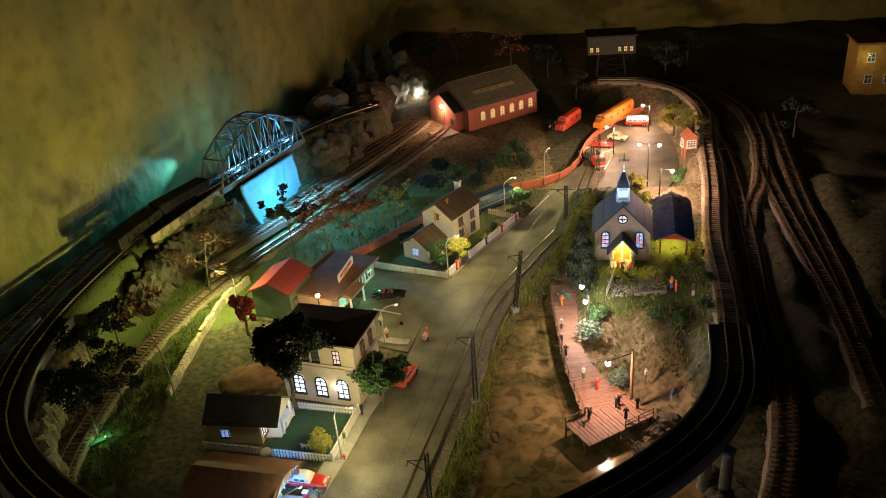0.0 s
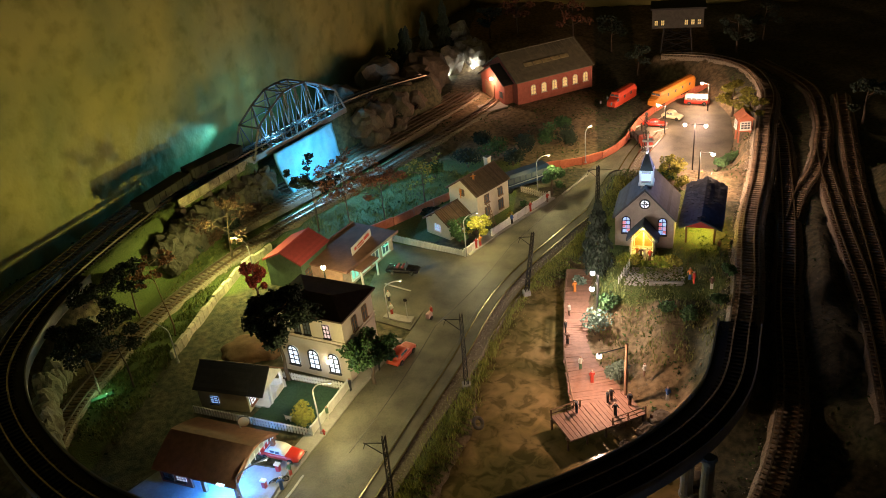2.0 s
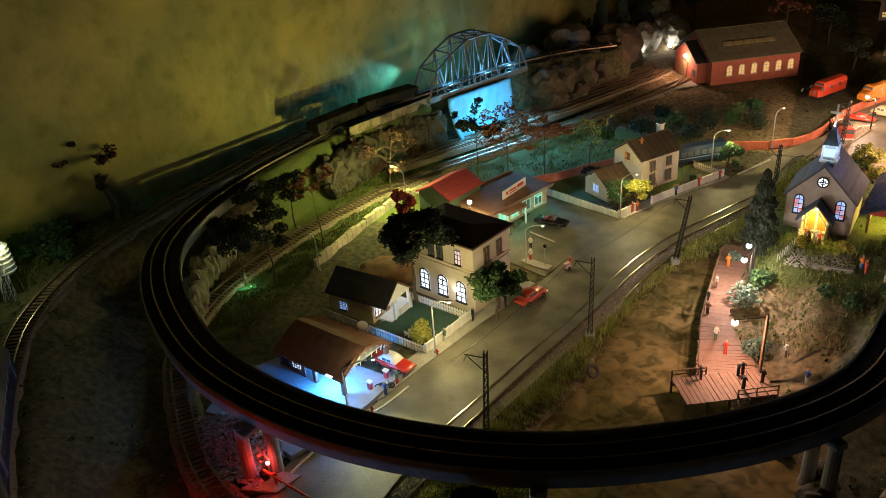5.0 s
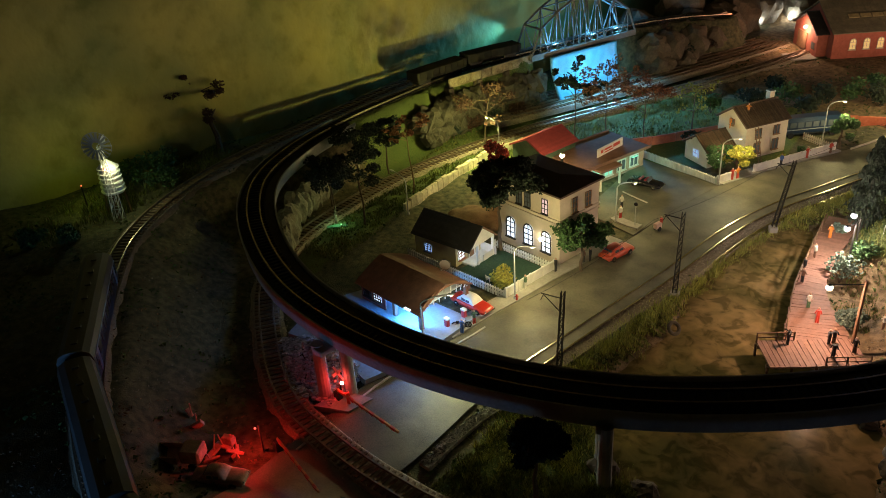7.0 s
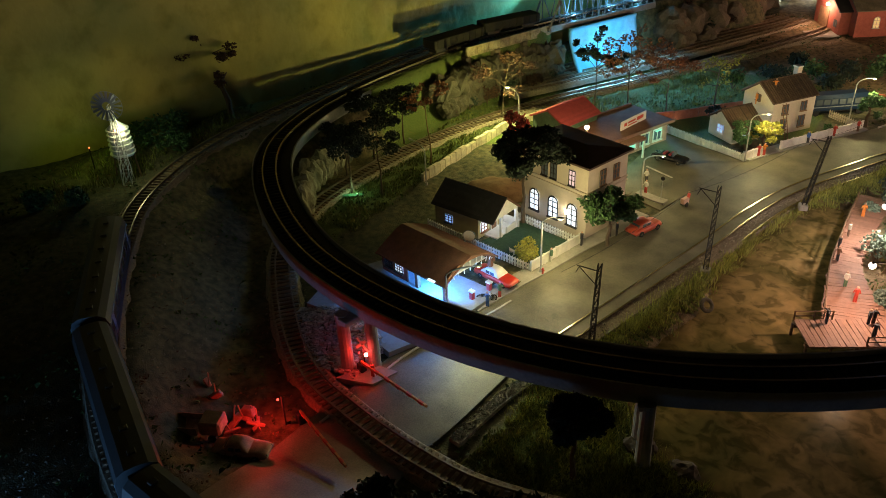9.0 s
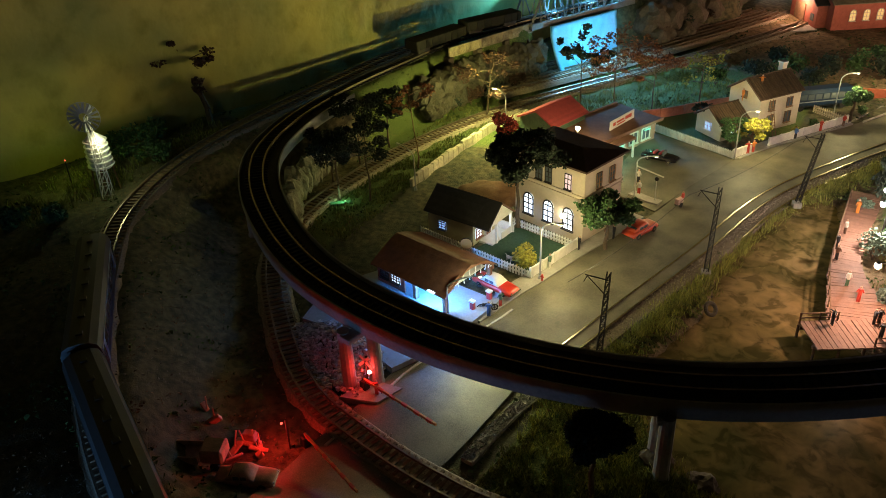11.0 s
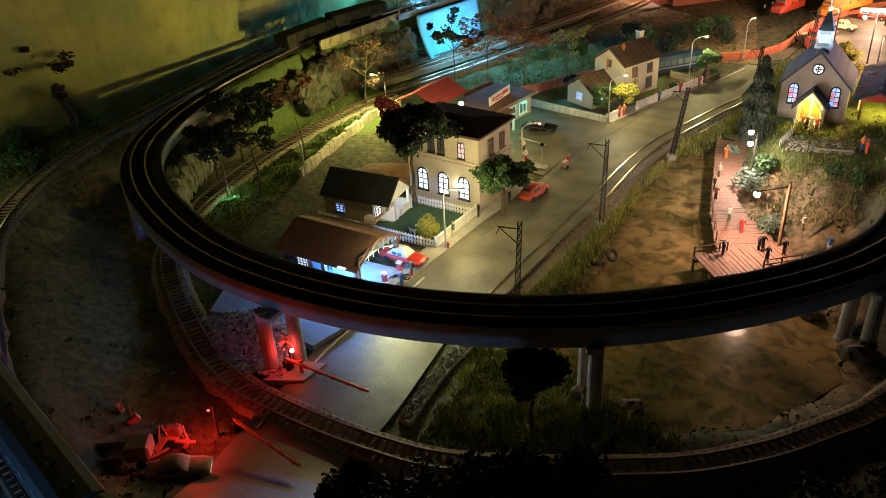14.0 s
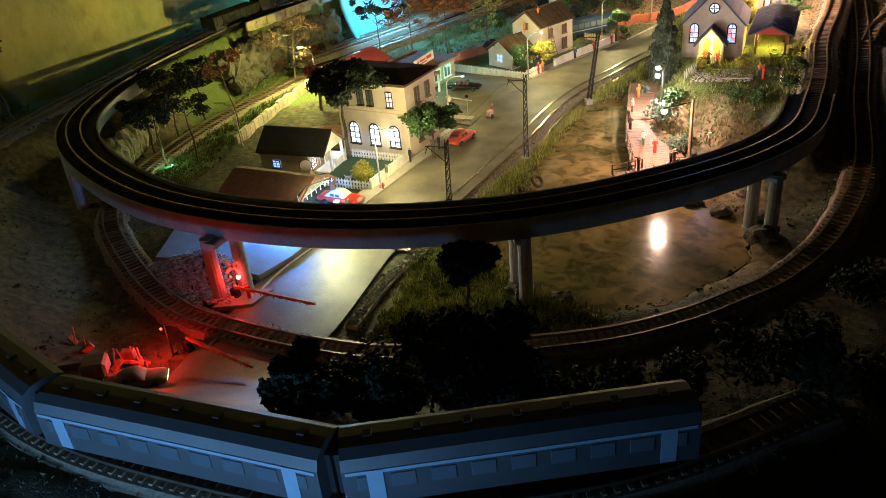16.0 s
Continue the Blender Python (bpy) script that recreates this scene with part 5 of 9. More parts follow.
def garage():
    """An open-fronted filling station; its ridge runs along its own x and the arch faces +x."""
    x0, x1 = -0.059, 0.044
    d, h, rise = 0.076, 0.034, 0.017
    th = thing("filling_station", -0.1745, 0.681, 0, -12, "filling station with red-brown arched roof and bright white forecourt", "filling station")
    wallm = material("faded_red_boards", (0.3, 0.12, 0.09), 0.8, var=0.2, scale=140)
    bm = bmesh.new()
    t = 0.002
    xi = 0.0
    box(bm, (x0 + xi) / 2, d / 2 - t / 2, 0, xi - x0, t, h)
    box(bm, x0 + t / 2, 0, 0, t, d, h - 0.001)
    box(bm, x0 + t / 2, 0, h - 0.001, t, d * 0.5, rise * 0.42)
    part("wall", bm, wallm, th)
    bm = bmesh.new()
    L = xi - x0
    box(bm, x0 + L * 0.36, -d / 2 + t / 2, 0, L * 0.72, t, h)
    box(bm, x0 + L * 0.86, -d / 2 + t / 2, 0.027, L * 0.28, t, h - 0.027)
    part("side_wall", bm, wallm, th)
    bm = bmesh.new()
    box(bm, xi - t, d * 0.1, 0, t, d * 0.78, h)
    box(bm, (x0 + xi) / 2, 0, 0.0005, L, d - 0.004, 0.001)
    part("inner_wall", bm, WHITE_WALL, th, "white inner wall")
    for px in (x0 + 0.013, x0 + 0.03):
        window(th, px, -d / 2 - 0.0006, 0.016, 0.0125, 0.011, 0, PANE_WHITE if px > x0 + 0.02 else GLASS_DARK, DARK_METAL, (2, 2))
    window(th, xi + 0.0004, 0.012, 0.012, 0.014, 0.013, 90, PANE_WHITE, DARK_METAL, (2, 1))
    n = 12
    f = lambda u, s: (s * (d / 2 + 0.006) * u / (math.pi / 2), h - 0.003 + (rise + 0.003) * (1 - (u / (math.pi / 2)) ** 1.25))
    for s in (-1, 1):
        bm = bmesh.new()
        rows = []
        for i in range(n // 2 + 1):
            y, z = f(math.pi * 0.5 * min(0.999, i / (n // 2)), s)
            rows.append([bm.verts.new((px, y, zz)) for px, zz in ((x0 - 0.004, z), (x1 + 0.006, z), (x1 + 0.006, z - 0.0014), (x0 - 0.004, z - 0.0014))])
        for a, b in zip(rows[:-1], rows[1:]):
            for i in range(4):
                bm.faces.new((a[i], a[(i + 1) % 4], b[(i + 1) % 4], b[i]))
        bm.faces.new(rows[0]), bm.faces.new(rows[-1])
        bmesh.ops.recalc_face_normals(bm, faces=bm.faces[:])
        part("roof", bm, BROWN_ROOF, th)
    bm = bmesh.new()
    arc = [(x1 + 0.003, (d / 2 + 0.002) * math.cos(a), 0.026 + 0.02 * math.sin(a)) for a in np.linspace(0, math.pi, 13)]
    tube(bm, arc, 0.0016, 6)
    part("arch_beam", bm, BROWN_ROOF, th)
    for k in range(1, 12):
        bm = bmesh.new()
        rod(bm, arc[k], (x1 + 0.003, arc[k][1] * 0.9, 0.031), 0.0007, n=4)
        part("arch_fret", bm, WHITE_PAINT, th, "white fret bar under the arch")
    for px, py in ((x1, -d / 2 + 0.001), (x1, d / 2 - 0.001), (0.0, -d / 2 + 0.001)):
        bm = bmesh.new()
        box(bm, px, py, 0, 0.0045, 0.0045, h - 0.001)
        part("post", bm, BROWN_ROOF, th)
    bm = bmesh.new()
    inv = th.matrix_world.inverted()
    edge = [(-0.285, 0.62), (-0.272, 0.557), (-0.215, 0.557), (-0.14, 0.531), (-0.121, 0.572), (-0.106, 0.63), (-0.098, 0.68), (-0.235, 0.70)]
    sheet(bm, [tuple((inv @ Vector((x, y, 0)))[:2]) for x, y in edge], -0.006, 0.0072)
    part("forecourt_slab", bm, material("pale_slab", (0.27, 0.28, 0.29), 0.7, var=0.2, scale=60, bump=0.15), th, "pale concrete forecourt slab")
    for px, py in ((0.062, -0.014), (0.064, 0.012)):
        pump = new("fuel_pump")
        pump.parent = th
        pump.matrix_local = pose(px, py, 0.002)
        bm = bmesh.new()
        box(bm, 0, 0, 0, 0.0055, 0.0045, 0.014, bevel=0.0006)
        part("case", bm, paint("pump_red", (0.4, 0.03, 0.04)), pump)
        bm = bmesh.new()
        box(bm, 0, 0, 0.014, 0.0065, 0.005, 0.002)
        part("pump_top", bm, WHITE_PAINT, pump)
    # Lamp at 0.03 is added below the eave to throw blue onto the slag.
    for px, pw in ((0.018, 0.12), (-0.03, 0.012), (0.03, 0.42)):
        bm = bmesh.new()
        py = 0 if px < 0 else (-0.0275 if px < 0.02 else -0.0405)
        box(bm, px, py, 0.0308 if px > 0 else 0.0335, 0.01, 0.01, 0.0012)
        part("ceiling_light", bm, PANEL_ICE, th, "bright white light panel, the eave one added")
        point_lamp("ceiling_light_lamp", th.matrix_world @ Vector((px, py, 0.0285)), pw, (0.05, 0.3, 1.0), 0.004)
    bm = bmesh.new()
    box(bm, 0.023, 0, 0.0362, 0.05, d * 0.66, 0.0008)
    part("canopy_ceiling", bm, WHITE_WALL, th)


garage()
car(-0.116, 0.708, 0.002, -12, paint("car_red", (0.55, 0.03, 0.015)), paint("car_white", (0.7, 0.68, 0.62)), "red and white 1950s saloon car beside the filling station", L=0.056)
car(-0.011, 0.896, 0.0025, 69, paint("car_orange_red", (0.5, 0.06, 0.02)), paint("car_orange_red", (0.5, 0.06, 0.02)), "rounded orange-red 1940s coupe on the street", L=0.05, H=0.018, style="coupe")
car(-0.052, 1.115, 0.002, -5, paint("car_black", (0.015, 0.015, 0.02), 0.15), paint("car_black", (0.015, 0.015, 0.02), 0.15), "black open convertible with red seats on the forecourt", L=0.054, style="open")


def motorcycle(x, y, rz):
    th = thing("motorcycle", x, y, 0.0022, rz, "small cream motorcycle beside the fuel pumps", "motorcycle")
    for px in (-0.0075, 0.0075):
        bm = bmesh.new()
        bmesh.ops.create_circle(bm, segments=14, radius=0.0036, matrix=pose(px, 0, 0.0042, 90, 0, 0))
        pts = [Vector((px + 0.0036 * math.cos(a), 0, 0.0042 + 0.0036 * math.sin(a))) for a in np.linspace(0, 2 * math.pi, 15)]
        tube(bm, pts, 0.0007, 5)
        for a in np.linspace(0, math.pi, 4, endpoint=False):
            rod(bm, (px + 0.0034 * math.cos(a), 0, 0.0042 + 0.0034 * math.sin(a)), (px - 0.0034 * math.cos(a), 0, 0.0042 - 0.0034 * math.sin(a)), 0.0002, n=4)
        part("wheel", bm, RUBBER, th)
    bm = bmesh.new()
    rod(bm, (-0.0075, 0, 0.0042), (-0.001, 0, 0.0075), 0.0008)
    rod(bm, (0.0075, 0, 0.0042), (0.0045, 0, 0.011), 0.0006)
    rod(bm, (0.0045, -0.0035, 0.0112), (0.0045, 0.0035, 0.0112), 0.0005)
    part("frame", bm, CHROME, th)
    bm = bmesh.new()
    ball(bm, (0.0018, 0, 0.0082), 0.0024, 1, 0.7)
    part("tank", bm, paint("cycle_cream", (0.6, 0.55, 0.42)), th)
    bm = bmesh.new()
    box(bm, -0.0035, 0, 0.0075, 0.006, 0.0026, 0.0016, bevel=0.0005)
    part("saddle", bm, RUBBER, th)
    bm = bmesh.new()
    box(bm, 0, 0, 0.0028, 0.005, 0.003, 0.004, bevel=0.0008)
    part("engine", bm, CHROME, th)


motorcycle(-0.104, 0.665, 30)


def round_sign(x, y):
    th = thing("round_sign", x, y, 0, 20, "round cream sign on a post above the filling station", "sign")
    bm = bmesh.new()
    rod(bm, (0, 0, 0), (0, 0, 0.045), 0.0009, n=7)
    part("post", bm, LAMP_POST, th)
    bm = bmesh.new()
    rod(bm, (0.0055, -0.0008, 0.044), (0.0055, 0.0008, 0.044), 0.0068, n=24)
    part("disc", bm, CREAM, th, "cream disc")
    bm = bmesh.new()
    pts = [(0.0055 + 0.0068 * math.cos(a), 0, 0.044 + 0.0068 * math.sin(a)) for a in np.linspace(0, 2 * math.pi, 25)]
    tube(bm, pts, 0.0007, 5)
    part("rim", bm, DARK_METAL, th)


round_sign(-0.163, 0.716)


def hydrant(x, y):
    th = thing("fire_hydrant", x, y, 0.003, 0, "small red fire hydrant on the pavement", "hydrant")
    m = paint("hydrant_red", (0.5, 0.03, 0.02))
    bm = bmesh.new()
    rod(bm, (0, 0, 0), (0, 0, 0.0065), 0.0013, n=8)
    ball(bm, (0, 0, 0.0068), 0.0015, 1)
    part("barrel", bm, m, th)
    bm = bmesh.new()
    rod(bm, (-0.0024, 0, 0.0048), (0.0024, 0, 0.0048), 0.0007, n=6)
    part("nozzle", bm, m, th)


hydrant(-0.075, 0.744)
hydrant(-0.098, 0.625)


def shed():
    th = gable_house("shed", -0.22, 1.108, 0, 74, 0.075, 0.066, 0.048, 0.016, GREEN_WALL, RED_ROOF, "green boarded shed with a red sheet roof", "shed", tiles=10)
    for k in (-0.024, 0.0, 0.024):
        window(th, k, -0.0336, 0.02, 0.012, 0.012, 0, GLASS_DARK, TIMBER, (1, 1))


shed()


def motel():
    th = thing("diner", -0.141, 1.138, 0, 68, "low diner with pinkish flat roof, sign and teal-lit front", "diner")
    w, d, h = 0.135, 0.085, 0.034
    bm = bmesh.new()
    box(bm, 0, 0.004, 0, w, d - 0.008, h)
    part("wall", bm, material("diner_render", (0.45, 0.3, 0.22), 0.8), th)
    bm = bmesh.new()
    box(bm, 0, 0, h, w + 0.006, d + 0.008, 0.003, bevel=0.0006)
    part("roof", bm, PINK_ROOF, th)
    for s in (-1, 1):
        bm = bmesh.new()
        box(bm, 0, s * (d / 2 + 0.0035), h + 0.003, w + 0.006, 0.0016, 0.0022)
        part("roof_edge", bm, PINK_ROOF, th)
    sign = new("sign")
    sign.parent = th
    sign.matrix_local = pose(0.008, -0.018, h + 0.003, 0, 0, 9)
    bm = bmesh.new()
    box(bm, 0, 0, 0, 0.066, 0.0018, 0.014, bevel=0.0004)
    part("sign_board", bm, WHITE_PAINT, sign, "white sign board with red bars of writing")
    for px, pw, pz, ph in ((-0.022, 0.006, 0.005, 0.005), (-0.006, 0.02, 0.007, 0.0028), (0.016, 0.017, 0.0055, 0.0052), (-0.004, 0.022, 0.0032, 0.0018)):
        bm = bmesh.new()
        box(bm, px, -0.0011, pz, pw, 0.0006, ph)
        part("writing_bar", bm, paint("sign_red", (0.5, 0.05, 0.03), 0.6), sign)
    for px in (-0.04, -0.012, 0.016, 0.044):
        window(th, px, -d / 2 + 0.0074, 0.008, 0.018, 0.018, 0, PANE_TEAL if px < 0 else GLASS_DARK, WHITE_PAINT, (1, 0))
    bm = bmesh.new()
    box(bm, -0.03, -d / 2 - 0.008, 0.03, 0.045, 0.02, 0.004, bevel=0.0008)
    part("porch_roof", bm, PINK_ROOF, th)
    for px in (-0.05, -0.01):
        bm = bmesh.new()
        box(bm, px, -d / 2 - 0.015, 0, 0.0026, 0.0026, 0.03)
        part("porch_post", bm, WHITE_PAINT, th)
    for px in (-0.03, 0.035):
        bm = bmesh.new()
        box(bm, px, -d / 2 - 0.003, 0.0285, 0.012, 0.003, 0.001)
        part("light_strip", bm, PANE_TEAL, th, "teal light strip under the roof")
        point_lamp("diner_light", th.matrix_world @ Vector((px, -d / 2 - 0.014, 0.024)), 0.014, (0.2, 1.0, 0.72), 0.003)


motel()


def town_home():
    th = gable_house("family_house", 0.047, 1.325, 0, 55, 0.082, 0.066, 0.056, 0.022, CREAM, TILE_ROOF, "two-storey cream house with brown tiled roof and chimney", tiles=0, ribs=0.0042)
    for px in (-0.018, 0.018):
        window(th, px, -0.0336, 0.034, 0.011, 0.015, 0, GLASS_DARK, TIMBER, (1, 0))
        window(th, px, -0.0336, 0.008, 0.012, 0.018, 0, GLASS_DARK, TIMBER, (1, 0))
    window(th, -0.0416, 0.0, 0.05, 0.009, 0.01, 270, GLASS_DARK, TIMBER, (1, 0))
    chim = new("chimney")
    chim.parent = th
    bm = bmesh.new()
    box(bm, 0.034, 0.006, 0.066, 0.009, 0.009, 0.024)
    part("stack", bm, CREAM, chim)
    bm = bmesh.new()
    box(bm, 0.034, 0.006, 0.09, 0.011, 0.011, 0.002)
    part("cap", bm, WHITE_WALL, chim)
    bm = bmesh.new()
    box(bm, -0.012, -0.016, 0.0655, 0.02, 0.012, 0.0012, rx=33.7)
    part("roof_opening", bm, BLACK_ROOF, th, "dark hole being mended in the roof")
    wing = gable_house("house_wing", 0.0, 1.255, 0, 55, 0.05, 0.055, 0.028, 0.018, WHITE_WALL, TILE_ROOF, "low white wing of the house with tiled roof", tiles=0, ribs=0.0042)
    window(wing, 0.0, -0.0281, 0.009, 0.012, 0.013, 0, PANE_BLUE, WHITE_PAINT, (1, 1))
    window(wing, -0.0256, 0.0, 0.01, 0.013, 0.013, 270, PANE_BLUE, WHITE_PAINT, (1, 1))
    lad = thing("ladder", 0.071, 1.262, 0.002, 55, "wooden ladder leaning against the house", "ladder")
    for s in (-1, 1):
        bm = bmesh.new()
        rod(bm, (s * 0.003, -0.012, 0), (s * 0.003, 0.006, 0.058), 0.0006, n=5)
        part("stile", bm, TIMBER, lad)
    for k in range(1, 14):
        u = k / 14
        bm = bmesh.new()
        rod(bm, (-0.003, -0.012 + 0.018 * u, 0.058 * u), (0.003, -0.012 + 0.018 * u, 0.058 * u), 0.0005, n=4)
        part("rung", bm, TIMBER, lad)
    fence("board_fence", (-0.1, 1.222), (0.041, 1.163), 0.0135, WHITE_PAINT, "white boarded fence round the house garden", gap=0.003)
    fence("board_fence", (0.041, 1.163), (0.058, 1.193), 0.0135, WHITE_PAINT, "white boarded fence round the house garden", solid=True)
    fence("board_fence", (0.078, 1.228), (0.168, 1.366), 0.013, WHITE_PAINT, "white boarded fence beside the pavement", solid=True)
    fence("picket_fence", (0.168, 1.366), (0.115, 1.40), 0.013, CREAM, "cream picket fence behind the house")
    tree("garden_tree", 0.03, 1.213, 0, 0.046, 0.026, LEAF_GREEN, "round dark green tree in the house garden", 21, clumps=10, per=200, size=0.002, bare=0.4)
    tree("garden_tree", 0.056, 1.207, 0, 0.052, 0.02, LEAF_YELLOW, "yellow-green tree below the street lamp", 22, clumps=10, per=170, size=0.002, bare=0.35)
    bush(0.02, 1.22, 0, 0.014, LEAF_GREEN, "round green bush in the house garden", 23, n=250)
    bush(0.125, 1.34, 0, 0.009, LEAF_GREEN, "small garden shrub behind the fence", 24, n=120)
    bush(0.1, 1.3, 0, 0.008, LEAF_YELLOW, "small garden shrub behind the fence", 25, n=120)
    tree("garden_tree", 0.172, 1.387, 0, 0.052, 0.019, LEAF_GREEN, "small leafy green street tree", 26, clumps=10, per=200, size=0.002, bare=0.3, flat=0.9)
    tree("palm_tree", -0.03, 1.26, 0, 0.045, 0.02, LEAF_DARK, "small dark tree beside the diner", 27, per=40, bare=0.7, flat=0.4)


town_home()


def wall_run(name, pts, h, thick, mat, label, z=0.0, gap=0.03, jitter=0.001, seed=1):
    """A wall of separate panels along a line."""
    rng = random.Random(seed)
    c = spline([(*p, z) for p in pts], gap)
    th = thing(name, 0, 0, 0, 0, label, "wall")
    for a, b in zip(c[:-1], c[1:]):
        d = b - a
        bm = bmesh.new()
        hh = h + rng.uniform(-jitter, jitter)
        zz = z + 0.0
        box(bm, 0, 0, -0.003, float(np.hypot(d[0], d[1])) * 0.985, thick, hh + 0.003, bevel=0.0008)
        ob = part("panel", bm, mat, th)
        ob.matrix_local = pose((a[0] + b[0]) / 2, (a[1] + b[1]) / 2, zz, 0, 0, math.degrees(math.atan2(d[1], d[0])))
    return th


wall_run("red_wall", [(-0.21, 1.19), (-0.12, 1.26), (-0.03, 1.36), (0.05, 1.435), (0.13, 1.485), (0.195, 1.51), (0.25, 1.53), (0.305, 1.6), (0.345, 1.72), (0.43, 1.86), (0.51, 1.92)], 0.015, 0.003, ORANGE_WALL, "orange-red painted wall with pale patches behind the street", gap=0.045)
th = wall_run("stone_wall", [(-0.339, 0.885), (-0.338, 0.94), (-0.336, 1.01), (-0.332, 1.07), (-0.325, 1.13), (-0.30, 1.19)], 0.014, 0.006, STONE, "low pale stone wall beside the grass", gap=0.014, jitter=0.002)


def blue_bus(x, y, rz):
    th = thing("bus", x, y, 0, rz, "dark blue bus parked behind the house", "bus")
    m = paint("bus_blue", (0.01, 0.025, 0.06))
    bm = bmesh.new()
    box(bm, 0, 0, 0.004, 0.115, 0.028, 0.03, bevel=0.005)
    part("body", bm, m, th)
    for s in (-1, 1):
        for k in range(8):
            bm = bmesh.new()
            box(bm, -0.046 + k * 0.013, s * 0.0141, 0.019, 0.0105, 0.0006, 0.009)
            part("side_window", bm, GLASS_DARK, th)
        for px in (-0.035, 0.038):
            bm = bmesh.new()
            rod(bm, (px, s * 0.011, 0.0055), (px, s * 0.014, 0.0055), 0.0055, n=14)
            part("wheel", bm, RUBBER, th)
        bm = bmesh.new()
        box(bm, 0, s * 0.0142, 0.0145, 0.112, 0.0005, 0.0016)
        part("stripe", bm, paint("bus_silver", (0.2, 0.22, 0.25)), th)


blue_bus(0.115, 1.425, 38)


def loco(x, y, z, rz, mat, label, L=0.2):
    th = thing("locomotive", x, y, z, rz, label, "locomotive", "parked locomotives")
    th.scale = (0.8, 0.8, 0.8)
    bm = bmesh.new()
    rows = []
    for px, k, top in ((L / 2, 0.75, 0.026), (L / 2 - 0.006, 0.92, 0.03), (L / 2 - 0.018, 1, 0.033), (L / 2 - 0.024, 1, 0.045), (-L / 2, 1, 0.046)):
        w = 0.0165 * k
        rows.append([bm.verts.new((px, a * w, b)) for a, b in ((-1, 0.011), (-1, top * 0.8), (-0.7, top * 0.96), (0, top), (0.7, top * 0.96), (1, top * 0.8), (1, 0.011))])
    for a, b in zip(rows[:-1], rows[1:]):
        for i in range(7):
            bm.faces.new((a[i], a[(i + 1) % 7], b[(i + 1) % 7], b[i]))
    bm.faces.new(rows[0]), bm.faces.new(rows[-1][::-1])
    bmesh.ops.recalc_face_normals(bm, faces=bm.faces[:])
    part("body", bm, mat, th)
    for s in (-1, 1):
        bm = bmesh.new()
        box(bm, L / 2 - 0.0205, s * 0.0065, 0.0345, 0.002, 0.0105, 0.006, ry=25)
        part("windscreen", bm, GLASS_DARK, th)
        for k in range(4):
            bm = bmesh.new()
            box(bm, -L / 2 + 0.03 + k * 0.035, s * 0.0166, 0.026, 0.008, 0.0006, 0.008)
            part("side_window", bm, GLASS_DARK, th)
    for px in (-L * 0.3, L * 0.3):
        bm = bmesh.new()
        box(bm, px, 0, 0.003, 0.04, 0.02, 0.009, bevel=0.001)
        part("bogie", bm, DARK_METAL, th)
    bm = bmesh.new()
    ball(bm, (L / 2 - 0.003, 0, 0.021), 0.002, 1)
    part("headlight", bm, CHROME, th)


loco(0.42, 1.83, 0.012, -128, paint("loco_orange", (0.5, 0.17, 0.02), 0.45), "orange diesel locomotive parked behind the wall", L=0.19)
loco(0.31, 1.80, 0.016, -122, paint("loco_red", (0.5, 0.05, 0.02), 0.45), "red diesel locomotive parked in the dark", L=0.11)


def engine_shed():
    sheet_roof = material("grey_sheet_roof", (0.15, 0.13, 0.085), 0.7, var=0.35, scale=90, islands=0.15)
    th = gable_house("engine_shed", 0.119, 1.934, 0.02, 33.5, 0.2, 0.165, 0.053, 0.046, BRICK_RED, sheet_roof, "long red engine shed with grey sheet roof and lit windows", "engine shed", tiles=8, ribs=0.012)
    for k in range(6):
        window(th, -0.06 + k * 0.028, -0.0831, 0.018, 0.0125, 0.022, 0, PANE_AMBER, CREAM, (1, 2), arch=True)
    for k in range(5):
        bm = bmesh.new()
        box(bm, -0.05 + 0.024 * k, -0.047, 0.0765, 0.021, 0.011, 0.0016, rx=29)
        part("skylight", bm, material("skylight_glass", (0.35, 0.28, 0.14), 0.4, var=0.4), th, "dusty yellowed skylight pane")
    # lower brick front with the engine doors
    front = gable_house("brick_annexe", 0.031, 1.874, 0.02, 33.5, 0.03, 0.115, 0.048, 0.03, BRICK_RED, BLACK_ROOF, "lower brick front of the engine shed with a lamp", "engine shed", over=0.006, tiles=4)
    bm = bmesh.new()
    box(bm, -0.0155, 0.014, 0.001, 0.002, 0.044, 0.036)
    part("shed_door", bm, TIMBER, front, "dark timber engine door")
    bm = bmesh.new()
    for k in (-0.044, -0.036):
        box(bm, -0.0155, k, 0.012, 0.001, 0.006, 0.014)
    part("front_window", bm, GLASS_DARK, front)
    bm = bmesh.new()
    ball(bm, (-0.021, -0.006, 0.05), 0.0034, 2)
    part("wall_lamp", bm, BULB_PINK, front, "glowing lamp over the shed doors")
    point_lamp("shed_light", front.matrix_world @ Vector((-0.03, -0.006, 0.046)), 0.22, (1.0, 0.55, 0.33), 0.003)
    bm = bmesh.new()
    box(bm, -0.045, -0.05, 0.0, 0.055, 0.05, 0.002)
    part("apron", bm, CONCRETE, front, "pale concrete apron")


engine_shed()


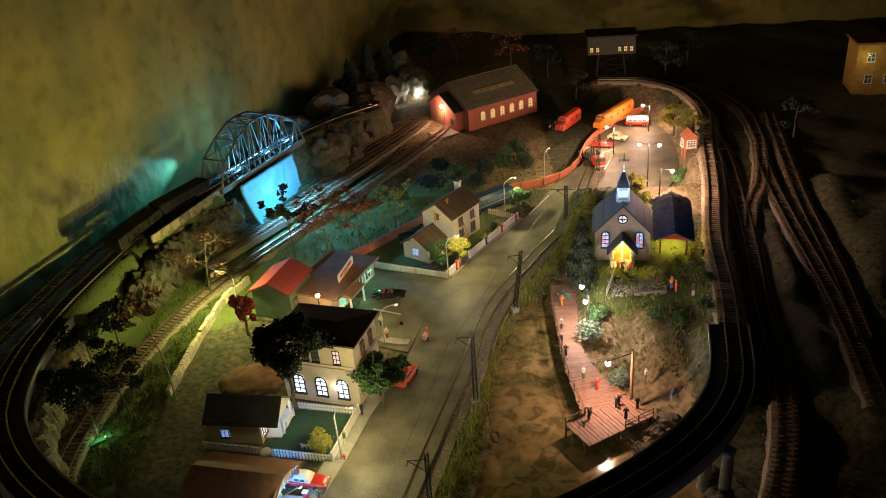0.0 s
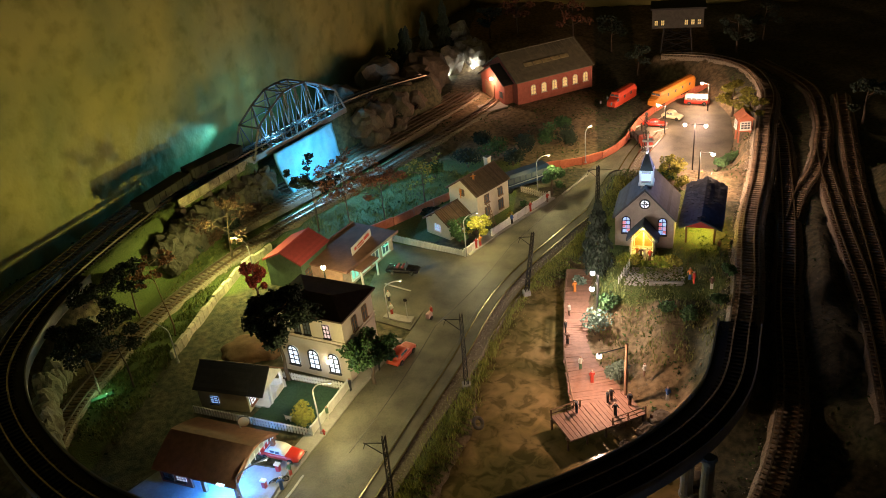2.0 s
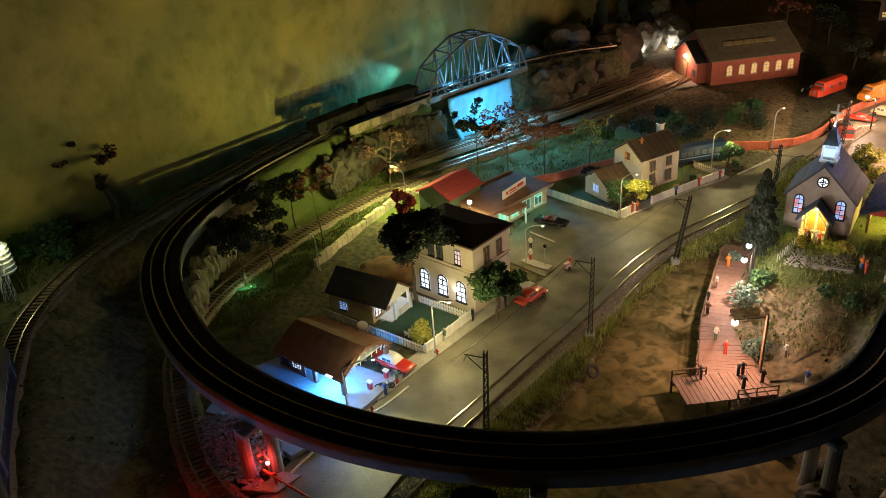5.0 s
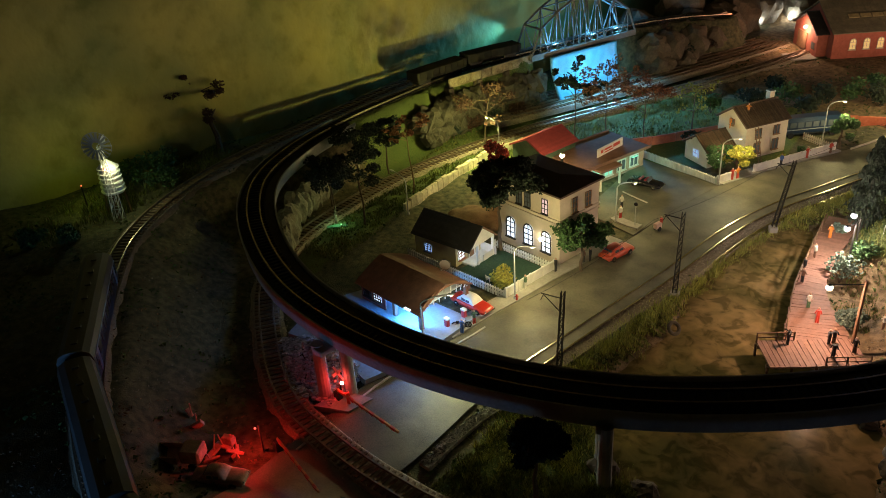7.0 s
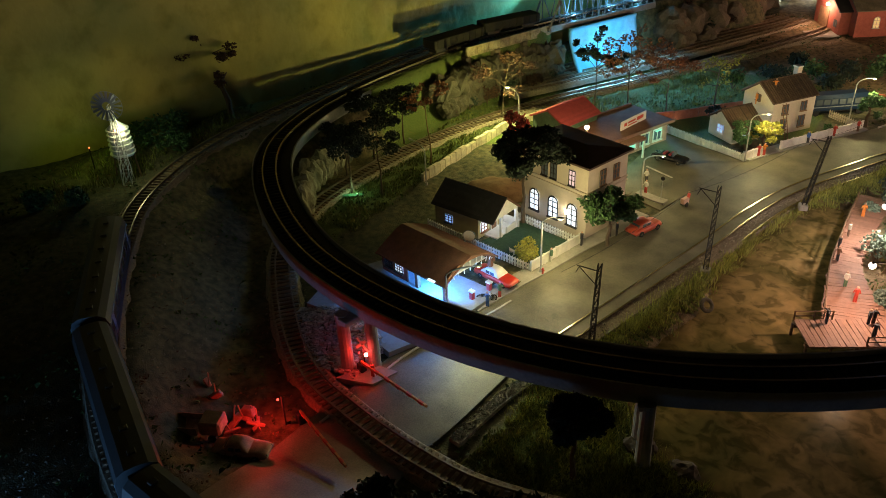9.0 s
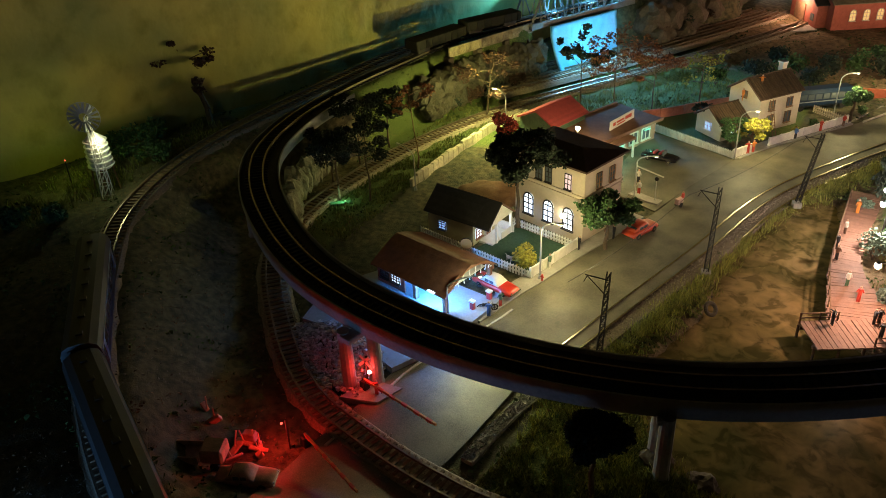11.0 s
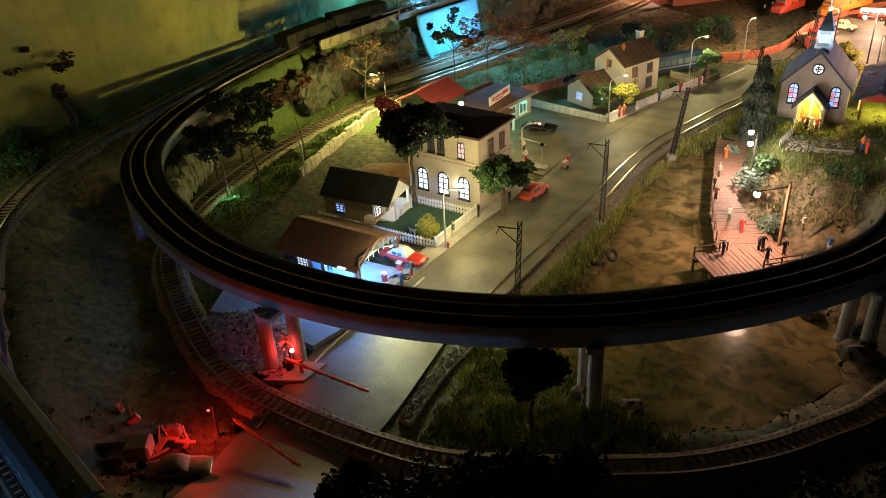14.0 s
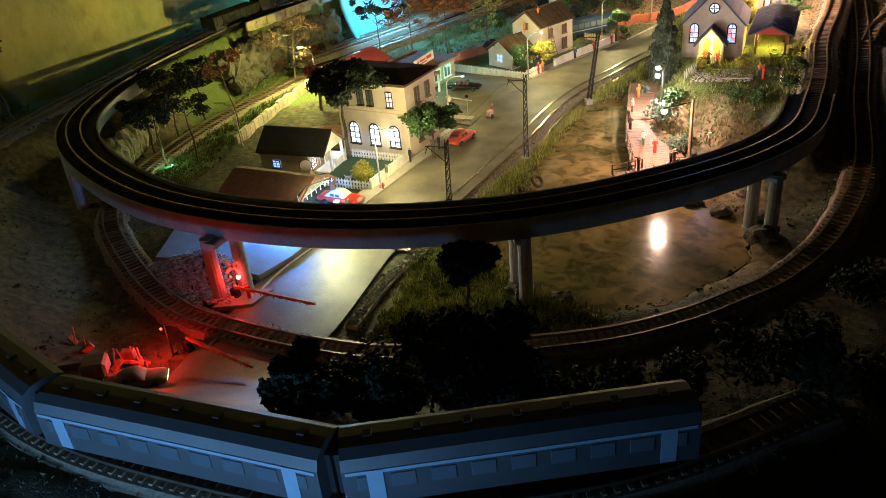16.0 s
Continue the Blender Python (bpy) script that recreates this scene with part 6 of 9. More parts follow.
# ---------------------------------------------------------------- chapel hill
def chapel():
    z = 0.046
    th = gable_house("chapel", 0.3225, 1.15, z, 81, 0.078, 0.083, 0.05, 0.044, GREY_WALL, SLATE, "small grey chapel with slate roof, belfry and lit porch", "chapel", over=0.005, tiles=12)
    fx = -0.0391
    for py in (-0.0255, 0.0255):
        win = window(th, fx, py, 0.0225, 0.0115, 0.027, 270, PANE_BLUE, DARK_METAL, (1, 3), arch=True)
        for i, (a, b) in enumerate(((-0.003, 0.009), (0.003, 0.009), (-0.003, 0.015), (0.003, 0.003))):
            bm = bmesh.new()
            box(bm, a, -0.0007, b, 0.0042, 0.0008, 0.0045)
            part("stained_pane", bm, PANE_RED if i != 1 else PANE_PINK, win, "coloured glass pane")
    rose = new("rose_window")
    rose.parent = th
    rose.matrix_local = pose(fx, 0, 0.071, 0, 0, 270)
    bm = bmesh.new()
    rod(bm, (0, -0.0008, 0), (0, 0.0006, 0), 0.0066, n=20)
    part("pane", bm, PANE_WHITE, rose)
    bm = bmesh.new()
    tube(bm, [(0.0068 * math.cos(a), -0.001, 0.0068 * math.sin(a)) for a in np.linspace(0, 2 * math.pi, 21)], 0.001, 5)
    for a in (0, math.pi / 2):
        rod(bm, (0.0066 * math.cos(a), -0.0012, 0.0066 * math.sin(a)), (-0.0066 * math.cos(a), -0.0012, -0.0066 * math.sin(a)), 0.0007, n=4)
    tube(bm, [(0.003 * math.cos(a), -0.0012, 0.003 * math.sin(a)) for a in np.linspace(0, 2 * math.pi, 13)], 0.0005, 4)
    part("tracery", bm, DARK_METAL, rose)
    # porch
    for s in (-1, 1):
        bm = bmesh.new()
        box(bm, fx - 0.011, s * 0.0165, 0, 0.022, 0.003, 0.028)
        part("porch_wall", bm, GREY_WALL, th)
        bm = bmesh.new()
        c = [(fx - 0.026, s * 0.023, 0.024), (fx + 0.001, s * 0.023, 0.024), (fx + 0.001, 0, 0.05), (fx - 0.026, 0, 0.05)]
        slab(bm, c if s < 0 else c[::-1], 0.002)
        part("porch_roof", bm, SLATE, th)
        bm = bmesh.new()
        rod(bm, (fx - 0.023, s * 0.0145, 0.022), (fx - 0.023, 0, 0.042), 0.0011, n=5)
        part("porch_trim", bm, WHITE_PAINT, th, "white bargeboard")
        door(th, fx - 0.0008, s * 0.0062, 0.003, 0.012, 0.026, 270, material("warm_door_wood", (0.4, 0.2, 0.05), 0.5))
    bm = bmesh.new()
    box(bm, fx - 0.014, 0, 0, 0.03, 0.032, 0.003)
    box(bm, fx - 0.033, 0, 0, 0.01, 0.034, 0.0015)
    part("porch_step", bm, CONCRETE, th)
    for s in (-1, 1):
        bm = bmesh.new()
        rod(bm, (fx - 0.028, s * 0.015, 0.002), (fx - 0.028, s * 0.015, 0.012), 0.0008)
        rod(bm, (fx - 0.028, s * 0.015, 0.011), (fx - 0.028, s * 0.006, 0.011), 0.0006)
        part("porch_rail", bm, WHITE_PAINT, th, "small white rail")
    bm = bmesh.new()
    ball(bm, (fx - 0.012, 0, 0.037), 0.0018, 1)
    part("porch_bulb", bm, material("bulb_yellow", (1, 0.8, 0.3), 0.5, bump=0, glow=(1, 0.78, 0.25), power=25), th, "glowing yellow bulb")
    point_lamp("porch_glow", th.matrix_world @ Vector((fx - 0.018, 0, 0.031)), 0.12, YELLOW, 0.002)
    # belfry
    bx = -0.02
    belfry = new("belfry")
    belfry.parent = th
    belfry.matrix_local = pose(0, 0, 0.004)
    bm = bmesh.new()
    box(bm, bx, 0, 0.072, 0.0155, 0.0155, 0.042)
    part("tower", bm, GREY_WALL, belfry)
    bm = bmesh.new()
    rod(bm, (bx, 0, 0.114), (bx, 0, 0.142), 0.0128, 0.0008, 4)
    for v in bm.verts:
        v.co = Matrix.Rotation(math.pi / 4, 4, "Z") @ (v.co - Vector((bx, 0, 0))) + Vector((bx, 0, 0))
    part("spire", bm, BLACK_ROOF, belfry)
    bm = bmesh.new()
    for s in (-1, 1):
        for t in (-1, 1):
            box(bm, bx + s * 0.008, t * 0.008, 0.094, 0.003, 0.003, 0.02)
    box(bm, bx, 0, 0.091, 0.021, 0.021, 0.003)
    part("louvre_frame", bm, WHITE_PAINT, belfry, "pale belfry corner posts")
    bm = bmesh.new()
    box(bm, bx, 0, 0.098, 0.016, 0.016, 0.011)
    part("bell_pane", bm, PANE_BLUE, belfry, "blue-white lit belfry opening")
    cr = new("cross")
    cr.parent = th
    bm = bmesh.new()
    box(bm, bx, 0, 0.14, 0.0018, 0.0022, 0.03)
    box(bm, bx, 0, 0.158, 0.0018, 0.015, 0.0024)
    part("cross_timber", bm, WHITE_PAINT, cr, "pale wooden cross")
    bm = bmesh.new()
    ball(bm, (bx - 0.003, 0, 0.143), 0.0012, 1)
    part("cross_bulb", bm, BULB_WHITE, th, "tiny blue-white bulb")
    point_lamp("belfry_light", th.matrix_world @ Vector((bx - 0.02, 0, 0.116)), 0.012, ICE, 0.002)
    for s in (-1, 1):
        point_lamp("belfry_light", th.matrix_world @ Vector((bx + 0.01, s * 0.02, 0.128)), 0.05, (0.07, 0.28, 1.0), 0.002)


chapel()


def pavilion():
    z = 0.042
    th = thing("pavilion", 0.408, 1.178, z, -11, "open pavilion with dark slate roof and red gable", "pavilion")
    w, d, h, rise = 0.052, 0.136, 0.036, 0.014
    for sx in (-1, 1):
        for y in (-0.06, 0.0, 0.06):
            bm = bmesh.new()
            box(bm, sx * w * 0.38, y, 0, 0.0028, 0.0028, h)
            part("post", bm, TIMBER, th)
    for s in (-1, 1):
        c = [(s * (w / 2 + 0.004), -d / 2 - 0.006, h), (s * (w / 2 + 0.004), d / 2 + 0.006, h), (0, d / 2 + 0.006, h + rise), (0, -d / 2 - 0.006, h + rise)]
        bm = bmesh.new()
        slab(bm, c if s > 0 else c[::-1], 0.002)
        roof = part("roof", bm, SLATE, th)
        ang = math.degrees(math.atan2(rise, w / 2 + 0.004))
        mb = bmesh.new()
        box(mb, 0, 0, 0, 0.0068, 0.0125, 0.0008)
        me = mesh_of("slate", mb, SLATE)
        rng = random.Random(5 + s)
        for i in range(6):
            u = (i + 0.5) / 6
            for k in range(13):
                piece("slate", me, pose(s * (w / 2 + 0.004) * (1 - u), -d / 2 + (k + 0.5 + 0.5 * (i % 2)) * d / 13, h + rise * u + 0.0006, rng.uniform(-3, 3), s * (ang - 3) + rng.uniform(-4, 4), rng.uniform(-3, 3)), roof)
    bm = bmesh.new()
    v = [bm.verts.new(p) for p in ((-w / 2, -d / 2 - 0.002, h), (w / 2, -d / 2 - 0.002, h), (0, -d / 2 - 0.002, h + rise - 0.002), (-w / 2, -d / 2, h), (w / 2, -d / 2, h), (0, -d / 2, h + rise - 0.002))]
    for f in ((0, 1, 2), (5, 4, 3), (0, 3, 4, 1), (1, 4, 5, 2), (2, 5, 3, 0)):
        bm.faces.new([v[i] for i in f])
    part("gable", bm, paint("gable_red", (0.4, 0.04, 0.03), 0.7), th, "red gable board")
    bm = bmesh.new()
    box(bm, 0, 0, -0.003, w + 0.012, d + 0.02, 0.005)
    part("floor_slab", bm, CONCRETE, th)
    bm = bmesh.new()
    box(bm, -w / 2 + 0.002, 0.02, 0, 0.002, d * 0.6, 0.02)
    box(bm, 0, d / 2 - 0.01, 0, w - 0.01, 0.002, h)
    part("back_wall", bm, WHITE_WALL, th)
    bm = bmesh.new()
    ball(bm, (0.0, -0.02, h - 0.003), 0.0013, 1)
    part("bulb", bm, MATS["bulb_yellow"], th, "glowing yellow bulb")
    point_lamp("pavilion_light", th.matrix_world @ Vector((0.0, -0.03, h - 0.008)), 0.13, YELLOW, 0.003)


pavilion()
cypress(0.25, 1.075, 0.022, 0.118, 0.023, 3)

# ---------------------------------------------------------------- boardwalk
def boardwalk():
    th = thing("boardwalk", 0, 0, 0, 0, "reddish plank boardwalk over the pond with rails", "boardwalk")
    rng = random.Random(4)
    z = 0.009
    c = spline([(0.223, 1.105, z), (0.22, 1.03, z), (0.219, 0.96, z), (0.219, 0.925, z), (0.226, 0.88, z), (0.24, 0.835, z), (0.25, 0.795, z)], 0.0052)
    n = sides(c)
    widths = np.interp(np.arange(len(c)), np.array([0, 0.5, 0.58, 0.75, 0.88, 1.0]) * (len(c) - 1), [0.038, 0.031, 0.031, 0.044, 0.06, 0.066])
    for p, d, w in zip(c, n, widths):
        bm = bmesh.new()
        box(bm, 0, 0, 0, w + rng.uniform(-0.002, 0.002), 0.005, 0.0016)
        ob = part("plank", bm, DECK_WOOD, th)
        ob.matrix_local = pose(p[0], p[1], z + rng.uniform(-0.0002, 0.0002), 0, 0, math.degrees(math.atan2(d[1], d[0])) + rng.uniform(-1.5, 1.5))
    a, b = np.array((0.215, 0.738)), np.array((0.3, 0.787))
    d = (b - a) / np.linalg.norm(b - a)
    q = np.array((-d[1], d[0]))
    rz = math.degrees(math.atan2(d[1], d[0]))
    L = float(np.linalg.norm(b - a))
    bm = bmesh.new()
    box(bm, 0, 0, 0, 0.0046, 0.046, 0.0016)
    me = mesh_of("plank", bm, DECK_WOOD)
    m = int(L / 0.005)
    for i in range(m):
        p = a + d * (i + 0.5) * L / m + q * 0.022
        piece("plank", me, pose(p[0], p[1], z + 0.0018 + rng.uniform(-0.0003, 0.0003), 0, 0, rz + rng.uniform(-1, 1)), th)
    for k in (0.2, 0.9):
        p = a + q * 0.046 * k
        bm = bmesh.new()
        box(bm, 0, 0, 0, L, 0.003, 0.004)
        ob = part("joist", bm, TIMBER, th)
        ob.matrix_local = pose(p[0] + d[0] * L / 2, p[1] + d[1] * L / 2, z - 0.004, 0, 0, rz)
    for i in range(5):
        for k in (0.1, 0.95):
            p = a + d * L * i / 4 + q * 0.046 * k
            bm = bmesh.new()
            rod(bm, (p[0], p[1], -0.02), (p[0], p[1], z), 0.0016, n=6)
            part("support_post", bm, TIMBER, th)
    for i in range(0, len(c), 6):
        bm = bmesh.new()
        x, y = c[i, 0] - n[i, 0] * widths[i] * 0.45, c[i, 1] - n[i, 1] * widths[i] * 0.45
        rod(bm, (x, y, -0.02), (x, y, z), 0.0016, n=6)
        part("support_post", bm, TIMBER, th)

    def rail(pts):
        pts = [Vector((x, y, z + 0.0016)) for x, y in pts]
        for h in (0.0065, 0.012):
            bm = bmesh.new()
            tube(bm, [p + Vector((0, 0, h)) for p in pts], 0.0007, 5)
            part("handrail", bm, TIMBER, th)
        for p in pts:
            bm = bmesh.new()
            rod(bm, p, p + Vector((0, 0, 0.0128)), 0.0009, n=5)
            part("rail_post", bm, TIMBER, th)

    left = [(c[i, 0] + n[i, 0] * widths[i] * 0.48, c[i, 1] + n[i, 1] * widths[i] * 0.48) for i in range(4, len(c), 5)]
    rail(left)
    rail([tuple(a + q * 0.044), tuple(a + q * 0.044 + d * 0.02), tuple(a + q * 0.044 + d * 0.038)])
    rail([tuple(a + d * 0.055), tuple(a + d * 0.075), tuple(b)])


boardwalk()
globe_lamp(0.279, 0.819, 0.004, 0.083, [(-0.031, -0.008, -0.012)], 0.38, timber=True, label="timber pole with a globe lamp over the boardwalk")
globe_lamp(0.248, 0.982, 0.01, 0.062, [(-0.007, -0.018, -0.004)], 0.42, (1.0, 0.8, 0.66), BULB_WHITE, label="post with a glaring white globe lamp in the bushes")
globe_lamp(0.25, 1.01, 0.012, 0.05, [(-0.008, 0.0, 0.002)], 0.05, (1.0, 0.8, 0.66), BULB_WHITE, label="post with a glaring white globe lamp in the bushes")

# plaza lamps
globe_lamp(0.392, 1.652, 0.003, 0.062, [(-0.014, 0.01, -0.003)], 0.6)
globe_lamp(0.492, 1.775, 0.003, 0.062, [(-0.013, 0.012, -0.003)], 0.6)
globe_lamp(0.425, 1.455, 0.012, 0.09, [(-0.017, 0.004, -0.004), (0.018, -0.006, -0.004)], 0.6)
globe_lamp(0.418, 1.32, 0.03, 0.078, [(0.02, 0.0, -0.008)], 0.75)

# street lamps
street_lamp(-0.079, 0.747, 0.003, 12, 0.074, 0.018, watts=0.32)
street_lamp(-0.048, 0.985, 0.003, 20, 0.06, 0.02, watts=0.06)
street_lamp(0.043, 1.163, 0.003, 30, 0.072, 0.02, watts=0.28)
street_lamp(0.146, 1.385, 0.003, 25, 0.072, 0.02, watts=0.25)
street_lamp(0.232, 1.517, 0.003, 60, 0.07, 0.018, watts=0.2)
street_lamp(-0.285, 1.078, 0.003, 165, 0.082, 0.022, watts=0.8, colour=(0.95, 0.92, 0.3))
spot_lamp("street_lamp_light", (-0.312, 1.085, 0.083), (-0.47, 1.2, 0.31), 0.64, (1.0, 0.85, 0.12), 118, 0.45, 0.002)
street_lamp(-0.325, 0.875, 0.003, 160, 0.06, 0.03, bulb=GREY_PAINT, watts=0.0001, label="unlit thin dark street lamp")
street_lamp(-0.128, 0.622, 0.002, 40, 0.058, 0.03, watts=0.08, colour=(0.92, 0.92, 0.6))
spot_lamp("street_lamp_light", (-0.105, 0.637, 0.052), (0.04, 0.49, 0.0), 0.62, (0.93, 0.95, 0.45), 115, 0.9, 0.002)
globe_lamp(-0.139, 1.003, 0.0, 0.079, [(0.0, 0.0, 0.0)], 0.55, (1.0, 0.76, 0.33), BULB_WARM, label="thin dark post with a bare glowing bulb behind the house")

# masts along the street track
for x, y, h, rz, lean in ((0.035, 0.627, 0.113, 12, 0.004), (0.084, 0.842, 0.11, 12, 0.002), (0.146, 1.057, 0.1, 20, 0.014), (0.252, 1.318, 0.085, 35, 0.002), (0.345, 1.56, 0.085, 35, 0.004)):
    catenary_mast(x, y, 0.0, h, rz, lean)


def tree_light(x, y, rz):
    """A small green lamp board at a tree's foot."""
    th = thing("tree_uplight", x, y, at_ground(x, y), rz, "small green lamp board on the grass below a tree", "lamp")
    bm = bmesh.new()
    box(bm, 0, 0, 0.001, 0.03, 0.008, 0.0012, bevel=0.0003)
    part("board", bm, material("green_board", (0.06, 0.2, 0.1), 0.5), th)
    bm = bmesh.new()
    ball(bm, (0.006, 0, 0.0035), 0.0014, 1)
    part("bulb", bm, material("bulb_green", (0.6, 0.9, 0.6), 0.5, bump=0, glow=(0.5, 1.0, 0.55), power=0.6), th, "glowing green bulb")
    point_lamp("tree_uplight_lamp", th.matrix_world @ Vector((0.002, 0, 0.012)), 0.01, (0.45, 1.0, 0.5), 0.002)


tree_light(-0.402, 0.803, 40)


def wire():
    th = thing("overhead_wire", 0, 0, 0, 0, "thin dark overhead wire above the rails", "wire")
    pts = [(0.004, 0.62, 0.098), (0.055, 0.835, 0.098), (0.13, 1.047, 0.09), (0.227, 1.30, 0.075), (0.32, 1.545, 0.075)]
    for a, b in zip(pts[:-1], pts[1:]):
        bm = bmesh.new()
        a, b = Vector(a), Vector(b)
        seq = [a.lerp(b, u) - Vector((0, 0, 0.006 * 4 * u * (1 - u))) for u in np.linspace(0, 1, 9)]
        tube(bm, seq, 0.0003, 4)
        part("span", bm, DARK_METAL, th)


wire()


def tyre(x, y, z, rx, rz):
    bm = bmesh.new()
    pts = [(0.0065 * math.cos(a), 0, 0.0065 * math.sin(a)) for a in np.linspace(0, 2 * math.pi, 21)]
    tube(bm, pts, 0.0022, 8)
    ob = part("tractor_tyre", bm, material("dusty_rubber", (0.09, 0.075, 0.05), 0.9))
    ob.matrix_world = pose(x, y, z, rx, 0, rz)
    tagged(ob, "old dusty tyre lying by the pond", "tyre")


tyre(0.107, 0.771, 0.004, -40, 60)


def cart(x, y, rz):
    th = thing("food_cart", x, y, 0.002, rz, "small pale street food cart with figures", "cart")
    bm = bmesh.new()
    box(bm, 0, 0, 0.004, 0.011, 0.006, 0.008, bevel=0.0006)
    part("box", bm, paint("cart_pink", (0.6, 0.4, 0.36)), th)
    for s in (-1, 1):
        bm = bmesh.new()
        rod(bm, (0, s * 0.0034, 0.0034), (0, s * 0.0042, 0.0034), 0.0034, n=12)
        part("wheel", bm, RUBBER, th)
    bm = bmesh.new()
    rod(bm, (0.0055, 0, 0.011), (0.011, 0, 0.012), 0.0005)
    part("handle", bm, CHROME, th)


cart(0.012, 0.985, 70)


def sign_post(x, y, h, label):
    th = thing("road_sign", x, y, 0.002, 0, label, "sign")
    bm = bmesh.new()
    rod(bm, (0, 0, 0), (0, 0, h), 0.0006, n=6)
    part("post", bm, LAMP_POST, th)
    bm = bmesh.new()
    rod(bm, (0, -0.0007, h), (0, 0.0003, h), 0.0028, n=16)
    part("disc", bm, DARK_METAL, th)


sign_post(-0.02, 0.985, 0.033, "small round road sign on a thin post")
sign_post(0.318, 1.03, 0.018, "small sign before the chapel")

# figures
P = lambda n, c: paint("cloth_" + n, c, 0.7)
BLACK, ORANGE, REDC, BLUEC, WHITEC, BROWNC, GREENC = P("black", (0.02, 0.02, 0.025)), P("orange", (0.6, 0.2, 0.03)), P("red", (0.5, 0.05, 0.03)), P("blue", (0.05, 0.12, 0.35)), P("white", (0.6, 0.57, 0.5)), P("brown", (0.15, 0.08, 0.05)), P("green", (0.08, 0.15, 0.08))
BZ = 0.0108
for x, y, z, rz, t, l, lab, arm in (
        (0.217, 1.045, BZ, 200, ORANGE, ORANGE, "figure in orange on the boardwalk", 0.3),
        (0.210, 0.985, BZ, 120, WHITEC, BROWNC, "figure in white on the boardwalk", 0.3),
        (0.206, 0.945, BZ, 90, BLACK, BLACK, "dark figure on the boardwalk", 0.1),
        (0.209, 0.92, BZ, 150, BROWNC, BLACK, "dark figure on the boardwalk", 0.4),
        (0.226, 0.868, BZ, 30, WHITEC, GREENC, "figure in white and green on the boardwalk", 0.3),
        (0.24, 0.842, BZ, 10, REDC, REDC, "figure in red on the boardwalk", 0.4),
        (0.258, 0.805, BZ, 60, BLACK, BLACK, "dark figure leaning on the rail", 0.8),
        (0.262, 0.809, BZ, 20, BLACK, BROWNC, "dark figure leaning on the rail", 0.5),
        (0.222, 0.785, BZ + 0.002, 300, BLACK, BLACK, "dark figure with raised arms on the boardwalk", 1.0),
        (0.266, 0.782, BZ + 0.002, 0, BLACK, BLACK, "dark figure on the boardwalk", 0.4),
        (0.283, 0.80, BZ + 0.002, 0, BLACK, BROWNC, "dark figure on the boardwalk", 0.3),
        (0.302, 0.845, 0.02, 250, WHITEC, BROWNC, "seated pale figure on the bank", 0.9),
        (0.325, 0.80, 0.022, 160, BLUEC, WHITEC, "figure in pale blue on the bank", 0.3),
        (0.372, 1.02, 0.047, 200, ORANGE, BLUEC, "figure in orange and blue in the garden", 0.4),
        (0.376, 1.01, 0.047, 100, REDC, REDC, "figure in red in the garden", 0.4),
        (0.398, 1.0, 0.045, 160, BROWNC, WHITEC, "figure in pink in the garden", 0.5),
        (0.305, 1.075, 0.05, 0, ORANGE, BROWNC, "figure in the lit chapel porch", 0.5),
        (0.316, 1.072, 0.05, 0, WHITEC, WHITEC, "figure in white in the lit chapel porch", 0.3),
        (0.31, 1.07, 0.05, 0, BROWNC, BLACK, "figure in the lit chapel porch", 0.6),
        (0.322, 1.066, 0.05, 30, REDC, BROWNC, "figure in the lit chapel porch", 0.4),
        (0.42, 1.095, 0.047, 20, BROWNC, GREENC, "figure under the pavilion", 0.4),
        (0.437, 1.10, 0.047, 40, BLACK, GREENC, "figure under the pavilion", 0.3),
        (-0.063, 0.825, 0.003, 90, BLACK, BLACK, "dark figure on the pavement", 0.1),
        (-0.078, 0.772, 0.003, 90, GREENC, WHITEC, "figure with a bag on the pavement", 0.3),
        (-0.035, 0.868, 0.003, 90, BLACK, BLACK, "dark figure beside the orange-red coupe", 0.1),
        (-0.042, 0.862, 0.003, 0, BROWNC, BLACK, "dark figure beside the orange-red coupe", 0.2),
        (-0.095, 0.678, 0.0025, 60, GREENC, REDC, "figure in green and red by the motorcycle", 0.7),
        (-0.098, 0.656, 0.0025, 20, BLUEC, BLUEC, "figure in blue by the motorcycle", 0.6),
        (-0.057, 1.03, 0.003, 0, WHITEC, BLACK, "figure in white on the forecourt", 0.3),
        (-0.045, 0.995, 0.004, 0, WHITEC, REDC, "figure on the kerb island", 0.3),
        (0.015, 0.99, 0.003, 90, REDC, WHITEC, "figure beside the food cart", 0.4),
        (0.062, 1.195, 0.003, 50, ORANGE, REDC, "figure in orange on the pavement", 0.6),
        (0.056, 1.187, 0.003, 200, REDC, REDC, "figure in red on the pavement", 0.6),
        (0.108, 1.27, 0.003, 40, BLUEC, BLACK, "dark figure by the fence", 0.2),
        (0.137, 1.315, 0.003, 40, REDC, REDC, "figure in red by the fence", 0.4),
        (0.165, 1.35, 0.003, 40, REDC, BROWNC, "figure in red by the fence", 0.3),
        (0.02, 1.29, 0.044, 100, ORANGE, ORANGE, "roofer in orange on the house roof", 0.7),
        (0.043, 1.30, 0.066, 200, ORANGE, BROWNC, "roofer in orange on the house roof", 0.7),
        (0.43, 1.37, 0.03, 0, ORANGE, BROWNC, "figure on the path below the lamp", 0.3),
        (0.445, 1.36, 0.03, 0, WHITEC, BROWNC, "figure on the path below the lamp", 0.3),
        (-0.135, 0.497, 0.001, 0, REDC, REDC, "figure by the crossing gate", 0.5)):
    figurine(x, y, z, rz, t, l, lab, 0.0195, arm)

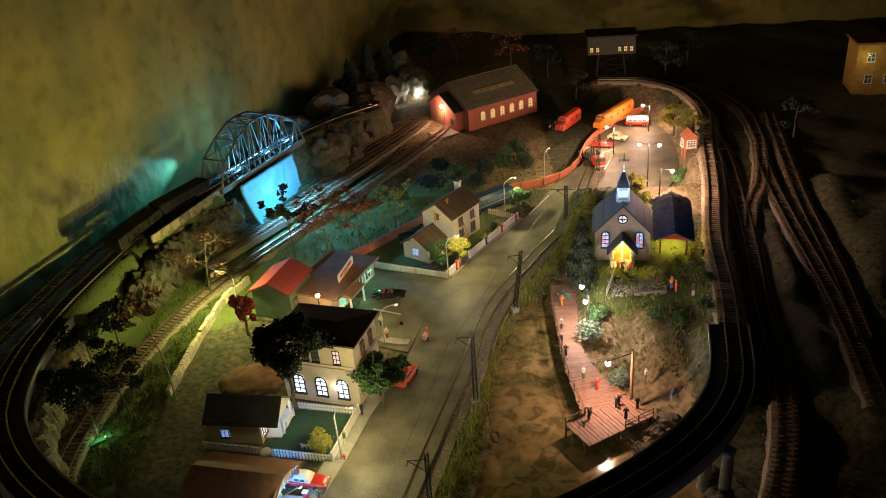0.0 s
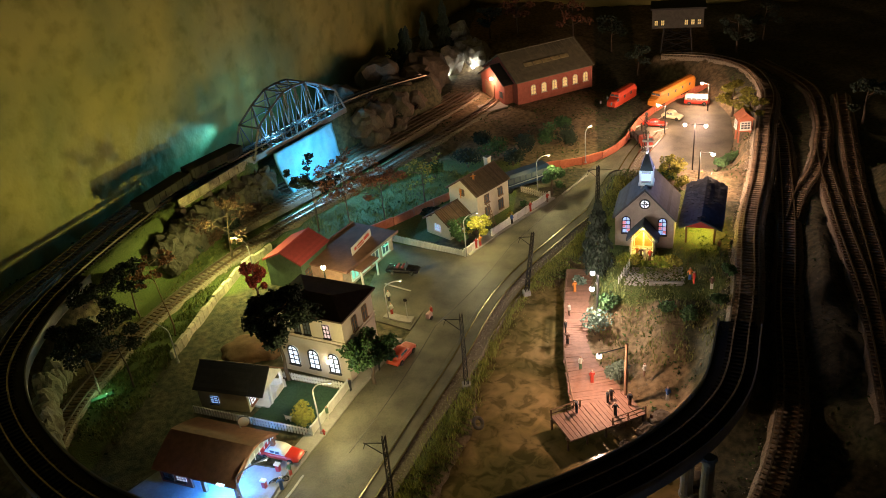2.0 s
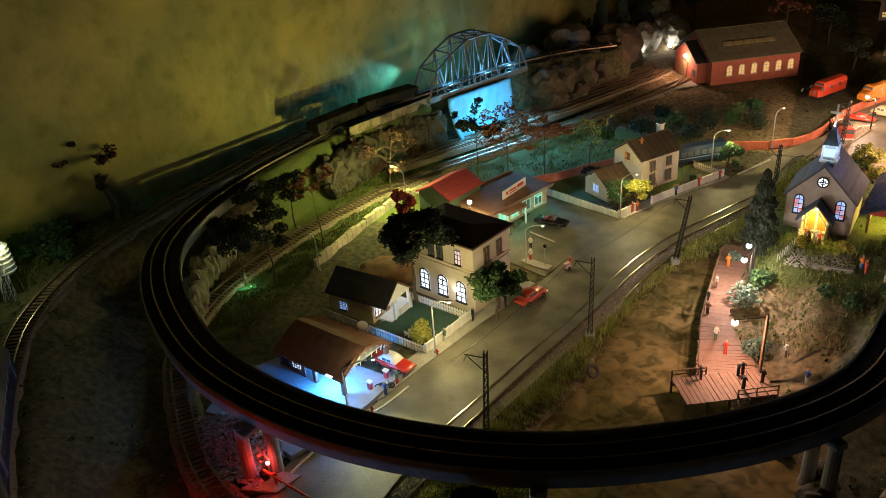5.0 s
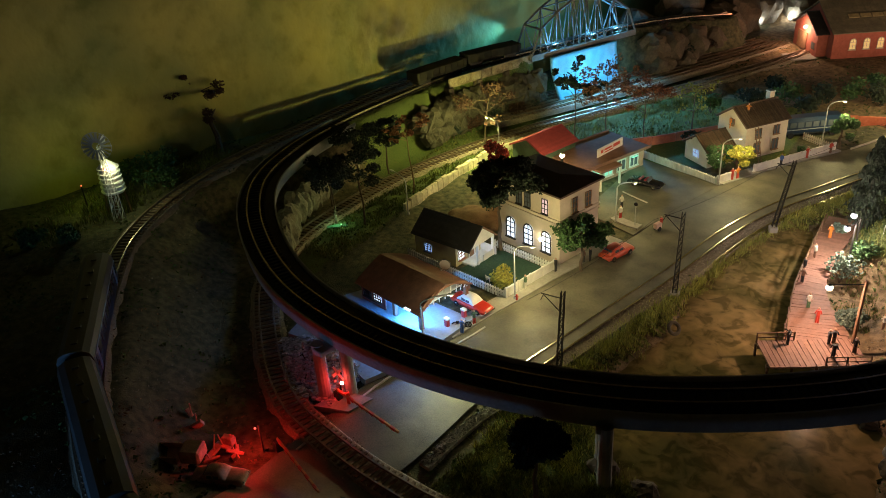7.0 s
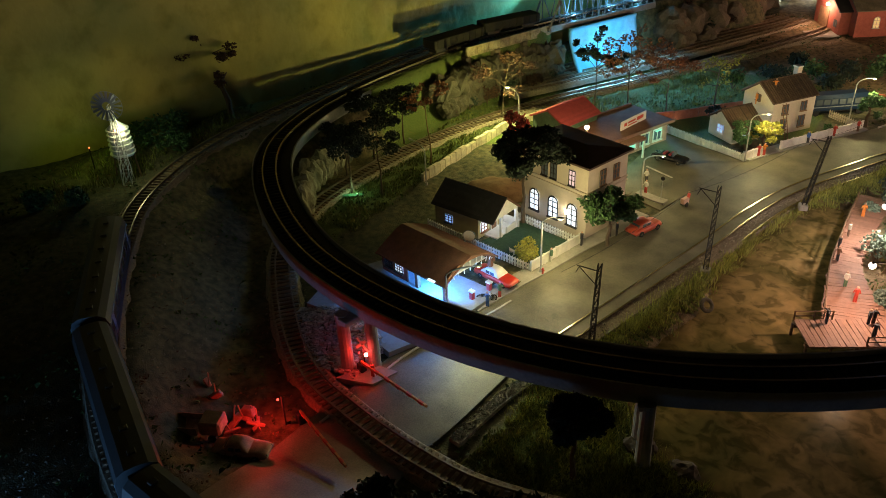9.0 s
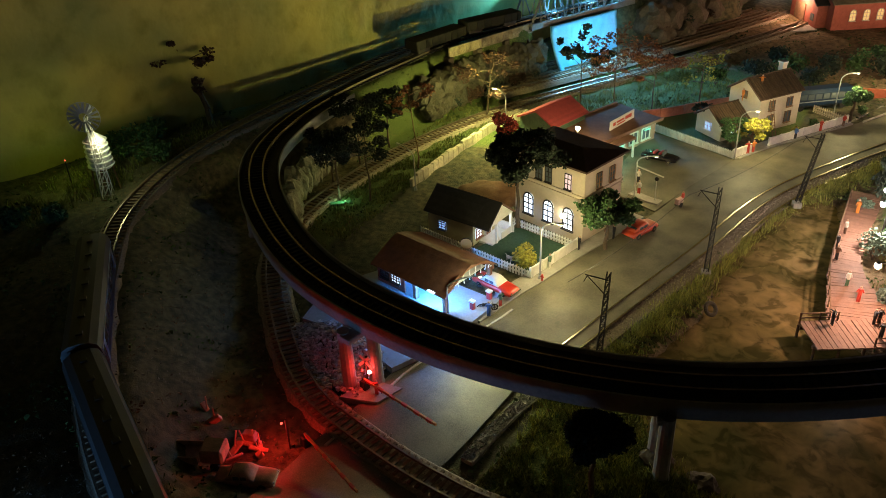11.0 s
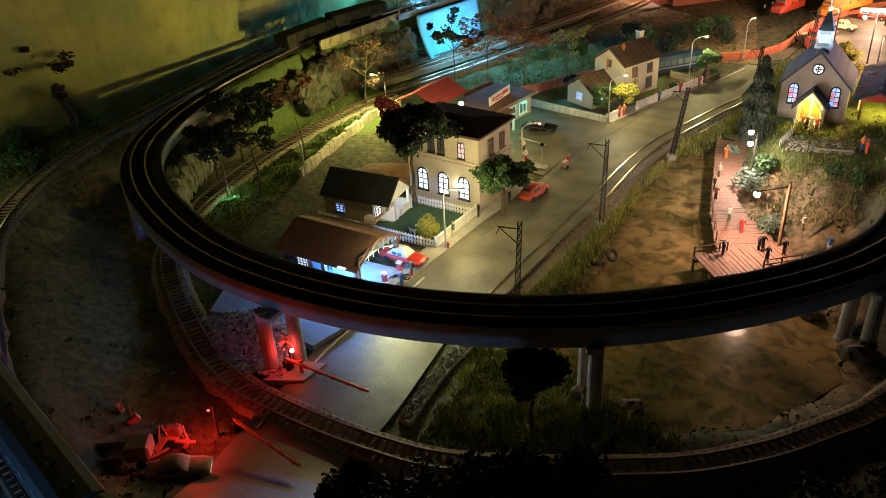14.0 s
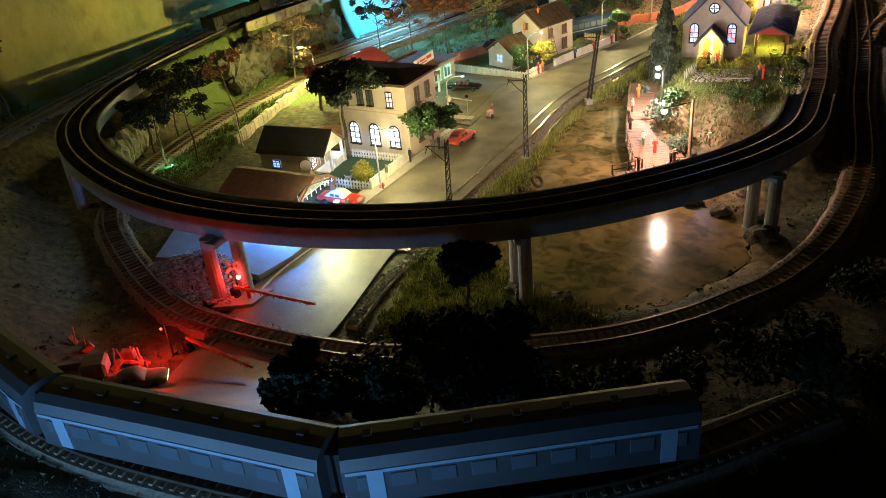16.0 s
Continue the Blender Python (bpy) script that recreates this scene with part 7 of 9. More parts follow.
# garden before the chapel
def stone_garden():
    rng = random.Random(9)
    th = thing("white_gravel", 0, 0, 0, 0, "bed of pale loose stones before the chapel", "gravel", "", "stuff")
    bm = bmesh.new()
    for _ in range(700):
        x, y = rng.uniform(0.285, 0.365), rng.uniform(1.01, 1.05)
        ball(bm, (x, y, at_ground(x, y) + 0.0004), rng.uniform(0.0007, 0.0016), 1, 0.7)
    part("stones", bm, PALE_ROCK, th)
    b = thing("stone_bench", 0.34, 1.012, at_ground(0.34, 1.012), 0, "long pale stone bench in the garden", "bench")
    bm = bmesh.new()
    box(bm, 0, 0, 0.003, 0.045, 0.005, 0.0018, bevel=0.0006)
    part("seat", bm, CONCRETE, b)
    for s in (-1, 1):
        bm = bmesh.new()
        box(bm, s * 0.019, 0, 0, 0.003, 0.005, 0.003)
        part("foot", bm, CONCRETE, b)
    w = thing("wire_fence", 0.285, 1.03, at_ground(0.285, 1.03), 70, "small pale wire fence", "fence")
    bm = bmesh.new()
    for k in range(8):
        rod(bm, (-0.024 + k * 0.007, 0, 0), (-0.024 + k * 0.007, 0, 0.012), 0.0004, n=4)
        if k:
            rod(bm, (-0.031 + k * 0.007, 0, 0.011), (-0.024 + k * 0.007, 0, 0.002), 0.0003, n=4)
    part("mesh", bm, LAMP_POST, w)


stone_garden()

# ---------------------------------------------------------------- trees
tree("stone_pine", -0.153, 0.845, 0.001, 0.13, 0.05, LEAF_DARK, "broad flat black-green pine before the town house", 31, clumps=16, trunk=0.0024, per=260, size=0.0027, flat=0.6, bare=0.78)
tree("stone_pine", -0.036, 0.842, 0.003, 0.068, 0.039, LEAF_GREEN, "broad dark pine on the pavement", 32, clumps=12, trunk=0.002, per=260, size=0.0024, flat=0.6, bare=0.66)
tree("red_tree", -0.263, 1.03, 0, 0.072, 0.017, LEAF_RED, "small tree with dark red leaves", 33, clumps=12, per=150, size=0.002, bare=0.35, flat=1.3)
tree("round_tree", 0.086, 0.478, 0.004, 0.076, 0.022, LEAF_DARK, "dark round-topped tree beside the street's end", 34, clumps=20, trunk=0.0022, per=170, size=0.0024, flat=0.75, bare=0.74)
tree("bare_tree", -0.358, 1.155, 0.004, 0.115, 0.055, LEAF_UMBER, "tall pale-trunked tree with sparse rusty leaves", 35, bark=BARK, clumps=9, trunk=0.0015, per=22, size=0.0022, flat=0.8, bare=0.5, sprays=True, lean=(0.012, 0.006), turn=0)
tree("bare_tree", -0.362, 0.941, 0.002, 0.11, 0.035, LEAF_RUST, "tall thin tree with sparse rusty leaves", 36, bark=PALE_BARK, clumps=9, trunk=0.0012, per=22, size=0.0022, bare=0.7, sprays=True, lean=(-0.05, 0.06), turn=0)
tree("rust_tree", -0.165, 1.225, 0.006, 0.145, 0.055, LEAF_RUST, "slender tree with round rusty leaf clusters", 37, clumps=16, trunk=0.0012, per=26, size=0.0021, bare=0.45, sprays=True)
tree("dark_tree", -0.232, 1.25, 0.006, 0.135, 0.045, LEAF_DARK, "slender dark tree before the blue waterfall", 38, clumps=12, trunk=0.0012, per=50, size=0.0022, bare=0.55, sprays=True)
tree("rust_tree", -0.115, 1.27, 0.006, 0.12, 0.05, LEAF_RUST, "slender tree with round rusty leaf clusters", 39, clumps=14, trunk=0.0011, per=24, size=0.002, bare=0.4, sprays=True)
tree("rust_tree", -0.06, 1.36, 0.006, 0.08, 0.04, LEAF_YELLOW, "slender tree with ochre leaf clusters", 40, clumps=8, trunk=0.0014, per=12, size=0.0022, bare=0.4, sprays=True)
for i, (x, y, h, s) in enumerate(((-0.41, 0.811, 0.1, 0.036), (-0.368, 0.825, 0.115, 0.038), (-0.452, 0.92, 0.105, 0.036), (-0.445, 0.99, 0.1, 0.035), (-0.45, 0.85, 0.085, 0.028))):
    tree("dark_tree", x, y, 0.002, h, s, LEAF_DARK, "dark thin-trunked tree on the grass", 50 + i, clumps=9, trunk=0.0013, per=110, size=0.0026, bare=0.6)
for i, (x, y, r) in enumerate(((0.0, 1.52, 0.03), (0.05, 1.56, 0.034), (0.11, 1.58, 0.036), (0.15, 1.62, 0.03), (0.2, 1.61, 0.03), (-0.06, 1.47, 0.026), (0.09, 1.52, 0.028), (0.19, 1.67, 0.026), (0.02, 1.62, 0.026))):
    bush(x, y, at_ground(x, y), r, LEAF_GREEN if i % 2 else LEAF_DARK, "dark leafy bush behind the red wall", 70 + i, n=420, size=0.003)
for i, (x, y, r, l) in enumerate(((0.245, 0.955, 0.026, LEAF_BLUE), (0.262, 0.985, 0.018, LEAF_GREEN), (0.268, 0.855, 0.02, LEAF_BLUE), (0.275, 0.865, 0.016, LEAF_BLUE), (0.38, 1.36, 0.024, LEAF_YELLOW), (0.36, 1.33, 0.02, LEAF_GREEN), (0.39, 1.31, 0.014, LEAF_YELLOW),
                                  (0.46, 1.38, 0.018, LEAF_GREEN), (0.5, 1.5, 0.016, LEAF_GREEN), (0.3, 1.06, 0.01, LEAF_YELLOW), (0.355, 1.05, 0.012, LEAF_YELLOW), (0.4, 0.95, 0.014, LEAF_GREEN), (0.36, 0.94, 0.016, LEAF_GREEN), (0.34, 0.96, 0.014, LEAF_GREEN), (0.42, 1.02, 0.012, LEAF_GREEN), (0.225, 1.07, 0.013, LEAF_BLUE))):
    bush(x, y, at_ground(x, y), r, l, "leafy bush on the chapel hill", 90 + i, n=320, size=0.0024)
tree("plaza_tree", 0.53, 1.70, 0.02, 0.075, 0.035, LEAF_YELLOW, "pale olive tree beside the square", 120, clumps=10, per=170, bare=0.3)
tree("plaza_tree", 0.55, 1.62, 0.03, 0.06, 0.026, LEAF_YELLOW, "pale olive tree beside the square", 121, clumps=9, per=150, bare=0.3)
tree("round_tree", 0.126, 0.345, at_ground(0.126, 0.345), 0.085, 0.05, LEAF_DARK, "dense black-green tree at the layout's edge", 130, clumps=14, trunk=0.0028, per=300, size=0.003, flat=0.8, bare=0.3)
tree("round_tree", 0.002, 0.318, at_ground(0.002, 0.318), 0.045, 0.026, LEAF_DARK, "dense black-green tree at the layout's edge", 131, clumps=12, per=240, size=0.003, flat=0.9, bare=0.2)
tree("round_tree", 0.056, 0.32, at_ground(0.056, 0.32), 0.04, 0.024, LEAF_DARK, "dense black-green tree at the layout's edge", 132, clumps=12, per=240, size=0.003, flat=0.9, bare=0.2)
tree("plaza_tree", 0.372, 1.335, 0.03, 0.062, 0.019, LEAF_YELLOW, "slender olive tree behind the chapel", 122, clumps=12, per=110, bare=0.15, flat=1.0)
# dark foreground growth along the near rim
for i, (x, y, r) in enumerate(((0.02, 0.355, 0.034), (0.055, 0.34, 0.03), (0.095, 0.36, 0.04), (0.13, 0.345, 0.042), (0.17, 0.37, 0.034), (0.215, 0.385, 0.03), (0.26, 0.40, 0.034), (0.31, 0.44, 0.034), (0.36, 0.47, 0.03), (0.41, 0.55, 0.03), (-0.02, 0.35, 0.026), (0.03, 0.385, 0.02), (0.33, 0.36, 0.03), (0.4, 0.42, 0.03))):
    bush(x, y, at_ground(x, y) - 0.004, r, LEAF_DARK, "dark leafy bush at the layout's edge", 140 + i, n=420, size=0.003)
for i, (x, y, r) in enumerate(((-0.70, 0.70, 0.03), (-0.69, 0.74, 0.034), (-0.63, 0.70, 0.03), (-0.60, 0.52, 0.02), (-0.66, 0.5, 0.02))):
    bush(x, y, at_ground(x, y) - 0.003, r, LEAF_GREEN, "green bush before the wall", 170 + i, n=380, size=0.003)
for i, (x, y, z, r) in enumerate(((-0.425, 1.16, 0.004, 0.018), (-0.412, 1.2, 0.004, 0.022), (-0.43, 1.22, 0.04, 0.02), (-0.395, 1.25, 0.004, 0.02), (-0.41, 1.28, 0.04, 0.02), (-0.375, 1.3, 0.004, 0.02), (-0.36, 1.35, 0.004, 0.02), (-0.385, 1.34, 0.04, 0.02),
                                  (-0.215, 1.65, 0.03, 0.024), (-0.185, 1.71, 0.03, 0.024), (-0.16, 1.77, 0.03, 0.024), (-0.235, 1.69, 0.07, 0.024), (-0.205, 1.76, 0.07, 0.026), (-0.14, 1.84, 0.03, 0.024))):
    bush(x, y, z, r, LEAF_UMBER if i % 3 else LEAF_DARK, "brown dry scrub on the rocky slope", 240 + i, n=420, size=0.0028)
for i, (x, y, h) in enumerate(((-0.2, 1.98, 0.15), (-0.165, 2.03, 0.17), (-0.225, 2.04, 0.13), (-0.13, 2.12, 0.15))):
    cypress(x, y, at_ground(x, y), h, 0.022, 30 + i)
tree("dead_tree", -0.672, 0.845, at_ground(-0.672, 0.845), 0.125, 0.05, LEAF_UMBER, "crooked dry tree before the wall", 180, clumps=10, trunk=0.0042, per=85, size=0.0022, bare=0.4, sprays=True, lean=(-0.06, 0.0), turn=0)


def grass_stuff():
    rng = random.Random(77)
    verts, faces = [], []

    def blade(x, y, z, h):
        a = rng.uniform(0, math.pi)
        w = 0.0007
        k = len(verts)
        dx, dy = rng.gauss(0, 0.35) * h, rng.gauss(0, 0.35) * h
        verts.extend([(x - w * math.cos(a), y - w * math.sin(a), z - 0.001), (x + w * math.cos(a), y + w * math.sin(a), z - 0.001), (x + dx, y + dy, z + h)])
        faces.append((k, k + 1, k + 2))

    spots = []
    for _ in range(9000):
        spots.append((rng.uniform(-0.43, -0.335), rng.uniform(0.72, 1.2), 0.004))
    for _ in range(4500):
        u = rng.random()
        k = int(u * (len(STREET) - 30))
        spots.append((STREET[k, 0] + rng.uniform(0.024, 0.06) + 0.01 * rng.random(), STREET[k, 1] - 0.005, 0.007 * rng.random() + 0.002))
    for _ in range(6000):
        spots.append((rng.uniform(0.0, 0.15), rng.uniform(0.45, 0.58), 0.006))
    for _ in range(7000):
        spots.append((rng.uniform(-0.27, 0.05), rng.uniform(1.2, 1.5), 0.006))
    for _ in range(5000):
        spots.append((rng.uniform(0.25, 0.43), rng.uniform(0.86, 1.1), 0.005))
    for _ in range(3500):
        spots.append((rng.uniform(-0.72, -0.62), rng.uniform(0.5, 0.85), 0.007))
    xs, ys = np.array([s[0] for s in spots]), np.array([s[1] for s in spots])
    zs = ground_height(xs, ys)
    pd, td = edge_distance(POND, xs, ys), np.minimum(line_distance(LOW, xs, ys)[0], line_distance(HIGH, xs, ys)[0])
    rd, sd = edge_distance(ROAD, xs, ys), line_distance(STREET, xs, ys)[0]
    for (x, y, h), z, p, t, r, s in zip(spots, zs, pd, td, rd, sd):
        if p > 0 and t > 0.02 and r > 0.004 and s > 0.02 and not inside(TOWN, np.array([x]), np.array([y]))[0]:
            if noise.noise((x * 45, y * 45, 3)) > -0.18:
                blade(x, y, z, h * rng.uniform(0.5, 1.3))
    me = bpy.data.meshes.new("grass")
    me.from_pydata(verts, [], faces)
    me.materials.append(GRASS)
    tagged(new("grass", me), "short green scenic grass fibres", "grass", "", "stuff")


grass_stuff()


def lumps(name, spots, mat, label, size, rng):
    """Many small uneven stones or clumps, joined."""
    vs, fs = [], []
    for x, y, z in spots:
        s = rng.uniform(0.6, 1.4) * size
        b = len(vs)
        for dx, dy, dz in ((1, 0, 0), (-0.5, 0.87, 0), (-0.5, -0.87, 0), (0.1, 0.1, 1.1)):
            vs.append((x + s * (dx + rng.uniform(-0.3, 0.3)), y + s * (dy + rng.uniform(-0.3, 0.3)), z + s * (dz + rng.uniform(-0.2, 0.2))))
        fs.extend([(b, b + 1, b + 3), (b + 1, b + 2, b + 3), (b + 2, b, b + 3)])
    me = bpy.data.meshes.new(name)
    me.from_pydata(vs, [], fs)
    me.materials.append(mat)
    tagged(new(name, me), label, name.replace("_", " "), "", "stuff")


def gravel():
    rng = random.Random(21)
    spots = []
    for c, lo, hi, z, m in ((STREET, 0.0098, 0.026, 0.0018, 5200), (HIGH[:i0], -0.024, 0.024, 0.001, 9000), (LOW, -0.022, 0.022, 0.001, 9000), *((y, -0.02, 0.02, 0.0015, 2200) for y in YARD)):
        n = sides(c)
        for _ in range(m):
            k = rng.randrange(len(c))
            o = rng.uniform(lo, hi)
            spots.append((c[k, 0] + n[k, 0] * o + rng.uniform(-0.005, 0.005), c[k, 1] + n[k, 1] * o + rng.uniform(-0.005, 0.005), c[k, 2] + z - (0.003 if abs(o) > 0.019 else 0)))
    lumps("gravel", spots, material("gravel_stones", (0.3, 0.255, 0.19), 0.9, var=0.4, scale=300, islands=0.55), "grey-brown gravel along the tracks", 0.0009, rng)
    spots = []
    for _ in range(700):
        u = rng.random()
        spots.append((-0.02 + 0.028 * u * u + rng.uniform(-0.006, 0.006), 0.463 + 0.137 * u, 0.0018))
    lumps("rubble", spots, material("pale_rubble", (0.26, 0.25, 0.22), 0.9, var=0.4, scale=300, islands=0.5), "pale rubble on the kerb strip", 0.0012, rng)


gravel()


def tufts():
    """Clusters of long grass on the bank between street and pond, and moss by the road's end."""
    rng = random.Random(22)
    verts, faces = [], []
    n = sides(STREET)
    centres = []
    for _ in range(420):
        k = rng.randrange(int(len(STREET) * 0.72))
        o = 0.029 + abs(rng.gauss(0, 0.014))
        centres.append((STREET[k, 0] + n[k, 0] * o, STREET[k, 1] + n[k, 1] * o, rng.uniform(0.006, 0.014)))
    for _ in range(170):
        centres.append((rng.uniform(0.005, 0.15), rng.uniform(0.47, 0.585), rng.uniform(0.004, 0.011)))
    for _ in range(40):
        centres.append((rng.uniform(0.12, 0.2), rng.uniform(0.50, 0.545), rng.uniform(0.004, 0.009)))
    for cx, cy, h in centres:
        r, z = rng.uniform(0.002, 0.006), at_ground(cx, cy)
        for _ in range(int(26 * rng.uniform(0.5, 1.5))):
            x, y = cx + rng.gauss(0, r), cy + rng.gauss(0, r)
            a, k, hh = rng.uniform(0, math.pi), len(verts), h * rng.uniform(0.5, 1.1)
            w = 0.0005
            verts.extend([(x - w * math.cos(a), y - w * math.sin(a), z - 0.001), (x + w * math.cos(a), y + w * math.sin(a), z - 0.001), (x + rng.gauss(0, 0.3) * hh, y + rng.gauss(0, 0.3) * hh, z + hh)])
            faces.append((k, k + 1, k + 2))
    me = bpy.data.meshes.new("grass_tufts")
    me.from_pydata(verts, [], faces)
    me.materials.append(TUFT)
    tagged(new("grass_tufts", me), "bright green grass tufts on the pond's bank", "grass", "", "stuff")
    spots = []
    for _ in range(16000):
        x, y = rng.uniform(-0.005, 0.2), rng.uniform(0.42, 0.60)
        if noise.noise((x * 55, y * 55, 1)) > -0.1 and x > 0.0 + (y - 0.46) * 0.2:
            spots.append((x, y))
    for _ in range(16000):
        k = rng.randrange(int(len(STREET) * 0.72))
        o = rng.uniform(0.027, 0.07)
        x, y = STREET[k, 0] + n[k, 0] * o + rng.uniform(-0.005, 0.005), STREET[k, 1] + n[k, 1] * o
        if noise.noise((x * 50, y * 50, 4)) > -0.12:
            spots.append((x, y))
    xs, ys = np.array([s[0] for s in spots]), np.array([s[1] for s in spots])
    ok = (edge_distance(POND, xs, ys) > 0.002) & (edge_distance(ROAD, xs, ys) > 0.012) & (line_distance(LOW, xs, ys)[0] > 0.02)
    zs = ground_height(xs, ys)
    lumps("moss", [(x, y, z + 0.0025 * max(0, noise.noise((x * 90, y * 90, 2)))) for x, y, z in zip(xs[ok], ys[ok], zs[ok])], MOSS, "yellow-green moss clumps on the banks", 0.0016, rng)


tufts()


def rocks():
    rng = random.Random(12)

    def rock(name, x, y, z, r, mat, label, squash=0.8, group="rocks"):
        bm = bmesh.new()
        bmesh.ops.create_icosphere(bm, subdivisions=3, radius=r)
        o = Vector((rng.uniform(0, 50), rng.uniform(0, 50), rng.uniform(0, 50)))
        for v in bm.verts:
            n = noise.fractal(v.co / r * 1.6 + o, 0.9, 2.1, 4) + 0.5 * abs(noise.noise(v.co / r * 4 + o))
            v.co *= 1 + 0.33 * n
            v.co.z *= squash
        ob = part(name, bm, mat)
        ob.matrix_world = pose(x, y, z, 0, 0, rng.uniform(0, 360))
        return tagged(ob, label, "rock", group)

    for x, y, z, r in ((-0.26, 1.68, 0.03, 0.05), (-0.23, 1.75, 0.03, 0.05), (-0.2, 1.82, 0.04, 0.055), (-0.3, 1.72, 0.07, 0.045), (-0.17, 1.9, 0.04, 0.055), (-0.235, 1.635, 0.055, 0.034), (-0.22, 1.68, 0.05, 0.036), (-0.19, 1.74, 0.05, 0.038), (-0.165, 1.80, 0.045, 0.036), (-0.215, 1.62, 0.02, 0.026), (-0.18, 1.69, 0.015, 0.026), (-0.25, 1.86, 0.08, 0.05), (-0.16, 1.98, 0.05, 0.055), (-0.215, 1.645, 0.02, 0.03)):
        rock("cliff_rock", x, y, z, r, ROCK, "rough brown cliff rock beside the yard", 1.0)
    for x, y, z, r, s in ((-0.115, 2.085, 0.04, 0.035, 1.2), (-0.05, 2.12, 0.045, 0.036, 1.2), (-0.08, 2.14, 0.07, 0.03, 0.9), (-0.1, 2.18, 0.09, 0.03, 1.2)):
        rock("pale_cliff", x, y, z, r, PALE_ROCK, "pale rock face lit from below", s)
    for k, (x, y) in enumerate(((-0.125, 2.04), (-0.055, 2.075))):
        th = thing("ground_spotlight", x, y, at_ground(x, y), 0, "small glaring white spotlight before the rocks", "lamp", "ground spotlights")
        bm = bmesh.new()
        ball(bm, (0, 0, 0.005), 0.0036, 2)
        part("bulb", bm, BULB_WHITE, th)
        bm = bmesh.new()
        rod(bm, (0, 0, -0.002), (0, 0, 0.004), 0.002)
        part("base", bm, DARK_METAL, th)
        point_lamp("spotlight_lamp", (x, y, at_ground(x, y) + 0.012), 0.03, (1.0, 0.95, 0.8), 0.002)
    for k in range(16):
        q = DECK[-1 - int(k * 2.2)]
        m = sides(DECK)[-1 - int(k * 2.2)]
        x, y = q[0] + m[0] * 0.03 + rng.uniform(-0.004, 0.004), q[1] + m[1] * 0.03
        rock("bank_rock", x, y, 0.018, rng.uniform(0.011, 0.016), material("mossy_rock", (0.2, 0.19, 0.12), 0.95, var=0.5, scale=90, bump=1.0), "mossy rock below the viaduct", 1.7)
    for x, y in ((0.30, 0.77), (0.32, 0.79), (0.335, 0.75), (0.31, 0.72), (0.345, 0.7), (0.345, 0.66), (0.28, 0.745), (0.16, 0.535), (0.12, 0.54)):
        rock("bank_rock", x, y, at_ground(x, y), rng.uniform(0.008, 0.016), ROCK, "wet brown rock on the pond's bank", 0.7)
    # coal and slag beside the crossing
    th = thing("slag_heap", 0, 0, 0, 0, "heap of dark broken slag beside the crossing", "slag", "", "stuff")
    bm = bmesh.new()
    for _ in range(1500):
        x, y = rng.uniform(-0.275, -0.15), rng.uniform(0.485, 0.575)
        if (x + 0.27) * 0.8 + (y - 0.505) > 0.03 and not (y > 0.565 - max(0, x + 0.215) * 0.35):
            d = min(1, max(0, 1 - math.hypot((x + 0.205) / 0.06, (y - 0.55) / 0.05)))
            q = Vector((x, y, at_ground(x, y) + 0.016 * d + 0.002))
            box(bm, q.x, q.y, q.z, rng.uniform(0.002, 0.005), rng.uniform(0.002, 0.005), rng.uniform(0.0015, 0.004), rz=rng.uniform(0, 90), rx=rng.uniform(-30, 30))
    part("lumps", bm, material("slag", (0.4, 0.4, 0.4), 0.6, var=0.4, islands=0.4), th)


rocks()


def falls():
    """The blue-lit wall of water under the bridge."""
    a = np.array((-0.345, 1.395))
    b = np.array((-0.275, 1.55))
    bm = bmesh.new()
    nu, nv = 24, 16
    rows = []
    d = (b - a) / np.linalg.norm(b - a)
    q = np.array((-d[1], d[0]))
    for i in range(nv + 1):
        row = []
        for k in range(nu + 1):
            p = a + (b - a) * k / nu
            v = i / nv
            bulge = (0.012 + 0.03 * (1 - k / nu)) * (1 - v) ** 2 + 0.004 * noise.noise((k * 0.7, i * 0.15, 0)) 
            p = p - q * bulge + q * 0.004
            row.append(bm.verts.new((p[0], p[1], 0.002 + 0.09 * v)))
        rows.append(row)
    for r, s in zip(rows[:-1], rows[1:]):
        for k in range(nu):
            bm.faces.new((r[k], r[k + 1], s[k + 1], s[k]))
    m = material("falling_water", (0.16, 0.42, 0.58), 0.35, var=0.2, scale=60, bump=0.4)
    ob = part("waterfall", bm, m, smooth=True)
    sol = ob.modifiers.new("thick", "SOLIDIFY")
    sol.thickness = 0.004
    tagged(ob, "pale sheet of falling water under the bridge, lit blue", "waterfall")
    for u, w in ((0.25, 0.10), (0.75, 0.09)):
        p = a + (b - a) * u + np.array((d[1], -d[0])) * 0.075
        c = a + (b - a) * u
        spot_lamp("bridge_strip_light", (p[0], p[1], 0.062), (c[0], c[1], 0.04), w * 4.0, (0.07, 0.6, 1.0), 125, 0.7, 0.006)
    for u in (0.1, 0.5, 0.85):
        p = a + (b - a) * u - q * 0.012
        spot_lamp("bridge_strip_light", (p[0], p[1], 0.088), (p[0] - q[0] * 0.14, p[1] - q[1] * 0.14, 0.0), 1.8, (0.16, 0.56, 1.0), 110, 0.8, 0.004)
    for u in (0.3, 0.65, 0.9):
        p = BR_A + BR_D * BR_L * u
        point_lamp("bridge_strip_light", (p[0], p[1], 0.11), 0.16, (0.1, 0.5, 1.0), 0.004)


falls()
spot_lamp("bridge_wash_light", (-0.462, 1.505, 0.118), (-0.58, 1.15, 0.118), 2.0, (0.1, 0.62, 1.0), 50, 0.9, 0.004)


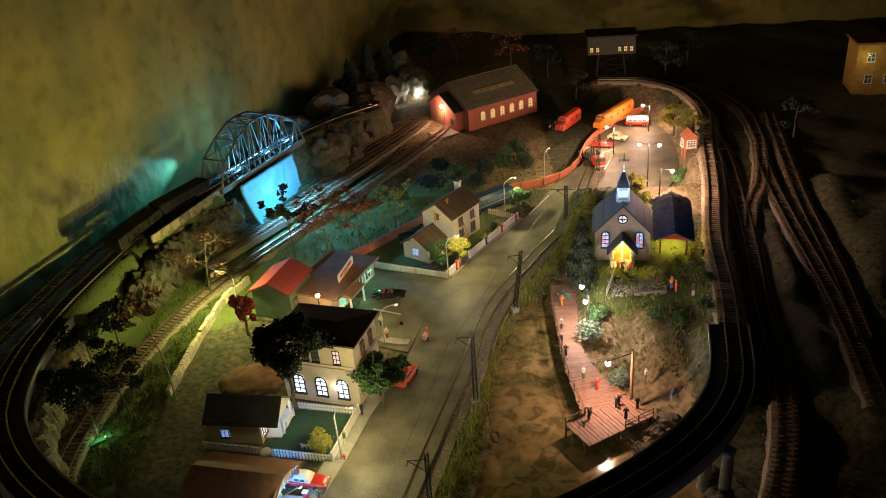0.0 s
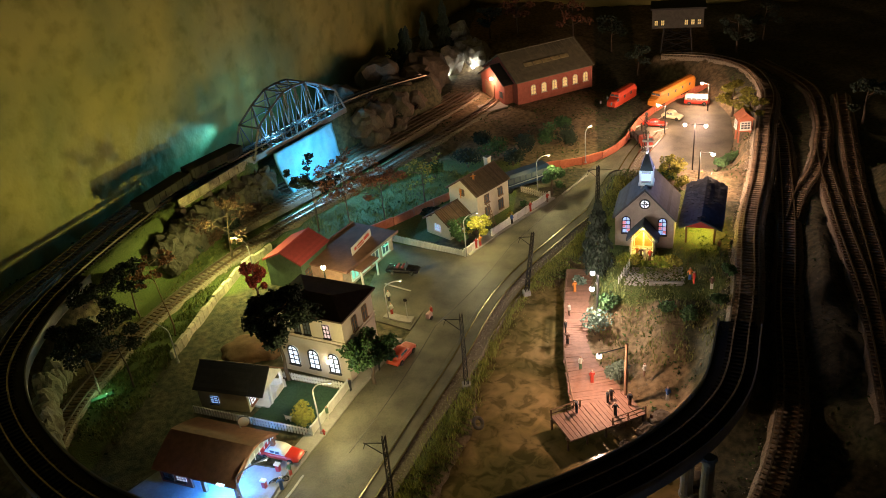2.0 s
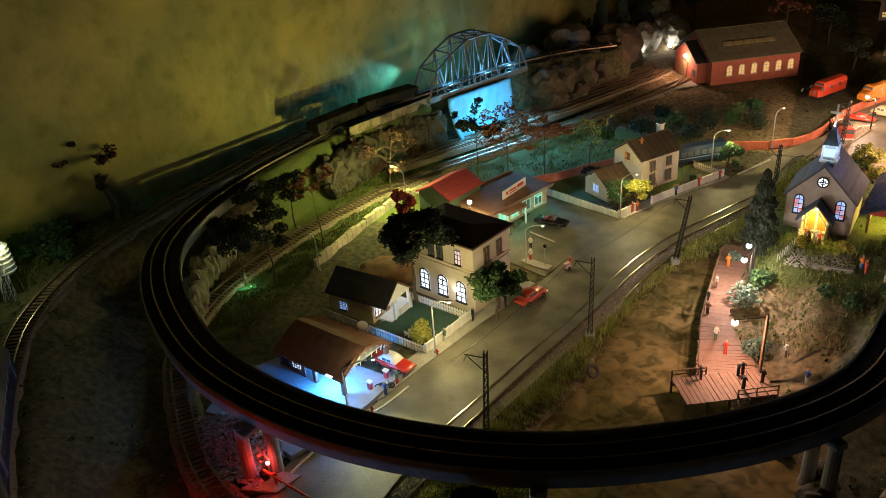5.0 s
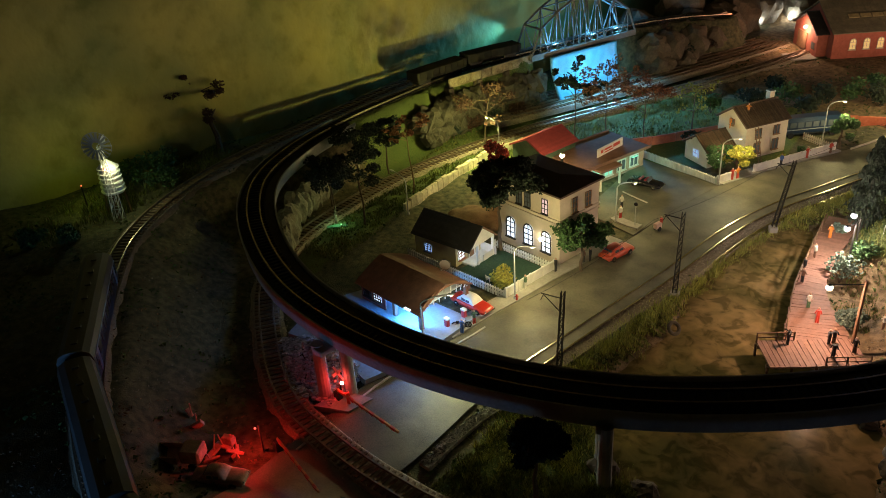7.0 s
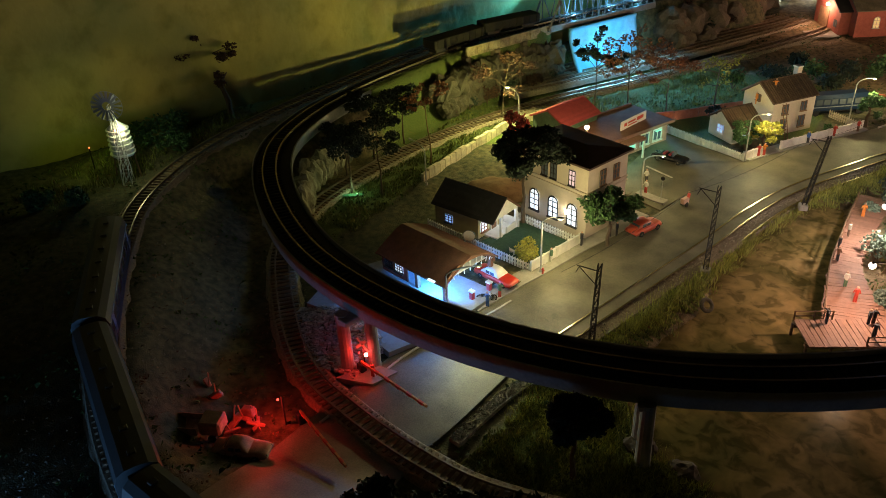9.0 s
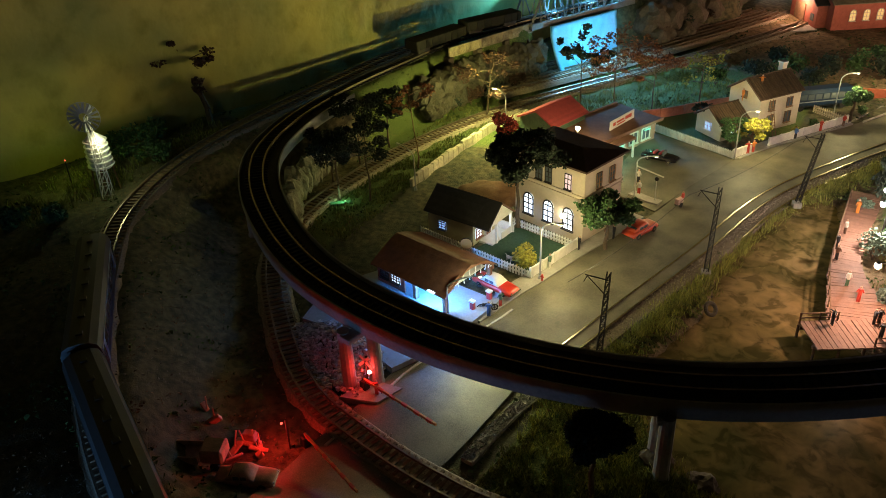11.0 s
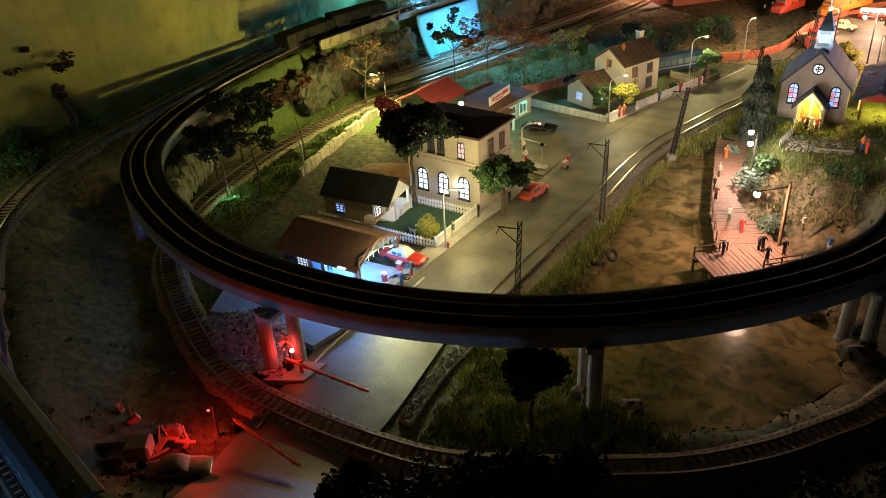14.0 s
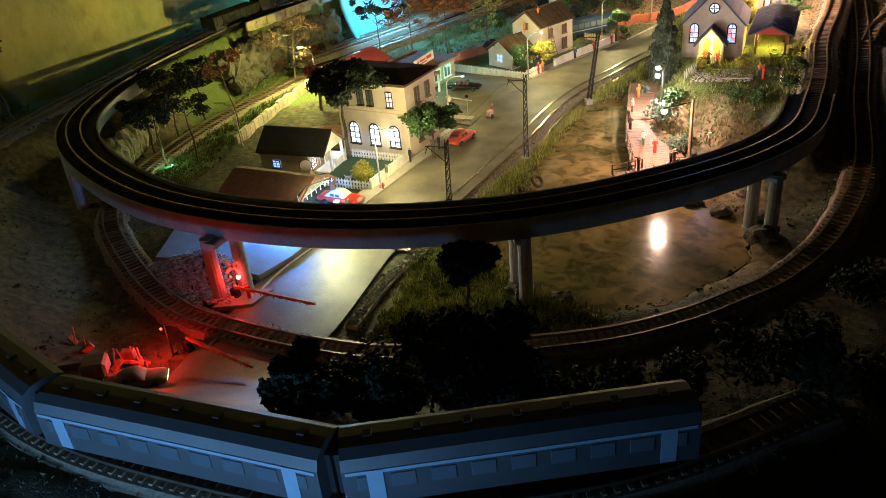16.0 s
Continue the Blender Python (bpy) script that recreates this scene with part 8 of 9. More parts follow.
# ---------------------------------------------------------------- level crossing and red-lit scrap
def crossing():
    for (x, y, rz, tip, lab) in ((-0.15, 0.499, -13, 0.094, "red and cream crossing gate lowered over the street"), (-0.155, 0.415, -22, 0.085, "crossing gate beside the red-lit road")):
        z = at_ground(x, y)
        th = thing("crossing_gate", x, y, z, rz, lab, "gate", "crossing gates")
        bm = bmesh.new()
        box(bm, 0, 0, 0, 0.008, 0.007, 0.012, bevel=0.0008)
        part("machine", bm, DARK_METAL, th)
        bm = bmesh.new()
        box(bm, tip / 2, 0, 0.0125, tip, 0.0018, 0.0028, ry=0)
        beam = part("beam", bm, material("gate_wood", (0.45, 0.22, 0.08), 0.6), th)
        for k in range(6):
            bm = bmesh.new()
            box(bm, tip * (k + 0.5) / 6, -0.0002, 0.0124, tip / 14, 0.0024, 0.003)
            part("stripe", bm, paint("gate_red", (0.5, 0.05, 0.03), 0.5), beam)
        bm = bmesh.new()
        for k in range(9):
            rod(bm, (tip * (0.25 + 0.08 * k), 0, 0.0125), (tip * (0.25 + 0.08 * k), 0, 0.0095), 0.0003, n=4)
        part("fringe", bm, DARK_METAL, th)
    x, y = -0.148, 0.502
    th = thing("crossing_signal", x, y, at_ground(x, y), 0, "crossing signal with cross boards and glowing red lamp", "signal")
    bm = bmesh.new()
    rod(bm, (0, 0, 0), (0, 0, 0.036), 0.0009, n=7)
    part("post", bm, DARK_METAL, th)
    for s in (-1, 1):
        bm = bmesh.new()
        box(bm, 0, -0.001, 0.033, 0.018, 0.0009, 0.003, ry=45 * s)
        part("cross_board", bm, WHITE_PAINT, th)
    for s, on in ((-1, False), (1, True)):
        bm = bmesh.new()
        ball(bm, (s * 0.0045, -0.002, 0.024), 0.0021, 2)
        part("lamp_lens", bm, BULB_RED if on else GLASS_DARK, th, "glowing red lamp" if on else "dark lamp")
    point_lamp("crossing_light", (x + 0.001, y - 0.006, 0.024), 0.014, RED, 0.002)
    x, y = -0.165, 0.405
    z = at_ground(x, y)
    th = thing("crossing_signal", x, y, z, 0, "crossing signal beside the scrap heap", "signal")
    bm = bmesh.new()
    rod(bm, (0, 0, 0), (0, 0, 0.034), 0.0009, n=7)
    part("post", bm, DARK_METAL, th)
    bm = bmesh.new()
    ball(bm, (-0.003, -0.002, 0.03), 0.0012, 2)
    part("lamp_lens", bm, BULB_DIM, th, "glowing red lamp")
    point_lamp("crossing_light", (x - 0.006, y - 0.008, z + 0.022), 0.045, RED, 0.002)
    bm = bmesh.new()
    sheet(bm, [(-0.165, 0.477), (-0.128, 0.487), (-0.118, 0.515), (-0.15, 0.512)], -0.004, 0.003)
    structure("crossing_pad", part("crossing_pad", bm, CONCRETE), "concrete pad beside the street")


crossing()


def scrap():
    rust = material("rusty_paint", (0.5, 0.28, 0.2), 0.7, var=0.4, scale=150)
    z = lambda x, y: at_ground(x, y)
    th = thing("scrap_truck", -0.215, 0.352, z(-0.215, 0.352), 25, "wrecked pale truck among scrap", "truck")
    bm = bmesh.new()
    box(bm, 0.012, 0, 0.006, 0.02, 0.02, 0.014, bevel=0.002)
    part("cab", bm, rust, th)
    bm = bmesh.new()
    box(bm, -0.018, 0, 0.006, 0.036, 0.02, 0.002)
    for s in (-1, 1):
        box(bm, -0.018, s * 0.0095, 0.008, 0.036, 0.001, 0.006)
    part("bed", bm, rust, th)
    for px in (-0.025, 0.014):
        for s in (-1, 1):
            bm = bmesh.new()
            rod(bm, (px, s * 0.008, 0.004), (px, s * 0.0105, 0.004), 0.004, n=12)
            part("wheel", bm, RUBBER, th)
    car(-0.165, 0.352, z(-0.165, 0.352), 25, rust, rust, "rusty wrecked car beside the road", L=0.05)
    rng = random.Random(6)
    for k in range(9):
        x, y = rng.uniform(-0.27, -0.17), rng.uniform(0.37, 0.40)
        bm = bmesh.new()
        box(bm, 0, 0, 0, rng.uniform(0.004, 0.02), rng.uniform(0.002, 0.008), rng.uniform(0.002, 0.012), rx=rng.uniform(-40, 40), ry=rng.uniform(-40, 40), bevel=0.0006)
        rod(bm, (0, 0, 0), (rng.uniform(-0.008, 0.008), 0, rng.uniform(0.008, 0.02)), 0.0008, n=5)
        ob = part("scrap_metal", bm, rust)
        ob.matrix_world = pose(x, y, z(x, y), 0, 0, rng.uniform(0, 180))
        tagged(ob, "bent piece of scrap metal", "scrap", "scrap pieces")


scrap()


# ---------------------------------------------------------------- train
def coach(p, q, label, mat, stripe):
    p, q = np.array(p), np.array(q)
    d = q[:2] - p[:2]
    L = float(np.linalg.norm(d)) - 0.006
    c = (p + q) / 2
    th = thing("railway_coach", c[0], c[1], c[2] + 0.0055, math.degrees(math.atan2(d[1], d[0])), label, "coach", "coaches of the train")
    W, zb, zt = 0.0165, 0.008, 0.044
    bm = bmesh.new()
    prof = [(-W, zb), (-W, zt * 0.76), (-W * 0.86, zt * 0.91), (-W * 0.5, zt * 0.985), (0, zt), (W * 0.5, zt * 0.985), (W * 0.86, zt * 0.91), (W, zt * 0.76), (W, zb)]
    a = [bm.verts.new((-L / 2, y, z)) for y, z in prof]
    b = [bm.verts.new((L / 2, y, z)) for y, z in prof]
    for i in range(len(prof)):
        j = (i + 1) % len(prof)
        bm.faces.new((a[i], a[j], b[j], b[i]))
    bm.faces.new(a), bm.faces.new(b[::-1])
    bmesh.ops.recalc_face_normals(bm, faces=bm.faces[:])
    part("body", bm, mat, th)
    for s in (-1, 1):
        bm = bmesh.new()
        box(bm, 0, s * (W + 0.0002), zt * 0.70, L * 0.98, 0.0006, 0.0022)
        part("stripe", bm, stripe, th, "pale blue stripe")
        n = 9
        for k in range(n):
            px = -L / 2 + L * (k + 0.5) / n
            bm = bmesh.new()
            box(bm, px, s * (W + 0.0002), zb + 0.0115, L / n * (0.62 if k not in (0, n - 1) else 0.3), 0.0008, 0.0095, bevel=0.0002)
            part("coach_window", bm, GLASS_DARK, th)
        for sx in (-1, 1):
            bm = bmesh.new()
            box(bm, sx * L * 0.41, s * (W + 0.0003), zb + 0.001, 0.009, 0.0008, 0.024)
            part("coach_door", bm, stripe, th)
    for k in range(7):
        bm = bmesh.new()
        box(bm, -L * 0.42 + L * 0.14 * k, 0, zt - 0.0006, 0.005, 0.006, 0.0018, bevel=0.0004)
        part("roof_vent", bm, mat, th)
    for sx in (-1, 1):
        bm = bmesh.new()
        box(bm, sx * L * 0.36, 0, 0.0, 0.034, 0.02, 0.008, bevel=0.001)
        part("bogie", bm, DARK_METAL, th)
    for sx in (-1, 1):
        bm = bmesh.new()
        box(bm, sx * (L / 2 + 0.0015), 0, zb + 0.002, 0.004, 0.014, 0.028)
        part("gangway", bm, RUBBER, th)


def train():
    silver = material("coach_silver", (0.075, 0.08, 0.085), 0.5, 0.2, var=0.15, scale=60, bump=0.05)
    blue = paint("coach_stripe", (0.24, 0.34, 0.42), 0.4)
    s = np.r_[0, np.cumsum(np.linalg.norm(np.diff(OUTER[:, :2], axis=0), axis=1))]
    at = lambda u: np.array([np.interp(u, s, OUTER[:, k]) for k in range(3)])
    u0 = s[np.argmin(np.hypot(OUTER[:, 0] - 0.066, OUTER[:, 1] - 0.219))]
    for k in range(-1, 3):
        u = u0 + 0.205 * k
        coach(at(u), at(u + 0.205) , "silver-grey railway coach with blue stripe", silver, blue)


train()


# ---------------------------------------------------------------- windmill and far things
def windmill(x, y):
    z = at_ground(x, y)
    th = thing("wind_pump", x, y, z, 35, "steel wind pump on a lattice tower", "wind pump")
    h = 0.165 - z
    bm = bmesh.new()
    for sx in (-1, 1):
        for sy in (-1, 1):
            rod(bm, (sx * 0.006, sy * 0.006, 0), (sx * 0.002, sy * 0.002, h), 0.0006, n=4)
    for k in range(6):
        w = 0.006 - 0.004 * k / 6
        w2 = 0.006 - 0.004 * (k + 1) / 6
        for s in (-1, 1):
            rod(bm, (-w, s * w, h * k / 6), (w2, s * w2, h * (k + 1) / 6), 0.0004, n=4)
            rod(bm, (s * w, -w, h * k / 6), (s * w2, w2, h * (k + 1) / 6), 0.0004, n=4)
            rod(bm, (-w, s * w, h * k / 6), (w, s * w, h * k / 6), 0.0004, n=4)
    part("tower", bm, WHITE_PAINT, th)
    wheel = new("wind_wheel")
    wheel.parent = th
    wheel.matrix_local = pose(0, -0.006, h + 0.001)
    for k in range(18):
        a = 2 * math.pi * k / 18
        bm = bmesh.new()
        box(bm, 0.0125, 0, -0.0015, 0.014, 0.0004, 0.003, rx=25)
        ob = part("blade", bm, LAMP_POST, wheel)
        ob.matrix_local = Matrix.Rotation(a, 4, "Y")
    bm = bmesh.new()
    tube(bm, [(0.019 * math.cos(a), 0, 0.019 * math.sin(a)) for a in np.linspace(0, 2 * math.pi, 25)], 0.0004, 4)
    part("rim", bm, LAMP_POST, wheel)
    bm = bmesh.new()
    box(bm, 0, 0.016, h - 0.004, 0.0006, 0.016, 0.01)
    rod(bm, (0, -0.006, h + 0.001), (0, 0.016, h + 0.001), 0.0006, n=5)
    part("tail", bm, LAMP_POST, th)
    t = thing("water_tank", x - 0.02, y + 0.016, z + 0.004, 0, "banded pale water tank on timber legs", "water tank")
    bm = bmesh.new()
    rod(bm, (0, 0, 0.028), (0, 0, 0.067), 0.0138, 0.0118, 20)
    rod(bm, (0, 0, 0.067), (0, 0, 0.076), 0.0122, 0.002, 20)
    part("barrel", bm, WHITE_WALL, t)
    for k in range(6):
        bm = bmesh.new()
        zz = 0.031 + k * 0.0066
        rod(bm, (0, 0, zz), (0, 0, zz + 0.0012), 0.0166 - 0.0004 * k, n=20)
        part("hoop", bm, WHITE_PAINT, t)
    for sx in (-1, 1):
        for sy in (-1, 1):
            bm = bmesh.new()
            rod(bm, (sx * 0.011, sy * 0.011, -0.006), (sx * 0.009, sy * 0.009, 0.029), 0.0012, n=5)
            part("leg", bm, TIMBER, t)
    bm = bmesh.new()
    ball(bm, (0.012, -0.012, 0.068), 0.0014, 1)
    part("tank_bulb", bm, BULB_RED, t, "tiny red bulb")
    point_lamp("tank_light", (x + 0.006, y + 0.01, z + 0.078), 0.05, (0.9, 1.0, 0.55), 0.003)
    lamp = thing("wall_wash_lamp", x - 0.07, y + 0.0, at_ground(x - 0.07, y), 0, "small green-yellow lamp hidden before the wall", "lamp")
    bm = bmesh.new()
    rod(bm, (0, 0, -0.003), (0, 0, 0.03), 0.001)
    part("post", bm, DARK_METAL, lamp)
    bm = bmesh.new()
    ball(bm, (0, 0, 0.032), 0.0012, 1)
    part("bulb", bm, BULB_DIM, lamp)
    point_lamp("wall_wash_light", (x - 0.07, y, at_ground(x - 0.07, y) + 0.04), 0.022, (0.72, 1.0, 0.12), 0.003)


windmill(-0.615, 0.603)


def hut():
    th = thing("signal_hut", 0.527, 1.555, 0.028, 5, "orange timber signal hut on legs with pale window", "signal hut")
    m = material("hut_orange", (0.42, 0.14, 0.07), 0.75, var=0.2)
    for sx in (-1, 1):
        for sy in (-1, 1):
            bm = bmesh.new()
            box(bm, sx * 0.0105, sy * 0.0095, -0.004, 0.003, 0.003, 0.022)
            part("leg", bm, m, th)
    bm = bmesh.new()
    box(bm, 0, 0, 0.018, 0.026, 0.024, 0.026)
    part("cabin", bm, m, th)
    window(th, 0, -0.0126, 0.023, 0.018, 0.015, 0, GLASS_DARK, WHITE_PAINT, (2, 2))
    window(th, -0.0136, 0, 0.023, 0.014, 0.015, 270, GLASS_DARK, WHITE_PAINT, (1, 2))
    for s in (-1, 1):
        c = [(s * 0.016, -0.016, 0.043), (s * 0.016, 0.016, 0.043), (0, 0.016, 0.056), (0, -0.016, 0.056)]
        bm = bmesh.new()
        slab(bm, c if s > 0 else c[::-1], 0.0015)
        part("roof", bm, m, th)
    bm = bmesh.new()
    v = [bm.verts.new(p) for p in ((-0.013, -0.012, 0.044), (0.013, -0.012, 0.044), (0, -0.012, 0.054), (-0.013, 0.012, 0.044), (0.013, 0.012, 0.044), (0, 0.012, 0.054))]
    for f in ((0, 1, 2), (5, 4, 3), (0, 3, 4, 1), (1, 4, 5, 2), (2, 5, 3, 0)):
        bm.faces.new([v[i] for i in f])
    part("gable", bm, m, th)


hut()
car(0.376, 1.70, 0.003, -15, paint("car_red", (0.55, 0.03, 0.015)), paint("car_red", (0.55, 0.03, 0.015)), "red car parked on the square", L=0.05, H=0.014)
car(0.415, 1.735, 0.0035, -30, paint("car_cream", (0.55, 0.48, 0.3)), paint("car_cream", (0.55, 0.48, 0.3)), "cream rounded car parked on the square", L=0.045, H=0.019, style="coupe")
car(0.475, 1.82, 0.0035, -12, paint("car_red", (0.55, 0.03, 0.015)), paint("car_white", (0.7, 0.68, 0.62)), "red and white minibus parked on the square", L=0.054, H=0.021, W=0.022, style="van", category="van")


def lorry(x, y, rz):
    th = thing("lorry", x, y, 0.003, rz, "red lorry with a black stake body beside the red wall", "lorry", "model cars")
    red = paint("truck_red", (0.5, 0.07, 0.04))
    bm = bmesh.new()
    box(bm, 0.026, 0, 0.004, 0.02, 0.024, 0.02, bevel=0.002)
    part("cab", bm, red, th)
    bm = bmesh.new()
    box(bm, 0.0362, 0, 0.015, 0.0008, 0.02, 0.007)
    part("windscreen", bm, GLASS_DARK, th)
    bm = bmesh.new()
    box(bm, 0.037, 0, 0.0035, 0.0012, 0.024, 0.003)
    part("bumper", bm, WHITE_PAINT, th)
    bm = bmesh.new()
    box(bm, -0.012, 0, 0.007, 0.054, 0.026, 0.0025)
    part("bed", bm, DARK_METAL, th)
    for k in range(7):
        for s in (-1, 1):
            bm = bmesh.new()
            box(bm, -0.036 + k * 0.008, s * 0.0125, 0.009, 0.002, 0.001, 0.014)
            part("stake", bm, DARK_METAL, th)
    for px in (-0.028, 0.026):
        for s in (-1, 1):
            bm = bmesh.new()
            rod(bm, (px, s * 0.009, 0.0045), (px, s * 0.0125, 0.0045), 0.0045, n=12)
            part("wheel", bm, RUBBER, th)


lorry(0.343, 1.612, -74)


PANE_DIM = material("lit_pane_dim", (0.6, 0.5, 0.2), 0.4, var=0.2, bump=0, glow=(1.0, 0.75, 0.2), power=0.2)


def far_buildings():
    # trestle tower carrying a house with lit windows
    z = at_ground(0.47, 2.06)
    th = thing("trestle_house", 0.455, 2.1, z - 0.02, -5, "dark house on a steel trestle with lit windows", "house")
    for sx in (-1, 1):
        for sy in (-1, 1):
            bm = bmesh.new()
            rod(bm, (sx * 0.04, sy * 0.03, 0), (sx * 0.03, sy * 0.022, 0.085), 0.002, n=5)
            part("leg", bm, DARK_METAL, th)
    for k in range(3):
        z0, z1 = 0.028 * k, 0.028 * (k + 1)
        for s in (-1, 1):
            for a, b, za in ((-0.038, 0.036, z0), (0.038, -0.036, z0), (-0.038, 0.038, z1)):
                bm = bmesh.new()
                rod(bm, (a, s * 0.028, za), (b, s * 0.026, z1), 0.0012, n=4)
                part("brace", bm, DARK_METAL, th)
    bm = bmesh.new()
    box(bm, 0, 0, 0.085, 0.12, 0.07, 0.045)
    part("wall", bm, material("far_wall", (0.06, 0.055, 0.045), 0.9), th)
    for px in (-0.05, -0.035, 0.02, 0.035, 0.05):
        window(th, px, -0.0356, 0.092, 0.009, 0.013, 0, PANE_DIM, DARK_METAL, (1, 1))
    bm = bmesh.new()
    box(bm, 0, 0, 0.13, 0.13, 0.08, 0.004)
    part("roof", bm, BLACK_ROOF, th)
    z = at_ground(1.02, 1.9)
    th = thing("yellow_house", 1.03, 1.89, z, -8, "yellow rendered house standing in the dark", "house")
    bm = bmesh.new()
    box(bm, 0, 0, -0.01, 0.1, 0.08, 0.12)
    part("wall", bm, material("yellow_render", (0.5, 0.3, 0.07), 0.85), th)
    for px in (-0.02, 0.022):
        for pz in (0.02, 0.07):
            window(th, px, -0.0406, pz, 0.016, 0.02, 0, GLASS_DARK, WHITE_PAINT, (1, 1))
    bm = bmesh.new()
    box(bm, 0, 0, 0.11, 0.11, 0.09, 0.005)
    part("roof", bm, BROWN_ROOF, th)
    # This lamp is added to brighten the house; no source is known here.
    bm = bmesh.new()
    ball(bm, (-0.03, -0.06, 0.09), 0.002, 1)
    rod(bm, (-0.03, -0.04, 0.092), (-0.03, -0.06, 0.092), 0.0006)
    part("wall_lamp", bm, PANE_AMBER, th)
    point_lamp("added_house_light", th.matrix_world @ Vector((-0.03, -0.065, 0.085)), 0.012, WARM, 0.003)
    for i, (x, y, h) in enumerate(((0.60, 2.1, 0.1), (0.3, 2.2, 0.1), (0.2, 2.2, 0.11), (0.05, 2.25, 0.1), (0.75, 1.6, 0.09), (-0.02, 2.2, 0.09), (0.36, 2.05, 0.08), (0.68, 2.2, 0.1), (-0.22, 2.0, 0.1))):
        tree("dark_tree", x, y, at_ground(x, y) - 0.002, h, h * 0.42, LEAF_RUST if i in (2, 3) else LEAF_DARK, "dark tree in the unlit distance", 200 + i, clumps=8, per=40, size=0.004, bare=0.4)


far_buildings()


# ---------------------------------------------------------------- wagons and banks by the bridge
def wagon(p, q, label):
    p, q = np.array(p), np.array(q)
    d = q[:2] - p[:2]
    L = float(np.linalg.norm(d)) - 0.006
    c = (p + q) / 2
    th = thing("freight_wagon", c[0], c[1], c[2] + 0.0055, math.degrees(math.atan2(d[1], d[0])), label, "wagon", "freight wagons")
    m = material("wagon_black", (0.009, 0.008, 0.007), 0.9, var=0.3, scale=90)
    bm = bmesh.new()
    box(bm, 0, 0, 0.008, L, 0.031, 0.016, bevel=0.001)
    part("body", bm, m, th)
    for k in range(8):
        for s in (-1, 1):
            bm = bmesh.new()
            box(bm, -L / 2 + L * (k + 0.5) / 8, s * 0.0158, 0.009, 0.002, 0.0012, 0.014)
            part("rib", bm, m, th)
    for sx in (-1, 1):
        bm = bmesh.new()
        box(bm, sx * L * 0.32, 0, 0, 0.028, 0.02, 0.008, bevel=0.001)
        part("bogie", bm, DARK_METAL, th)


def wagons():
    s = np.r_[0, np.cumsum(np.linalg.norm(np.diff(HIGH[:, :2], axis=0), axis=1))]
    at = lambda u: np.array([np.interp(u, s, HIGH[:, k]) for k in range(3)])
    u0 = s[np.argmin(np.hypot(HIGH[:, 0] + 0.418, HIGH[:, 1] - 1.372))]
    for k in (1, 2):
        wagon(at(u0 - 0.125 * k), at(u0 - 0.125 * (k - 1)), "black freight wagon standing before the bridge")


wagons()


def bank_rocks():
    """Dark overgrown rocks below the line before the bridge."""
    rng = random.Random(31)
    c = spline([(-0.45, 1.1, 0), (-0.442, 1.15, 0), (-0.43, 1.22, 0), (-0.405, 1.30, 0), (-0.37, 1.37, 0)], 0.017)
    for x, y, _ in c:
        for k, r in enumerate((0.022, 0.016)):
            bm = bmesh.new()
            bmesh.ops.create_icosphere(bm, subdivisions=3, radius=r * rng.uniform(0.8, 1.2))
            o = Vector((rng.uniform(0, 50), rng.uniform(0, 50), 0))
            for v in bm.verts:
                v.co *= 1 + 0.4 * noise.fractal(v.co / r * 1.8 + o, 0.9, 2.1, 4)
                v.co.z *= 1.1
            ob = part("bank_rock", bm, material("tan_rock", (0.075, 0.065, 0.042), 0.95, var=0.5, scale=60, bump=1.0))
            ob.matrix_world = pose(x + (0.01 if k else 0) + rng.uniform(-0.004, 0.004), y + rng.uniform(-0.006, 0.006), 0.022 if k else 0.05, 0, 0, rng.uniform(0, 360))
            tagged(ob, "dark brown rock below the bridge line", "rock", "rocks")


bank_rocks()


def girder_wall():
    """The plate girder that edges the line before the bridge."""
    th = thing("girder_wall", 0, 0, 0, 0, "weathered brown plate girder beside the line", "girder")
    rust = material("weathered_girder", (0.22, 0.16, 0.1), 0.85, var=0.5, scale=60, bump=0.5, second=(0.3, 0.25, 0.17))
    a, b = np.array((-0.448, 1.19)), np.array((-0.381, 1.38))
    d = b - a
    rz = math.degrees(math.atan2(d[1], d[0]))
    n = 8
    L = float(np.linalg.norm(d)) / n
    for k in range(n):
        p = a + d * (k + 0.5) / n
        bm = bmesh.new()
        box(bm, 0, 0, 0, L - 0.0008, 0.004, 0.017, bevel=0.0005)
        box(bm, 0, -0.0024, 0, L - 0.0008, 0.002, 0.002)
        box(bm, 0, -0.0024, 0.015, L - 0.0008, 0.002, 0.002)
        box(bm, L * 0.45, -0.0026, 0.001, 0.0016, 0.0018, 0.015)
        ob = part("panel", bm, rust, th)
        ob.matrix_local = pose(p[0], p[1], 0.084, 0, 0, rz)
    for u in (0.0, 0.33, 0.66):
        p = a + d * u
        bm = bmesh.new()
        box(bm, p[0], p[1], 0.0, 0.012, 0.014, 0.085, rz=rz, bevel=0.001)
        part("pillar", bm, ROCK, th, "dark stone pillar")


girder_wall()


